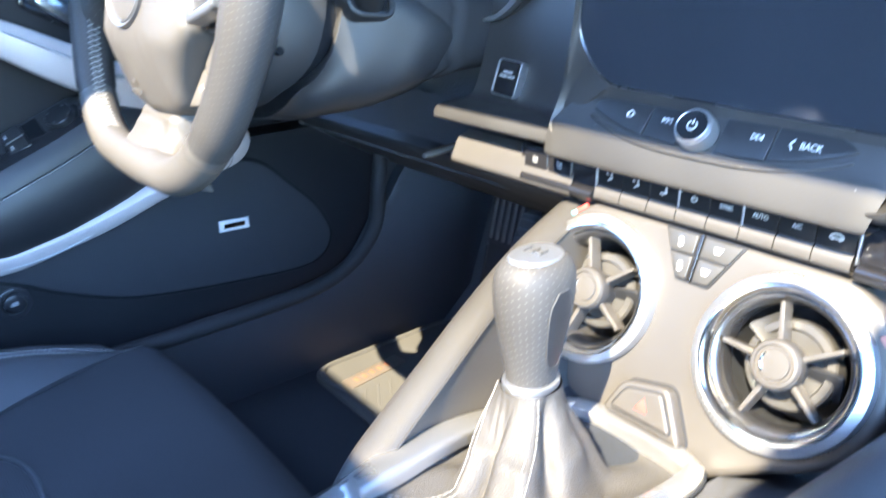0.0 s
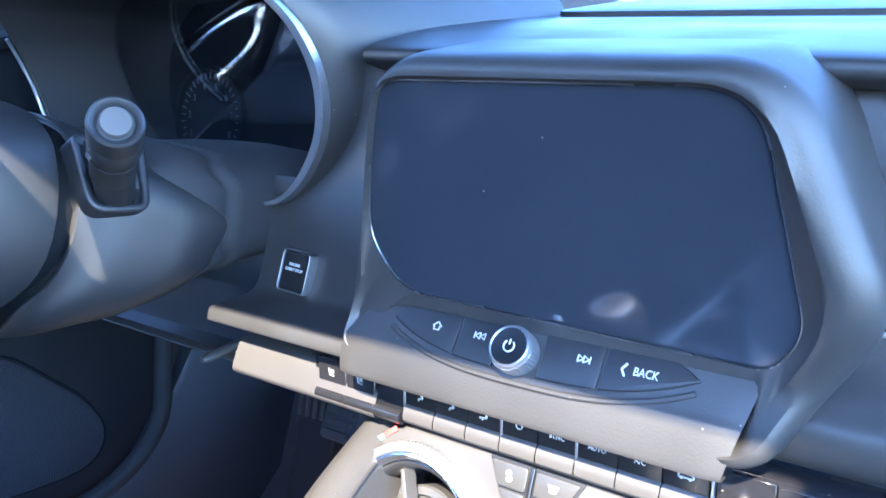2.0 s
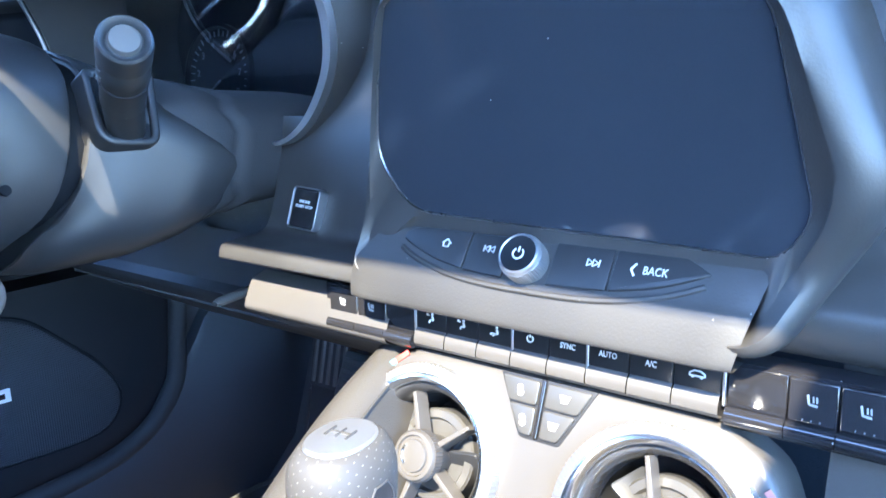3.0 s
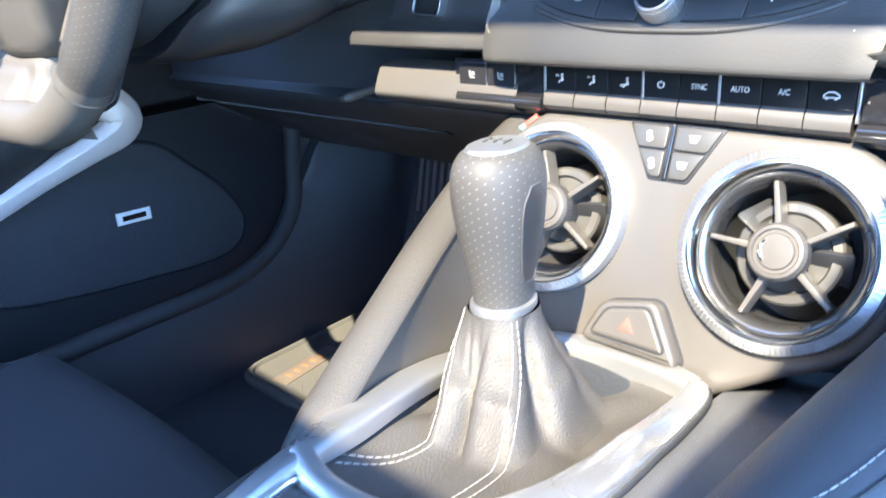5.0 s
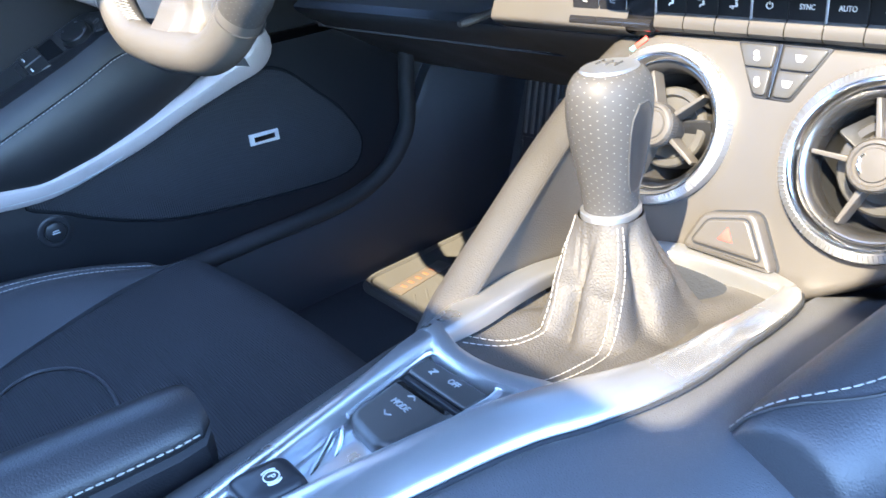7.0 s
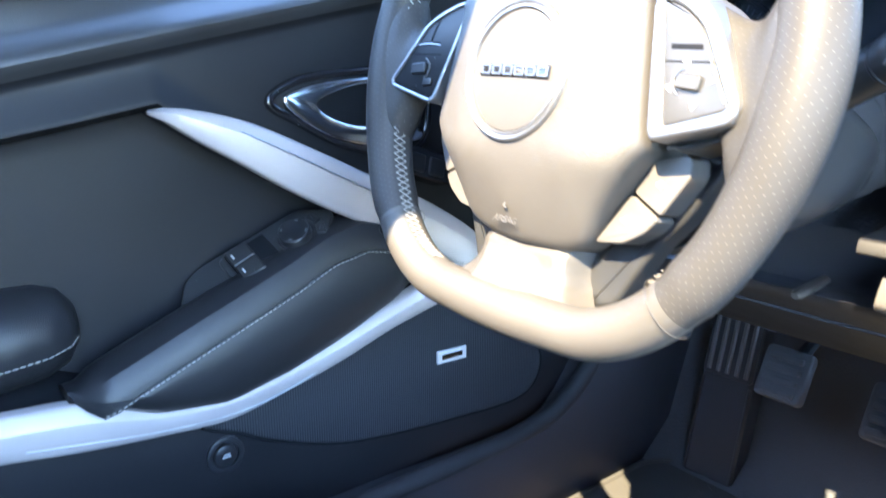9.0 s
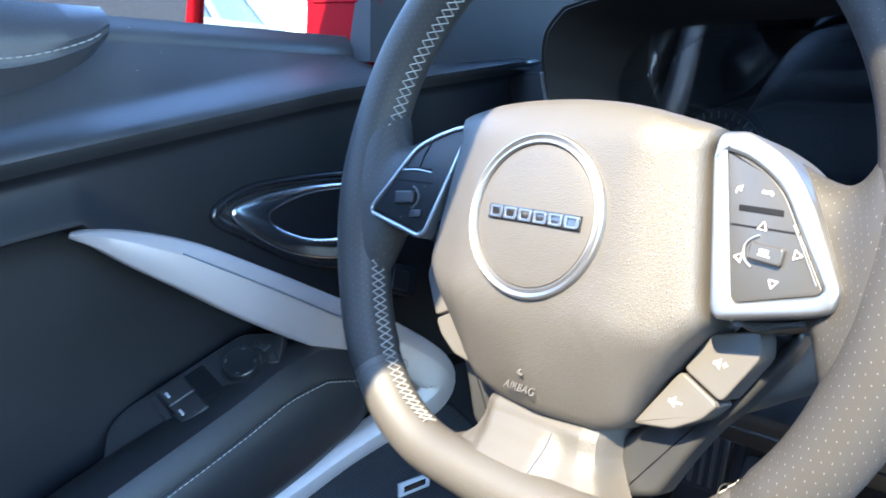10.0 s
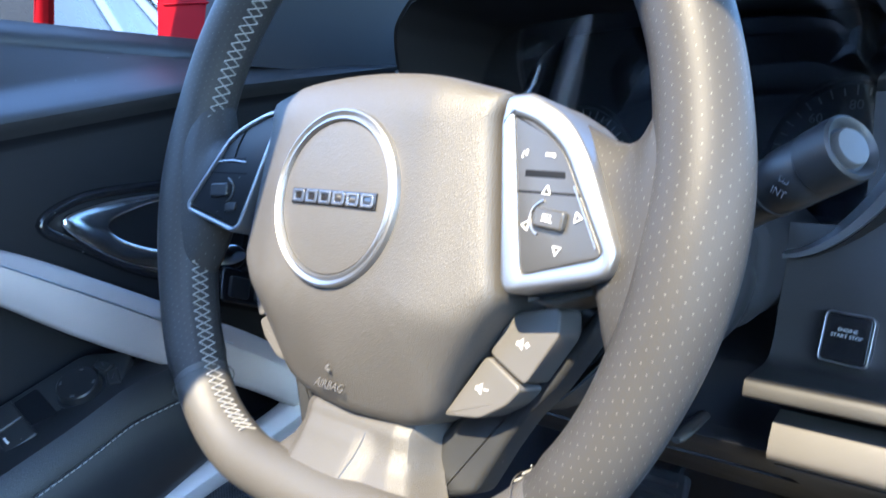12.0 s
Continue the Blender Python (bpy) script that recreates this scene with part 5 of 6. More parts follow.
for v in steps(-0.116, -0.162, 23):
    hw, row = lerp_at(v, PLATE_W), []
    for k in steps(-1, 1, 72):
        u = k * hw
        w = -0.0130 + 0.0130 * smooth((-0.128 - v) / 0.032) - 0.0035 * smooth((v + 0.122) / 0.006)
        w += 0.0042 * smooth((u + 0.034) / 0.010) * (1 - smooth((u - 0.006) / 0.016)) * smooth((-0.1235 - v) / 0.008)
        w -= 0.0040 * smooth((abs(k) - 0.66) / 0.24) + 0.020 * smooth((abs(k) - 0.86) / 0.14)
        row.append(wp(u - 0.0012, v, w))
    rings.append(row)
part("lower_plate", loft(rings, closed=False), HUBSKIN, wheel, "grey lower spoke plate with a raised middle")
seam_ = [(0.0105, -0.1255), (0.0108, -0.130), (0.0100, -0.136), (0.0090, -0.142), (0.0080, -0.148)]
part("plate_seam", tube([wp(u, v, -0.0130 + 0.0130 * smooth((-0.128 - v) / 0.032) + 0.0042 * (1 - smooth((u + 0.0012 - 0.006) / 0.016)) * smooth((-0.1235 - v) / 0.008) - 0.0004) for u, v in spline(seam_, 4)], 0.0006, 6), PODKEY, wheel, "fine dark seam")
# cross stitching along the inside of the rim, and the ring seams
for sgn in (1, -1):
    for v0, v1 in (((0.122, 0.008), (-0.062, -0.156)) if sgn < 0 else ((-0.120, -0.130),)):
        thin, sink = (0.0004, 1.02) if sgn < 0 else (0.0003, 0.965)
        bm = bmesh.new()
        some = [p for p in loop if p[0] * sgn > 0.02 and min(v0, v1) < p[1] < max(v0, v1)]
        some.sort(key=lambda p: -p[1])
        fine = spline([(*p,) for p in some], 3)
        for a, b in zip(fine[::3], fine[3::3]):
            da, db = Vector(a).normalized(), Vector(b).normalized()
            q = lambda p, d, s: wp(p[0] - d.x * sink * rim_thick(*p) * 1.03, p[1] - d.y * sink * rim_thick(*p) * 1.03, -0.003 + s * 0.0050)
            tube([q(a, da, 1), q(b, db, -1)], thin, 5, bm=bm)
            tube([q(a, da, -1), q(b, db, 1)], thin, 5, bm=bm)
        part("cross_stitching", bm, THREAD, wheel, "pale cross stitching")
    i = min(range(len(loop)), key=lambda k: (Vector(loop[k]) - Vector((sgn * 0.110, -0.126))).length)
    part("seam", tube([Vector(p) + (Vector(p) - sum((Vector(x) for x in rings_mid), Vector()) / 24) * 0.03 for rings_mid in [[(wp(*loop[i]) + (W.to_3x3() @ Vector((Vector(loop[i]).normalized().x * 0.0153 * math.cos(a) * 1.05, Vector(loop[i]).normalized().y * 0.0153 * math.cos(a) * 1.05, -0.006 + 0.0153 * math.sin(a) * 1.1)))) for a in [2 * math.pi * j / 24 for j in range(24)]]] for p in rings_mid], 0.00025, 5, closed=True), STACK, wheel)

# ---- steering column ----
column = thing("steering_column", "dark plastic steering column cover", "steering column")
# the gap between its two covers stands upright and swings towards the driver at the bottom
GAP_Y = [(0.745, 0.362), (0.770, 0.372), (0.777, 0.378), (0.782, 0.387), (0.798, 0.399), (0.822, 0.408), (0.8465, 0.4125), (0.871, 0.4150), (0.887, 0.4120), (0.894, 0.4040), (0.905, 0.398)]
END_Y = [(0.740, 0.476), (0.757, 0.484), (0.782, 0.505), (0.808, 0.521), (0.820, 0.526), (0.840, 0.528), (0.870, 0.530)]


def cover_ring(hw, zb, zt, flare, along):
    """One ring of the column's cover; along(z) gives how far back each of its points lies."""
    out = []
    for i in range(48):
        a = 2 * math.pi * i / 48
        z = (zb + zt) / 2 + (zt - zb) / 2 * math.copysign(abs(math.sin(a)) ** .75, math.sin(a))
        out.append((-0.362 + hw * math.copysign(abs(math.cos(a)) ** .6, math.cos(a)) * (1 + flare * math.sin(a)), along(z), z))
    return out


rings = []
for f, hw, zb, zt in ((0.0, 0.058, 0.780, 0.900), (0.25, 0.078, 0.766, 0.9035), (0.6, 0.0845, 0.760, 0.9020), (0.93, 0.0860, 0.758, 0.8980), (0.985, 0.0858, 0.7585, 0.8970), (1.0, 0.0842, 0.760, 0.8955), (0.97, 0.080, 0.764, 0.891)):
    rings.append(cover_ring(hw, zb, zt, 0.02, lambda z: 0.342 + (lerp_at(z, GAP_Y) - 0.342) * f))
part("front_cover", loft(rings), COVER, column)
rings = [cover_ring(0.088, 0.752, 0.884, 0.10, lambda z: lerp_at(z, GAP_Y) + 0.012), cover_ring(0.0915, 0.749, 0.8875, 0.10, lambda z: lerp_at(z, GAP_Y) + 0.0068), cover_ring(0.0935, 0.748, 0.8885, 0.11, lambda z: lerp_at(z, GAP_Y) + 0.0075)]
for f, hw, zb, zt in spline([(0.06, 0.0955, 0.747, 0.886), (0.24, 0.103, 0.744, 0.876), (0.45, 0.109, 0.745, 0.862), (0.66, 0.114, 0.746, 0.848), (0.88, 0.112, 0.751, 0.834), (0.97, 0.106, 0.757, 0.828), (1.0, 0.098, 0.762, 0.822)], 3):
    rings.append(cover_ring(hw, zb, zt, 0.16, lambda z: lerp_at(z, GAP_Y) + 0.008 + (lerp_at(z, END_Y) - lerp_at(z, GAP_Y) - 0.008) * f))
part("rear_cover", loft(rings), COVER, column)
part("cover_gap", loft([cover_ring(hw, 0.770, 0.882, 0.06, lambda z: lerp_at(z, GAP_Y) + q) for hw, q in ((0.082, -0.02), (0.085, 0.025))]), GAUGEFACE, column)
part("screw_hole", lathe([(0.0032, -0.002), (0.0032, 0.0006), (0.0001, 0.0004)], axes((-0.2795, 0.3700, 0.807), (0, 1, 0.2), (-0.3, -0.2, 1)), 16), GAUGEFACE, column, "small dark screw hole")
rings = [[(-0.357 + hw * math.copysign(abs(math.cos(a)) ** .5, math.cos(a)), y + 0.004 * math.sin(9 * a), 0.815 + h * math.copysign(abs(math.sin(a)) ** .6, math.sin(a))) for a in [2 * math.pi * i / 40 for i in range(40)]]
         for y, hw, h in spline([(0.452, 0.088, 0.047), (0.466, 0.100, 0.0525), (0.486, 0.107, 0.0540), (0.501, 0.109, 0.0500), (0.508, 0.109, 0.0455), (0.517, 0.112, 0.0475), (0.532, 0.113, 0.0440), (0.600, 0.118, 0.040)], 4)]
part("boot", loft(rings), HOODSKIN, column, "soft dark boot behind the cover")
SK = axes((-0.2605, 0.4365, 0.8480), (0.14, 1.0, -0.10), (-0.40, 0.03, 1.0))
so = rounded([(-0.0185, -0.0225, .013), (0.0195, -0.0225, .010), (0.0225, 0.026), (-0.0225, 0.026)], 0.006, 6)
part("stalk_socket", frame_slab(so, inset(so, 0.0052), -0.02, 0.0032, SK, 0.0022), COVER, column)
part("socket_bed", slab(inset(so, 0.004), -0.02, -0.0005, SK, 0.0004), GAUGEFACE, column)
stalk = part("wiper_stalk", tube([(-0.285, 0.452, 0.822), (-0.255, 0.434, 0.842), (-0.232, 0.420, 0.857)], [0.010, 0.0115, 0.0120], 24), HARD, column)
d = (Vector((-0.176, 0.392, 0.886)) - Vector((-0.235, 0.422, 0.855)))
SM = axes((-0.235, 0.422, 0.855), d.cross(Vector((0, 0, 1))), d.cross(d.cross(Vector((0, 0, 1)))) * -1)
if (SM.to_3x3() @ Vector((0, 0, 1))).dot(d) < 0:
    SM = axes((-0.235, 0.422, 0.855), -(SM.to_3x3() @ Vector((1, 0, 0))), SM.to_3x3() @ Vector((0, 1, 0)))
L = d.length
part("stalk_grip", lathe([(0.0105, 0.0), (0.0125, 0.002), (0.0125, L * .40), (0.0129, L * .5), (0.0136, L * .53), (0.0136, L * .74), (0.0132, L * .75), (0.0132, L * .76), (0.0138, L * .77), (0.0139, L * .93), (0.0134, L * .985), (0.0122, L), (0.0104, L * .985), (0.0090, L * .955)], SM, 48), HARD, stalk)
part("stalk_cap", lathe([(0.0082, L * .9), (0.0080, L * .985), (0.0073, L), (0.0001, L * 1.005)], SM, 40), PLATE, stalk, "grey round end button")
ax_ = d.normalized()
side_ = Vector((-0.102, 0.072, 0.892)) - Vector((-0.205, 0.407, 0.871))
side_ = (side_ - ax_ * side_.dot(ax_)).normalized()
PM = axes(Vector((-0.235, 0.422, 0.855)) + ax_ * (L * 0.64) + side_ * 0.0139, Vector((0.75, 0.66, 0.0)) - side_ * side_.dot(Vector((0.75, 0.66, 0.0))), Vector((0, 0, 1)))
letters("INT", 0.0042, PM @ pose(0.001, -0.0035, 0), stalk, DIMINK)
marks([bar(-.003, .0005, .003, .0005, .0006), bar(-.003, .0005, -.0036, .004, .0006), bar(.003, .0005, .0036, .004, .0006), bar(-.0036, .004, .0036, .004, .0006), bar(-.0005, .001, .001, .006, .0006)], PM @ pose(0.001, 0.0008, 0.0002) @ Matrix.Diagonal((.62, .62, 1, 1)), stalk, DIMINK)
part("stalk_ring", lathe([(0.0126, L * .40), (0.0132, L * .41), (0.0132, L * .43), (0.0126, L * .44)], SM, 40, cap=False), KEY, stalk)

# ---- instruments ----
cluster = thing("instrument_cluster", "deep-set instrument cluster with round gauges and a bright edge", "instrument cluster")
CM = axes((-0.381, 0.545, 0.0), (1, 0, 0), (0, 0.10, 1))
rings = []
for x, z, w, y in spline([(-0.245, 0.995, 0.006, 0.470), (-0.207, 0.9745, 0.006, 0.4845), (-0.192, 0.960, 0.007, 0.4956), (-0.179, 0.9364, 0.010, 0.514), (-0.176, 0.9053, 0.012, 0.529), (-0.183, 0.8714, 0.011, 0.536), (-0.206, 0.840, 0.009, 0.54), (-0.232, 0.822, 0.006, 0.54), (-0.262, 0.818, 0.003, 0.54)], 6):
    rings.append((x, z, w, y))
bm_rings = []
for i, (x, z, w, y0) in enumerate(rings):
    a, b = rings[max(0, i - 1)], rings[min(len(rings) - 1, i + 1)]
    t = Vector((b[0] - a[0], b[1] - a[1])).normalized()
    n = Vector((-t.y, t.x))
    n = n if n.dot(Vector((-0.381 - x, 0.9 - z))) > 0 else -n
    bm_rings.append([(x - n.x * w * .3, y0 + 0.012, z - n.y * w * .3), (x - n.x * w * .2, y0 - 0.002, z - n.y * w * .2), (x + n.x * w * .3, y0 - 0.003, z + n.y * w * .3), (x + n.x * w, y0 + 0.013, z + n.y * w), (x + n.x * w * .9, y0 + 0.016, z + n.y * w * .9)])
TOPZ, MID = 0.993, -0.357                        # the binnacle is alike on both sides of the wheel's middle
edge_r = [(x, z, y) for x, z, w, y in rings]
lip = [(MID, TOPZ, 0.4640), (-0.300, TOPZ - 0.001, 0.4650), (-0.252, TOPZ - 0.006, 0.4680)] + edge_r[3:] + [(-0.300, 0.8150, 0.541)]
lip += [(MID, 0.8140, 0.541)] + [(2 * MID - x, z, y) for x, z, y in lip[:0:-1]]
core = Vector((MID, 0.905))


def lip_ring(out, back, last=None):
    """The lip's outline moved outwards and back."""
    got = []
    for x, z, y in lip:
        d = (Vector((x, z)) - core).normalized() * out
        got.append((x + d.x, y + back if last is None else last, z + d.y))
    return got


part("hood_flare", loft([lip_ring(o, b) for o, b in ((0.0015, 0.006), (0.003, 0.004), (0.008, 0.010), (0.014, 0.024))] + [lip_ring(0.021, 0.055), lip_ring(0.032, 0.11), lip_ring(0.046, 0, 0.78)], caps=False), SOFT, cluster)
part("hood_lining", loft([lip_ring(0.0015, 0.006), lip_ring(-0.001, 0.0035), lip_ring(-0.008, 0.030), lip_ring(-0.013, 0.070), lip_ring(-0.016, 0, 0.665)], caps=False), HOODSKIN, cluster)
part("lens", loft([[(x, 0.588, 0.985), (x, 0.591, 0.985), (x, 0.634, 0.835), (x, 0.631, 0.835)] for x in (-0.535, -0.180)]), LENS, cluster, "clear glossy lens").visible_shadow = False
left_edge_ = [(2 * MID - x, y, z) for x, z, y in edge_r if 0.835 < z < 0.945]
part("bright_edge", tube([(x + 0.001, y - 0.001, z) for x, y, z in left_edge_], 0.0016, 8), SATIN, cluster, "bright metal edge")
part("bright_edge", loft(bm_rings), SATIN, cluster, "bright metal edge")
part("backing", slab(rounded([(-0.20, 1.02), (0.23, 1.02), (0.23, 0.80), (-0.20, 0.80)], 0.02), -0.07, -0.024, CM, 0.001), GAUGEFACE, cluster)
for cx, cz, r, nums in ((0.143, 0.876, 0.060, ("20", "40", "60", "80", "100", "120", "140")), (-0.071, 0.874, 0.051, ("1", "2", "3", "4", "5", "6", "7", "8"))):
    gm = CM @ pose(cx, cz, -0.0235)
    dial = part("gauge", lathe([(r, 0), (r, 0.006), (r - .003, 0.007), (r - .005, 0.002), (0.0001, 0.001)], gm, 64), GAUGEFACE, cluster)
    bm = bmesh.new()
    for k in range(29):
        a = radians(220 - 260 * k / 28)
        slab(bar((r - .012) * math.cos(a), (r - .012) * math.sin(a), (r - (.007 if k % 2 else .0055)) * math.cos(a), (r - (.007 if k % 2 else .0055)) * math.sin(a), .001), 0.001, 0.003, gm, 0.0001, bm=bm)
    part("ticks", bm, DIMINK, dial)
    for k, t in enumerate(nums):
        a = radians(205 - 230 * k / (len(nums) - 1))
        letters(t, 0.0095, gm @ pose((r - .019) * math.cos(a), (r - .019) * math.sin(a), 0.0026), dial, DIMINK, "numeral")
    part("needle", slab(bar(0.004, -0.003, -(r - .016) * .75, -(r - .016) * .65, .0016), 0.003, 0.0045, gm, 0.0003), DIMINK, dial, "grey needle")

# ---- driver's door ----
door = thing("car_door", "dark driver's door panel with a silver trim band", "car door")
ZC = [(-0.7, 0.72), (0.08, 0.861), (0.192, 0.884), (0.395, 0.924), (0.66, 0.962), (0.8, 0.975)]
ZL = [(-0.7, 0.70), (-0.2, 0.765), (0.075, 0.802), (0.13, 0.811), (0.19, 0.822), (0.244, 0.786), (0.294, 0.757), (0.35, 0.725), (0.42, 0.69), (0.47, 0.665), (0.48, 0.655), (0.8, 0.655)]
ZT = [(-0.7, 0.63), (-0.1, 0.615), (0.03, 0.606), (0.10, 0.605), (0.16, 0.580), (0.22, 0.572), (0.28, 0.585), (0.35, 0.608), (0.42, 0.640), (0.48, 0.655), (0.8, 0.655)]


def door_x(y, z):
    zc, zl, zt = lerp_at(y, ZC), lerp_at(y, ZL), lerp_at(y, ZT)
    x = -0.655 + 0.006 * smooth((zt - z) / 0.05)                            # lower panel
    upper = -0.666 + 0.012 * smooth((zl + 0.045 - z) / 0.05)                # between the crease and the trim
    pocket = -0.702
    if z > zt:
        x += (pocket - x) * smooth((z - zt) / 0.012)
    if z > zl:
        x = pocket + (upper - pocket) * smooth((z - zl) / 0.012)
    if z > zc - 0.018:                                                      # the ridge, and the shoulder that leans back above it
        rise = max(0.0, z - zc - 0.002)
        back = -0.648 - 0.0125 * smooth(rise / 0.022) - 0.030 * min(1.0, rise / max(0.02, 0.953 - zc))
        x += (back - x) * smooth((z - zc + 0.018) / 0.021)
    if z > 0.953:
        x += (-0.700 - x) * smooth((z - 0.953) / 0.022) ** 2
    return x


def door_rows(y):
    """Heights of the mesh rows at this y: they follow the creases, so that those stay crisp."""
    zc, zl, zt = lerp_at(y, ZC), lerp_at(y, ZL), lerp_at(y, ZT)
    stops, counts = [0.40, zt - 0.001, zt + 0.013, zl - 0.001, zl + 0.013, zc - 0.019, zc + 0.004, zc + 0.026, 0.953, 0.9725], (10, 7, 14, 7, 16, 8, 6, 5, 10)
    for i in range(1, len(stops)):
        stops[i] = min(max(stops[i], stops[i - 1] + 0.0004), 0.9725 - 0.0004 * (9 - i))
    return [a + (b - a) * k / n for a, b, n in zip(stops, stops[1:], counts) for k in range(n)] + [stops[-1]]


ys = np.arange(-0.70, 0.72, 0.0050)
CREASE = 57                               # the row along which the upper panel meets the one below it
low, high = [], []
for y in ys:
    y, rows = float(y), door_rows(float(y))
    face = [(door_x(y, z), y, z) for z in rows]
    low.append(face[:CREASE + 1] + [(-0.74, y, rows[CREASE]), (-0.74, y, 0.40)])
    high.append(face[CREASE:] + [(-0.74, y, 0.970), (-0.74, y, rows[CREASE])])
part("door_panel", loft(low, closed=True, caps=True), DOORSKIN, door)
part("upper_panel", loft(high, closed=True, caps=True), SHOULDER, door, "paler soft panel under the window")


BAND = ((-1, -1.6, -1.6), (-1, 0.0, 0.3), (-.95, .3, .75), (-.84, .55, 1.0), (-.36, 1.45, 1.22), (-.28, 1.5, 1.26), (.28, 1.26, 1.5), (.36, 1.22, 1.45), (.84, 1.0, .55), (.95, .75, .3), (1, 0.3, 0.0), (1, -1.6, -1.6))


def band(name, pts, thick, mat, label=""):
    """A flat band with rounded edges that lies against the door; columns: x, y, z, width."""
    p = spline(pts, 6)
    rings = []
    for i, (x, y, z, w) in enumerate(p):
        a, b = p[max(0, i - 1)], p[min(len(p) - 1, i + 1)]
        t = Vector((b[0] - a[0], b[1] - a[1], b[2] - a[2])).normalized()
        s = t.cross(Vector((1, 0, 0.0))).normalized()
        o = s.cross(t)
        o = o if o.x > 0 else -o
        c = Vector((x, y, z))
        # a crease runs along the band: its upper facet looks up, its lower one out and down
        k = 0.5 - 0.5 * s.z
        rings.append([c + s * (w / 2 * q) + o * (thick * (h0 * k + h1 * (1 - k))) for q, h0, h1 in BAND])
    return part(name, loft(rings), mat, door, label)


trim = band("trim_band", [(-0.664, 0.184, 0.826, 0.004), (-0.658, 0.198, 0.823, 0.013), (-0.654, 0.225, 0.812, 0.026), (-0.650, 0.26, 0.796, 0.036), (-0.645, 0.31, 0.768, 0.043), (-0.640, 0.37, 0.736, 0.045), (-0.628, 0.43, 0.705, 0.043), (-0.612, 0.472, 0.675, 0.038),
             (-0.612, 0.470, 0.655, 0.036), (-0.620, 0.435, 0.638, 0.028), (-0.632, 0.385, 0.617, 0.024), (-0.638, 0.33, 0.596, 0.025), (-0.641, 0.28, 0.582, 0.025), (-0.641, 0.22, 0.571, 0.027), (-0.641, 0.16, 0.576, 0.029), (-0.641, 0.10, 0.588, 0.040),
             (-0.641, 0.03, 0.597, 0.036), (-0.641, -0.1, 0.610, 0.036), (-0.641, -0.4, 0.63, 0.036)], 0.006, TRIM, "silver painted trim band")
bm = tube(spline([(-0.6425, 0.252, 0.808), (-0.637, 0.31, 0.778), (-0.631, 0.37, 0.746), (-0.622, 0.41, 0.726)], 6), 0.0009, 6)
part("trim_groove", bm, SATIN, trim, "fine groove")
part("trim_groove", tube(spline([(-0.631, 0.42, 0.634), (-0.6335, 0.33, 0.590), (-0.6345, 0.25, 0.566), (-0.6345, 0.17, 0.566), (-0.6345, 0.06, 0.583)], 8), 0.0007, 6), SATIN, trim, "fine groove")
# armrest pad
ATOP = [(0.095, 0.612), (0.118, 0.630), (0.187, 0.658), (0.243, 0.680), (0.285, 0.697), (0.323, 0.715), (0.360, 0.722), (0.400, 0.713), (0.42, 0.69)]
rings = []
for y in steps(0.095, 0.42, 32):
    zt, zb = lerp_at(y, ATOP), lerp_at(y, ZT) + 0.004
    zt = max(zt, zb + 0.01)
    k = 0.7 * smooth((y - 0.09) / 0.03) * smooth((0.435 - y) / 0.045)
    rings.append([(-0.70, y, zt - .02), (-0.672, y, zt - 0.004), (-0.660, y, zt), (-0.645, y, zt - .001), (-0.645 + .022 * k, y, zt - .008 * k), (-0.645 + .032 * k, y, zt - .024 * k), (-0.645 + .0345 * k, y, zt - .041 * k),
                  (-0.645 + .0320 * k, y, zt - .0435 * k), (-0.645 + .034 * k, y, zt - .047 * k), (-0.645 + .0345 * k, y, zb + (zt - zb) * .34), (-0.645 + .030 * k, y, zb + (zt - zb) * .14), (-0.645 + .016 * k, y, zb), (-0.69, y, zb)])
pad_ = part("armrest_pad", loft(rings), PADSKIN, door, "padded leather armrest")
stitches([(r[7][0] + .0022, r[7][1], r[7][2] - 0.0004) for r in rings[2:-2]], pad_, 0.0035, 0.0012, 0.0005)
# switch plate with window keys and mirror knob
SW = axes((-0.6634, 0.275, 0.695), (0.12, 0.88, 0.44), (-0.92, -0.05, 0.38))
plate = part("switch_plate", slab(rounded([(-0.108, -0.031), (0.050, -0.026), (0.076, 0.000), (0.050, 0.026), (-0.055, 0.030), (-0.072, 0.024)], 0.008), -0.05, 0.0, SW, 0.002), HARD, door)
part("window_well", slab(rounded([(-0.031, -0.0225), (0.010, -0.0225), (0.010, 0.0225), (-0.031, 0.0225)], 0.003), -0.01, 0.0008, SW, 0.0006), GAUGEFACE, plate)
part("well_edge", slab(rounded([(-0.038, -0.024), (-0.031, -0.024), (-0.031, 0.024), (-0.038, 0.020)], 0.003, 3), -0.01, 0.0022, SW, 0.0018), HARD, plate)
for k in (0, 1):
    key = part("window_key", slab(rounded([(-0.030, -0.0208 + .0212 * k), (-0.008, -0.0208 + .0212 * k), (-0.008, -0.0004 + .0212 * k), (-0.030, -0.0004 + .0212 * k)], 0.002), -0.003, 0.007, SW, 0.0015), HARD, plate)
    marks([bar(0, -.003, 0, .003, .0016)], SW @ pose(-0.0255, -0.0106 + .0212 * k, 0.0072), key, INK)
mk = SW @ pose(0.0315, -0.004, 0)
part("mirror_knob", lathe([(0.0175, 0), (0.0175, 0.001), (0.0155, 0.002), (0.0150, 0.0085), (0.0140, 0.0095), (0.0090, 0.0085), (0.0001, 0.0080)], mk, 40), KEY, plate)
marks([bar(.011 * math.cos(a), .011 * math.sin(a), .0125 * math.cos(a), .0125 * math.sin(a), .003) for a in (0.785, 2.356, 3.927, 5.498)], mk @ pose(0, 0, .0094), plate, DIMINK)
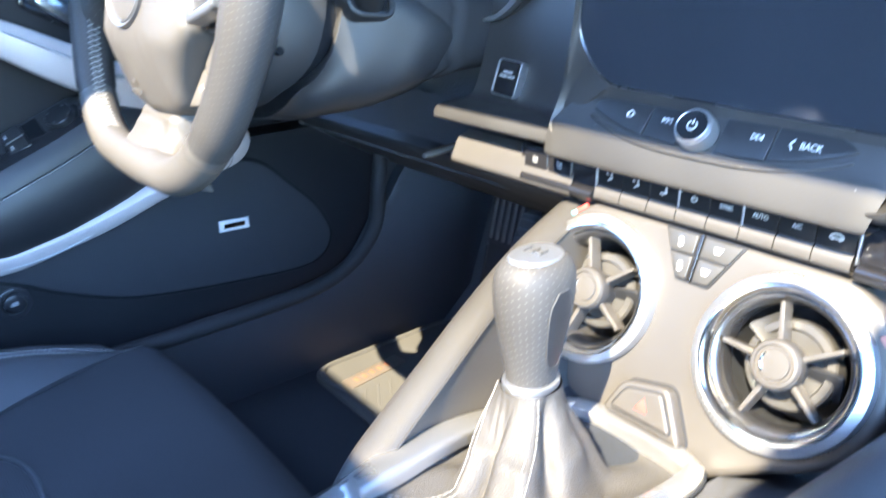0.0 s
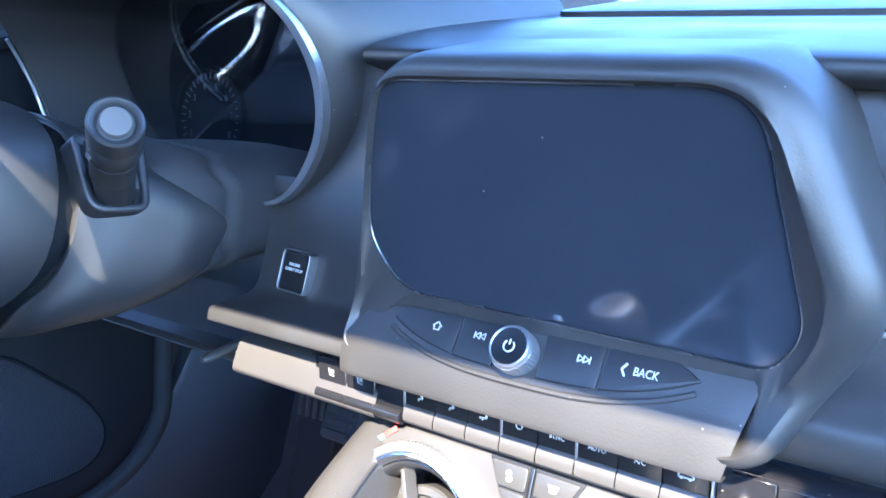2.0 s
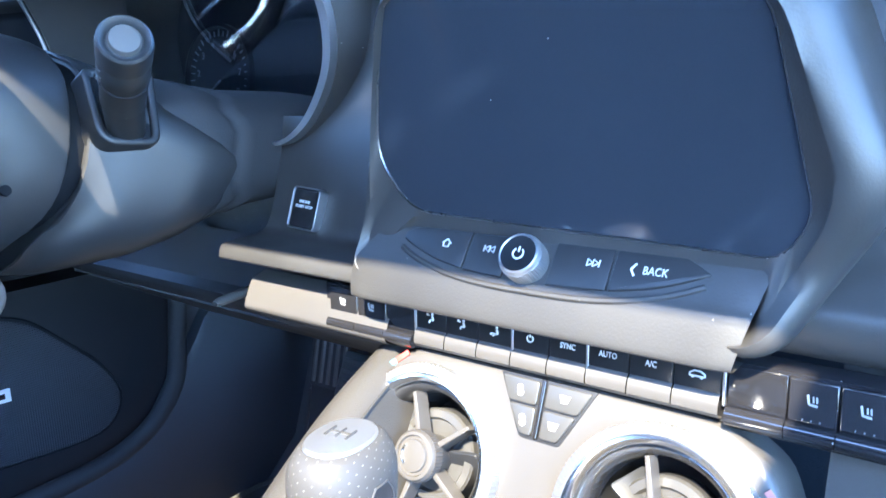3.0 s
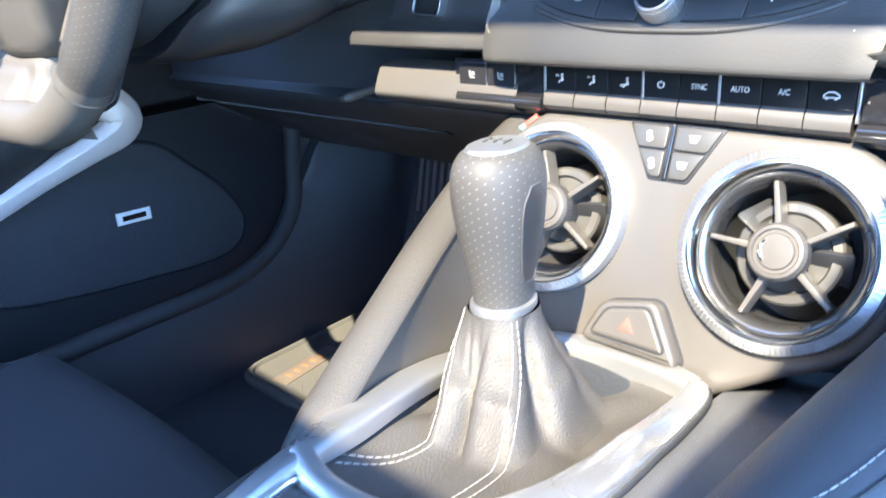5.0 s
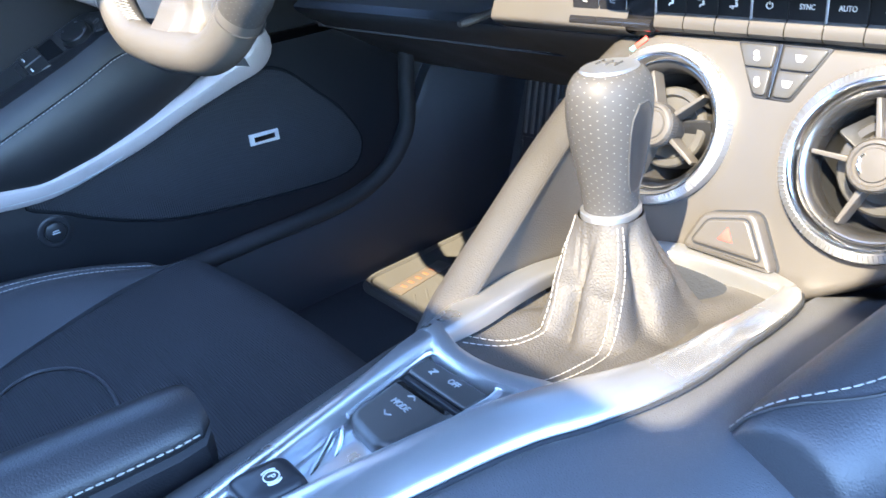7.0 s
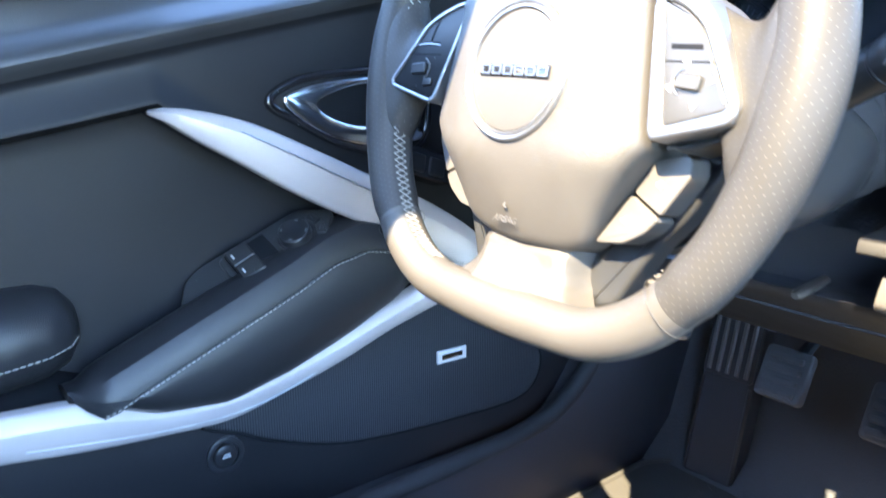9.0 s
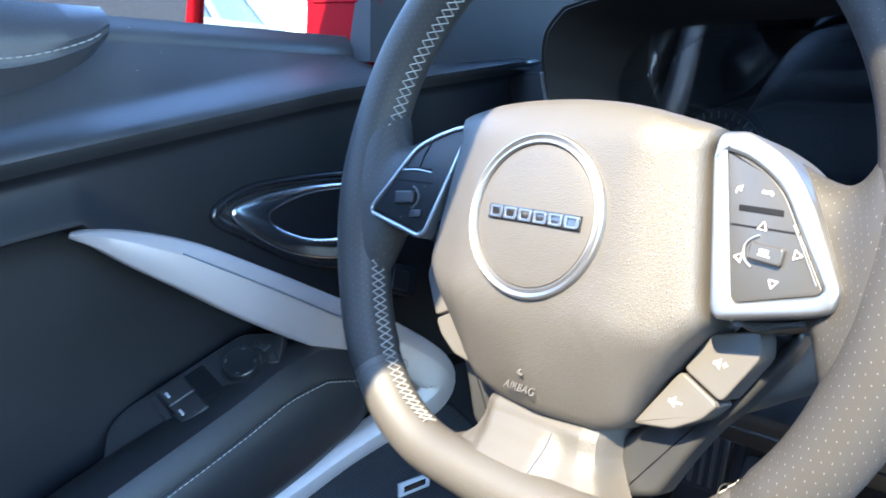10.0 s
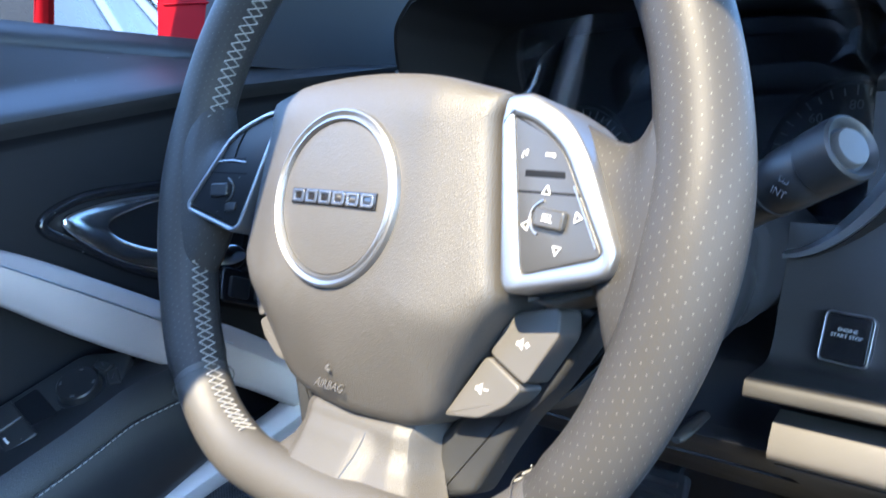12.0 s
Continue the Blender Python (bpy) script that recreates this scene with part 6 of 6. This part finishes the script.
for turn in (18, -22):
    mm = mk @ pose(0, 0, 0, 0, 0, turn)
    key = part("mirror_key", slab(rounded([(.0195, -.0062), (.0275, -.0075), (.0275, .0075), (.0195, .0062)], .0015), -0.002, 0.0025, mm, .001), HARD, plate)
    marks([bar(.0225, -.002, .0245, .002, .0008)], mm @ pose(0, 0, .0026), key, DIMINK)
# inside handle
HM = axes((-0.6635, 0.36, 0.815), (0, 1, 0), (-0.1, 0, 1))
alm = spline([(-0.072, 0.014), (-0.045, 0.031), (0.0, 0.037), (0.06, 0.038), (0.095, 0.030), (0.10, -0.005), (0.085, -0.036), (0.045, -0.039), (0.0, -0.028), (-0.045, -0.004)], 6, closed=True)
bezel_ = part("handle_bezel", frame_slab(inset(alm, -0.004), inset(alm, 0.004), -0.02, 0.004, HM, 0.003), GLOSS, door)
part("handle_cup", slab(inset(alm, 0.005), -0.03, -0.012, HM, 0.001), GAUGEFACE, bezel_)
lev = spline([(-0.060, 0.013), (-0.035, 0.0265), (0.02, 0.0325), (0.08, 0.0310), (0.085, 0.0235), (0.05, 0.0265), (0.012, 0.0245), (-0.020, 0.0150), (-0.026, 0.0075), (-0.012, -0.0035), (0.02, -0.0130), (0.08, -0.0150), (0.085, -0.031), (0.03, -0.032), (-0.02, -0.018)], 5, closed=True)
part("handle_lever", slab(lev, -0.01, 0.006, HM, 0.0026, support=False), CHROME, bezel_, "chrome release lever")
# lock keys below the handle
LK = axes((-0.652, 0.452, 0.758), (0, 0.9, -0.3), (-0.2, 0.3, 0.9))
lockp = part("lock_plate", slab(rounded([(-0.035, -0.014), (0.03, -0.014), (0.03, 0.016), (-0.035, 0.016)], 0.006), -0.02, 0.004, LK, .002), GLOSS, door)
for x in (-0.018, 0.008):
    part("lock_key", slab(rounded([(x - .010, -.009), (x + .010, -.009), (x + .010, .009), (x - .010, .009)], .003), 0, .0065, LK, .0015), KEY, lockp)
# stitched pad along the window
rings = []
for y, z0 in spline([(-0.7, 0.80), (-0.2, 0.86), (0.0, 0.893), (0.085, 0.909), (0.152, 0.918), (0.192, 0.936), (0.208, 0.952)], 5):
    h = max(0.002, 0.973 - z0)
    rings.append([(-0.672, y, z0 + h), (-0.652, y, z0 + h * .98), (-0.640, y, z0 + h * .72), (-0.6365, y, z0 + h * .45), (-0.638, y, z0 + h * .36), (-0.6365, y, z0 + h * .26), (-0.645, y, z0), (-0.665, y, z0)])
wp_ = part("window_pad", loft(rings), LEATHER, door, "stitched leather pad")
stitches([Vector(r[4]) + Vector((0.0022, 0, 0)) for r in rings[8:-2]], wp_, 0.0042, 0.0012, 0.0006)
# pull pad behind the armrest
rings = []
for y, s in ((-0.35, 1), (-0.1, 1), (0.06, 1), (0.09, .93), (0.108, .75), (0.118, .4)):
    zc = 0.652 + (y - 0.06) * 0.05
    rings.append([(-0.702 + .045 * max(0, math.cos(a)) * s - .012 * (math.cos(a) < 0), y, zc + 0.042 * math.sin(a) * s) for a in [2 * math.pi * i / 24 for i in range(24)]])
pp = part("pull_pad", loft(rings), PADSKIN, door, "padded pull with stitching")
stitches([Vector(r[23]) + Vector((0.001, 0, -0.0005)) for r in rings], pp, 0.004, 0.0013, 0.0006)
# speaker grille, badge and release button
go = spline([(0.200, 0.556), (0.235, 0.535), (0.262, 0.519), (0.319, 0.495), (0.375, 0.482), (0.48, 0.470), (0.586, 0.466), (0.618, 0.500), (0.60, 0.545), (0.562, 0.585), (0.52, 0.622), (0.47, 0.632), (0.42, 0.622), (0.35, 0.59), (0.28, 0.570)], 5, closed=True)
DM = Matrix(((0, 0, 1, -0.6495), (1, 0, 0, 0), (0, 1, 0, 0), (0, 0, 0, 1)))
grille = part("speaker_grille", slab(go, -0.01, 0.0035, DM, 0.003), GRILLE, door, "fine-meshed speaker grille")
part("grille_edge", tube([DM @ Vector((u, v, 0.0005)) for u, v in go], 0.0028, 6, closed=True, up=(1, 0, 0)), GAUGEFACE, grille)
badge = part("badge", slab([(0.457, 0.543), (0.497, 0.541), (0.497, 0.555), (0.457, 0.557)], 0.003, 0.0060, DM, .0006), RING, grille, "small silver badge")
marks([bar(0.463, 0.5495, 0.491, 0.5485, 0.006)], DM @ pose(0, 0, 0.0061), badge, GLOSS, "badge_bar")
rb = DM @ pose(0.217, 0.519, 0.0)
btn = part("release_button", lathe([(0.0175, -0.002), (0.0178, 0.0025), (0.016, 0.0035), (0.0125, 0.003), (0.0120, -0.002), (0.0108, -0.002), (0.0104, 0.0035), (0.0090, 0.0045), (0.0001, 0.0042)], rb, 40), KEY, door, "round release button")
marks([bar(-.004, -.001, .004, -.001, .0012), bar(-.003, .0012, .0035, .0016, .001)], rb @ pose(0, 0, 0.0045), btn)

# door rubber seal, sill and kick panel
sill = spline([(-0.60, 0.680, 0.66), (-0.60, 0.672, 0.58), (-0.604, 0.656, 0.50), (-0.61, 0.58, 0.448), (-0.61, 0.40, 0.440), (-0.61, 0.2, 0.44), (-0.61, -0.6, 0.44)], 8)
seal = tagged(part("door_seal", tube(sill, 0.011, 10), HOODSKIN), "black rubber door seal along the sill", "seal", kind="structure")
rings = [[(-0.70, y, 0.30), (-0.66, y, zk + 0.01), (-0.632, y, zk + .004), (-0.626, y, zk - .01), (-0.624, y, 0.36), (-0.62, y, 0.314)] for y, zk in spline([(-0.6, 0.425), (0.3, 0.425), (0.5, 0.42), (0.62, 0.43), (0.70, 0.52), (0.78, 0.60), (1.0, 0.62)], 4)]
structure("trim_sill", loft(rings, closed=False), UNDERDASH, "dark plastic sill and kick panel by the door", "sill")

# ---- seat ----
seat = thing("driver_seat", "black driver's seat with ribbed fabric centre and leather bolster", "car seat")


EDGE = [(-0.497, 0.300, 0.500), (-0.487, 0.262, 0.504), (-0.475, 0.225, 0.506), (-0.462, 0.19, 0.506), (-0.447, 0.155, 0.505), (-0.432, 0.125, 0.505), (-0.415, 0.09, 0.503), (-0.396, 0.05, 0.500), (-0.37, 0.0, 0.497)]
PIPE = [(-0.502, 0.290, 0.490), (-0.507, 0.262, 0.501), (-0.518, 0.215, 0.514), (-0.524, 0.165, 0.523), (-0.525, 0.120, 0.526), (-0.517, 0.082, 0.524), (-0.503, 0.055, 0.516), (-0.482, 0.032, 0.505), (-0.45, 0.01, 0.495)]
# fabric middle: its outer side follows the bolster's inner edge, its front is straight and rolls over
rings = []
for y in [0.0, 0.05, 0.09, 0.125, 0.155, 0.19, 0.225, 0.262, 0.285, 0.300, 0.309, 0.314, 0.316, 0.317]:
    xl = lerp_at(y, [(p[1], p[0]) for p in EDGE[::-1]])
    drop = 0.0 if y < 0.285 else (0.012 * ((y - 0.285) / 0.029) ** 2 if y < 0.3145 else 0.03 if y < 0.3165 else 0.15)
    rings.append([(xl + (-0.150 - xl) * t, y + 0.003 * math.sin(3.1 * t), 0.502 + 0.006 * math.sin(3.14 * t) + 0.004 * t - drop) for t in steps(0, 1, 14)])
part("cushion", loft(rings, uv=True, closed=False), FABRIC, seat, "ribbed black fabric cushion")
e, p = spline(EDGE, 5), spline(PIPE, 5)
rings = []
for a, b in zip(e, p):
    a, b = Vector(a), Vector(b)
    out = Vector((b.x - a.x, b.y - a.y, 0)).normalized()
    rings.append([a - Vector((0, 0, .004)), a, a.lerp(b, .3) + Vector((0, 0, .002)), a.lerp(b, .6) + Vector((0, 0, .003)), a.lerp(b, .85) + Vector((0, 0, .002)), b + Vector((0, 0, -.001)), b + out * .003 + Vector((0, 0, .001)),
                  b + out * .007 + Vector((0, 0, .0015)), b + out * .020 + Vector((0, 0, .001)), b + out * .036 - Vector((0, 0, .012)), b + out * .046 - Vector((0, 0, .04)), b + out * .048 - Vector((0, 0, .17))])
bol = part("bolster", loft(rings, closed=False), LEATHER, seat, "leather side bolster")
for lo, hi, f in ((4, 5, 0.75), (6, 7, 0.4)):
    stitches([r[lo].lerp(r[hi], f) + Vector((0, 0, 0.0008)) for r in rings[2:]], bol, 0.0036, 0.0010, 0.0005)
part("seam", tube(spline([(-0.375, 0.095, 0.5065), (-0.386, 0.114, 0.5068), (-0.385, 0.130, 0.5075), (-0.364, 0.150, 0.509), (-0.326, 0.159, 0.511), (-0.276, 0.156, 0.511), (-0.22, 0.140, 0.510)], 6), 0.0014, 6), LEATHER, seat)
part("rear_panel", box(-0.52, -0.15, -0.5, 0.0, 0.36, 0.505, 0.02), LEATHER, seat)
part("seat_base", box(-0.53, -0.15, -0.5, 0.27, 0.32, 0.44, 0.01), HARD, seat)

# ---- footwell ----
mat_ = thing("floor_mat", "dark moulded rubber floor mat with ribs", "floor mat")
part("sheet", slab(rounded([(-0.612, 0.548), (-0.145, 0.535), (-0.145, 0.84), (-0.20, 0.86), (-0.54, 0.86), (-0.612, 0.80)], 0.03), 0.314, 0.322, Matrix(), 0.002), MATRUB, mat_)
for k in range(13):
    y = 0.558 + k * 0.0205
    part("rib", tube([(-0.52, y + 0.022, 0.3215), (-0.475, y - 0.008, 0.3215), (-0.38, y + .004, 0.3215), (-0.17, y + .024, 0.3215)], 0.0022, 6, flat=.45), MATRUB, mat_)
LP = axes((-0.550, 0.615, 0.3225), (-0.12, 1, 0), (-1, -0.12, 0))
lab = part("label_plate", slab(rounded([(-0.050, -0.013), (0.050, -0.013), (0.050, 0.013), (-0.050, 0.013)], 0.003), -0.004, 0.0012, LP, 0.0006), LABEL, mat_, "tan label with orange bars")
marks([bar(x, -0.005, x, 0.005, 0.004) for x in (-.032, -.018, -.004, .010, .024)], LP @ pose(0, 0, 0.0012), lab, ORANGEINK, "label_bars")
part("edge", tube([(u, v, 0.3225) for u, v in rounded([(-0.606, 0.555), (-0.151, 0.542), (-0.151, 0.835), (-0.203, 0.853), (-0.537, 0.853), (-0.606, 0.795)], 0.03)], 0.004, 6, closed=True), MATRUB, mat_)


def pedal(name, x, y, z, w, h, label):
    p = thing(name, label, "pedal")
    m = axes((x, y, z), (1, 0, 0), (0, 0.45, 0.9))
    part("pad", slab(rounded([(-w / 2, -h / 2), (w / 2, -h / 2), (w / 2, h / 2), (-w / 2, h / 2)], 0.008), -0.012, 0.0, m, 0.003), PEDALRUB, p)
    for k in range(4):
        v = -h / 2 + h * (k + 0.7) / 4.6
        part("grip", slab(rounded([(-w * .36, v - h * .06), (w * .36, v - h * .06), (w * .36, v + h * .06), (-w * .36, v + h * .06)], 0.003, 3), -0.002, 0.006, m, 0.0015), PEDALRUB, p)
    part("arm", tube([m @ Vector((0, 0, -0.01)), m @ Vector((0, 0.05, -0.05)), (x, y + 0.14, z + 0.20)], 0.008, 8), HARD, p)


pedal("brake_pedal", -0.437, 0.80, 0.508, 0.056, 0.062, "black rubber brake pedal with grip bars")
pedal("accelerator_pedal", -0.318, 0.80, 0.502, 0.052, 0.064, "black rubber accelerator pedal with grip bars")
rest = thing("foot_rest", "dark ribbed foot rest beside the pedals", "foot rest")
m = axes((-0.530, 0.84, 0.44), (1, 0.05, 0), (0, 0.25, 1))
part("plate", slab(rounded([(-0.035, -0.12), (0.035, -0.12), (0.035, 0.12), (-0.035, 0.12)], 0.008), -0.03, 0.0, m, 0.004), UNDERDASH, rest)
for x in (-0.032, 0.032):
    part("edge_ridge", tube([m @ Vector((x, -0.115, 0.001)), m @ Vector((x, 0.012, 0.001))], 0.0022, 6), UNDERDASH, rest)
part("tread", slab(rounded([(-0.034, 0.018), (0.034, 0.018), (0.034, 0.119), (-0.034, 0.119)], 0.006), -0.01, 0.004, m, 0.002), UNDERDASH, rest)
for k in range(5):
    x = -0.0255 + k * 0.01275
    part("rib", tube([m @ Vector((x, 0.024, 0.0045)), m @ Vector((x, 0.114, 0.0045))], 0.0032, 6), PEDALRUB, rest)
structure("wall_toe", loft([[(x, 0.80, 0.316), (x, 0.86, 0.36), (x, 0.93, 0.55), (x, 0.98, 0.75)] for x in (-0.64, -0.09)], closed=False), HAZECARPET, "dark carpeted toe board behind the pedals", "wall")

# ---- A-pillar foot with the mirror corner ----
bm = loft([[(-0.72, 0.440, 0.950), (-0.668, 0.442, 0.950), (-0.655, 0.60, 0.950), (-0.64, 1.0, 0.950), (-0.72, 1.0, 0.950)],
           [(-0.72, 0.445, 1.10), (-0.672, 0.447, 1.10), (-0.665, 0.58, 1.10), (-0.66, 0.90, 1.06), (-0.72, 0.90, 1.06)],
           [(-0.66, 0.46, 1.25), (-0.62, 0.46, 1.25), (-0.62, 0.52, 1.25), (-0.62, 0.62, 1.25), (-0.66, 0.62, 1.25)]])
structure("pillar_front", bm, HOODSKIN, "dark windscreen pillar with the mirror corner", "pillar")
structure("pillar_front_1", tube([(0.66, 0.95, 0.93), (0.64, 0.80, 1.10), (0.61, 0.60, 1.26)], 0.035, 10), SOFT, "dark windscreen pillar", "pillar")

# ---- wing mirror of the car ----
mirror = thing("wing_mirror", "bright red wing mirror outside the driver's window", "wing mirror")
MM = axes((-0.8700, 0.3800, 0.985), (0.93, 0.36, 0.0), (0.011, -0.028, 1.0))
shell = rounded([(-0.016, -0.055, .03), (0.215, -0.048, .02), (0.215, 0.060, .02), (0.150, 0.092, .03), (0.012, 0.098, .04)], 0.03, 6)
pane = rounded([(0.000, -0.042, .022), (0.134, -0.036, .014), (0.139, 0.030, .02), (0.132, 0.078, .02), (0.016, 0.084, .03)], 0.02, 6)
part("housing_rim", frame_slab(shell, pane, -0.03, 0.006, MM, 0.005, inner_w=-0.006), REDPAINT, mirror)
rings = []
for w, f in ((-0.028, 1.0), (-0.050, 0.97), (-0.075, 0.86), (-0.092, 0.66), (-0.100, 0.35)):
    rings.append([MM @ Vector((0.095 + (u - 0.095) * f, 0.02 + (v - 0.02) * f, w)) for u, v in shell])
part("housing_shell", loft(rings), REDPAINT, mirror)
part("crease", tube([MM @ Vector((u, 0.018 - 0.02 * (u - 0.15), 0.0062)) for u in steps(0.148, 0.212, 6)], 0.0012, 6), REDPAINT, mirror)
part("mirror_glass", slab(inset(pane, -0.002), -0.012, -0.004, MM, 0.001), MIRROR, mirror, "mirror glass")
part("foot", tube([MM @ Vector((0.17, -0.03, -0.03)), MM @ Vector((0.20, -0.05, -0.03)), (-0.700, 0.485, 0.935)], [0.022, 0.022, 0.026], 16), REDPAINT, mirror)

# ---- beyond the car: a dark wall ahead and a silver car behind, seen in the mirror ----
bm = box(-3.85, -3.6, -8.0, 12.0, -0.01, 1.75, 0.02)
structure("wall_yard", bm, YARDWALL, "dark grey rendered wall of the parking area", "wall")
silver = thing("silver_car", "pale silver car parked in the next bay", "car")
RX, RW, BACK = -1.75, 1.70, -2.9          # its near side, its width, how far behind it stands
SHAPE = [(-2.15, 0.78, 0.10), (-2.05, 0.98, 0.03), (-1.3, 1.06, 0.0), (-0.3, 1.118, 0.0), (1.9, 1.118, 0.0), (2.1, 1.05, 0.02), (2.35, 0.95, 0.08), (2.45, 0.70, 0.14)]
rings = []
for y, top, cut_ in spline(SHAPE, 3):
    side = [(0.0, 0.30), (0.03 - cut_, 0.42), (0.05 - cut_, 0.62), (0.04 - cut_, 0.80), (0.01 - cut_, top - 0.02), (-0.03 - cut_, top)]
    rings.append([(RX + u, y + BACK, min(z, top)) for u, z in side] + [(RX - RW - u, y + BACK, min(z, top)) for u, z in side[::-1]])
part("body", loft(rings), SILVERPAINT, silver)
CABIN = [(-0.55, 1.10, 0.02), (0.10, 1.55, 0.20), (0.45, 1.62, 0.24), (1.55, 1.62, 0.24), (1.85, 1.52, 0.20), (2.02, 1.10, 0.04)]
part("roof", loft([[(RX - c, y + BACK, z - 0.03), (RX - c - 0.04, y + BACK, z), (RX - RW / 2, y + BACK, z + 0.02), (RX - RW + c + 0.04, y + BACK, z), (RX - RW + c, y + BACK, z - 0.03)] for y, z, c in CABIN[1:5]]), SILVERPAINT, silver)
part("windscreen", loft([[(RX - c, y + BACK, z), (RX - RW + c, y + BACK, z)] for y, z, c in CABIN[:2]], closed=False), GLASS, silver)
part("rear_window", loft([[(RX - c, y + BACK, z), (RX - RW + c, y + BACK, z)] for y, z, c in CABIN[4:]], closed=False), GLASS, silver)
SIDE = axes((RX - 0.012, BACK, 1.116), (0, 1, 0), (-0.5, 0, 1))
for y0, y1, lean, m_ in ((-0.15, 0.57, 0.45, PALEGLASS), (0.69, 1.358, 0.016, PALEGLASS)):
    part("side_window", slab([(y0, 0.0), (y1, 0.0), (y1 + 0.03, 0.52), (y0 + lean, 0.52)], -0.02, -0.005, SIDE, .002), m_, silver)
for y0, y1, lean in ((-0.52, -0.13, 0.48), (0.57, 0.69, 0.02), (1.355, 1.97, 0.03)):
    part("pillar", slab([(y0, -0.01), (y1, -0.01), (y1 + lean, 0.54), (y0 + lean, 0.54)], -0.05, 0.0, SIDE, .006), SILVERPAINT, silver)
part("window_rail", slab([(-0.12, 0.0), (1.358, 0.0), (1.358, 0.018), (-0.12, 0.018)], -0.03, -0.001, SIDE, .004), TRIM, silver, "bright window rail")
for x_, sgn in ((RX - 0.05, 1), (RX - RW + 0.05, -1)):
    for y in (-1.35, 1.50):
        wm = axes((x_, y + BACK, 0.335), (0, sgn, 0), (0, 0, 1))
        wheel_ = part("wheel", lathe([(0.22, -.16), (0.31, -.16), (0.335, -.13), (0.335, .05), (0.31, .075), (0.23, .075), (0.22, .05)], wm, 32), RUBBER, silver)
        part("rim", lathe([(0.225, -.1), (0.225, .06), (0.20, .05), (0.06, .03), (0.0001, .045)], wm, 32), SATIN, wheel_)
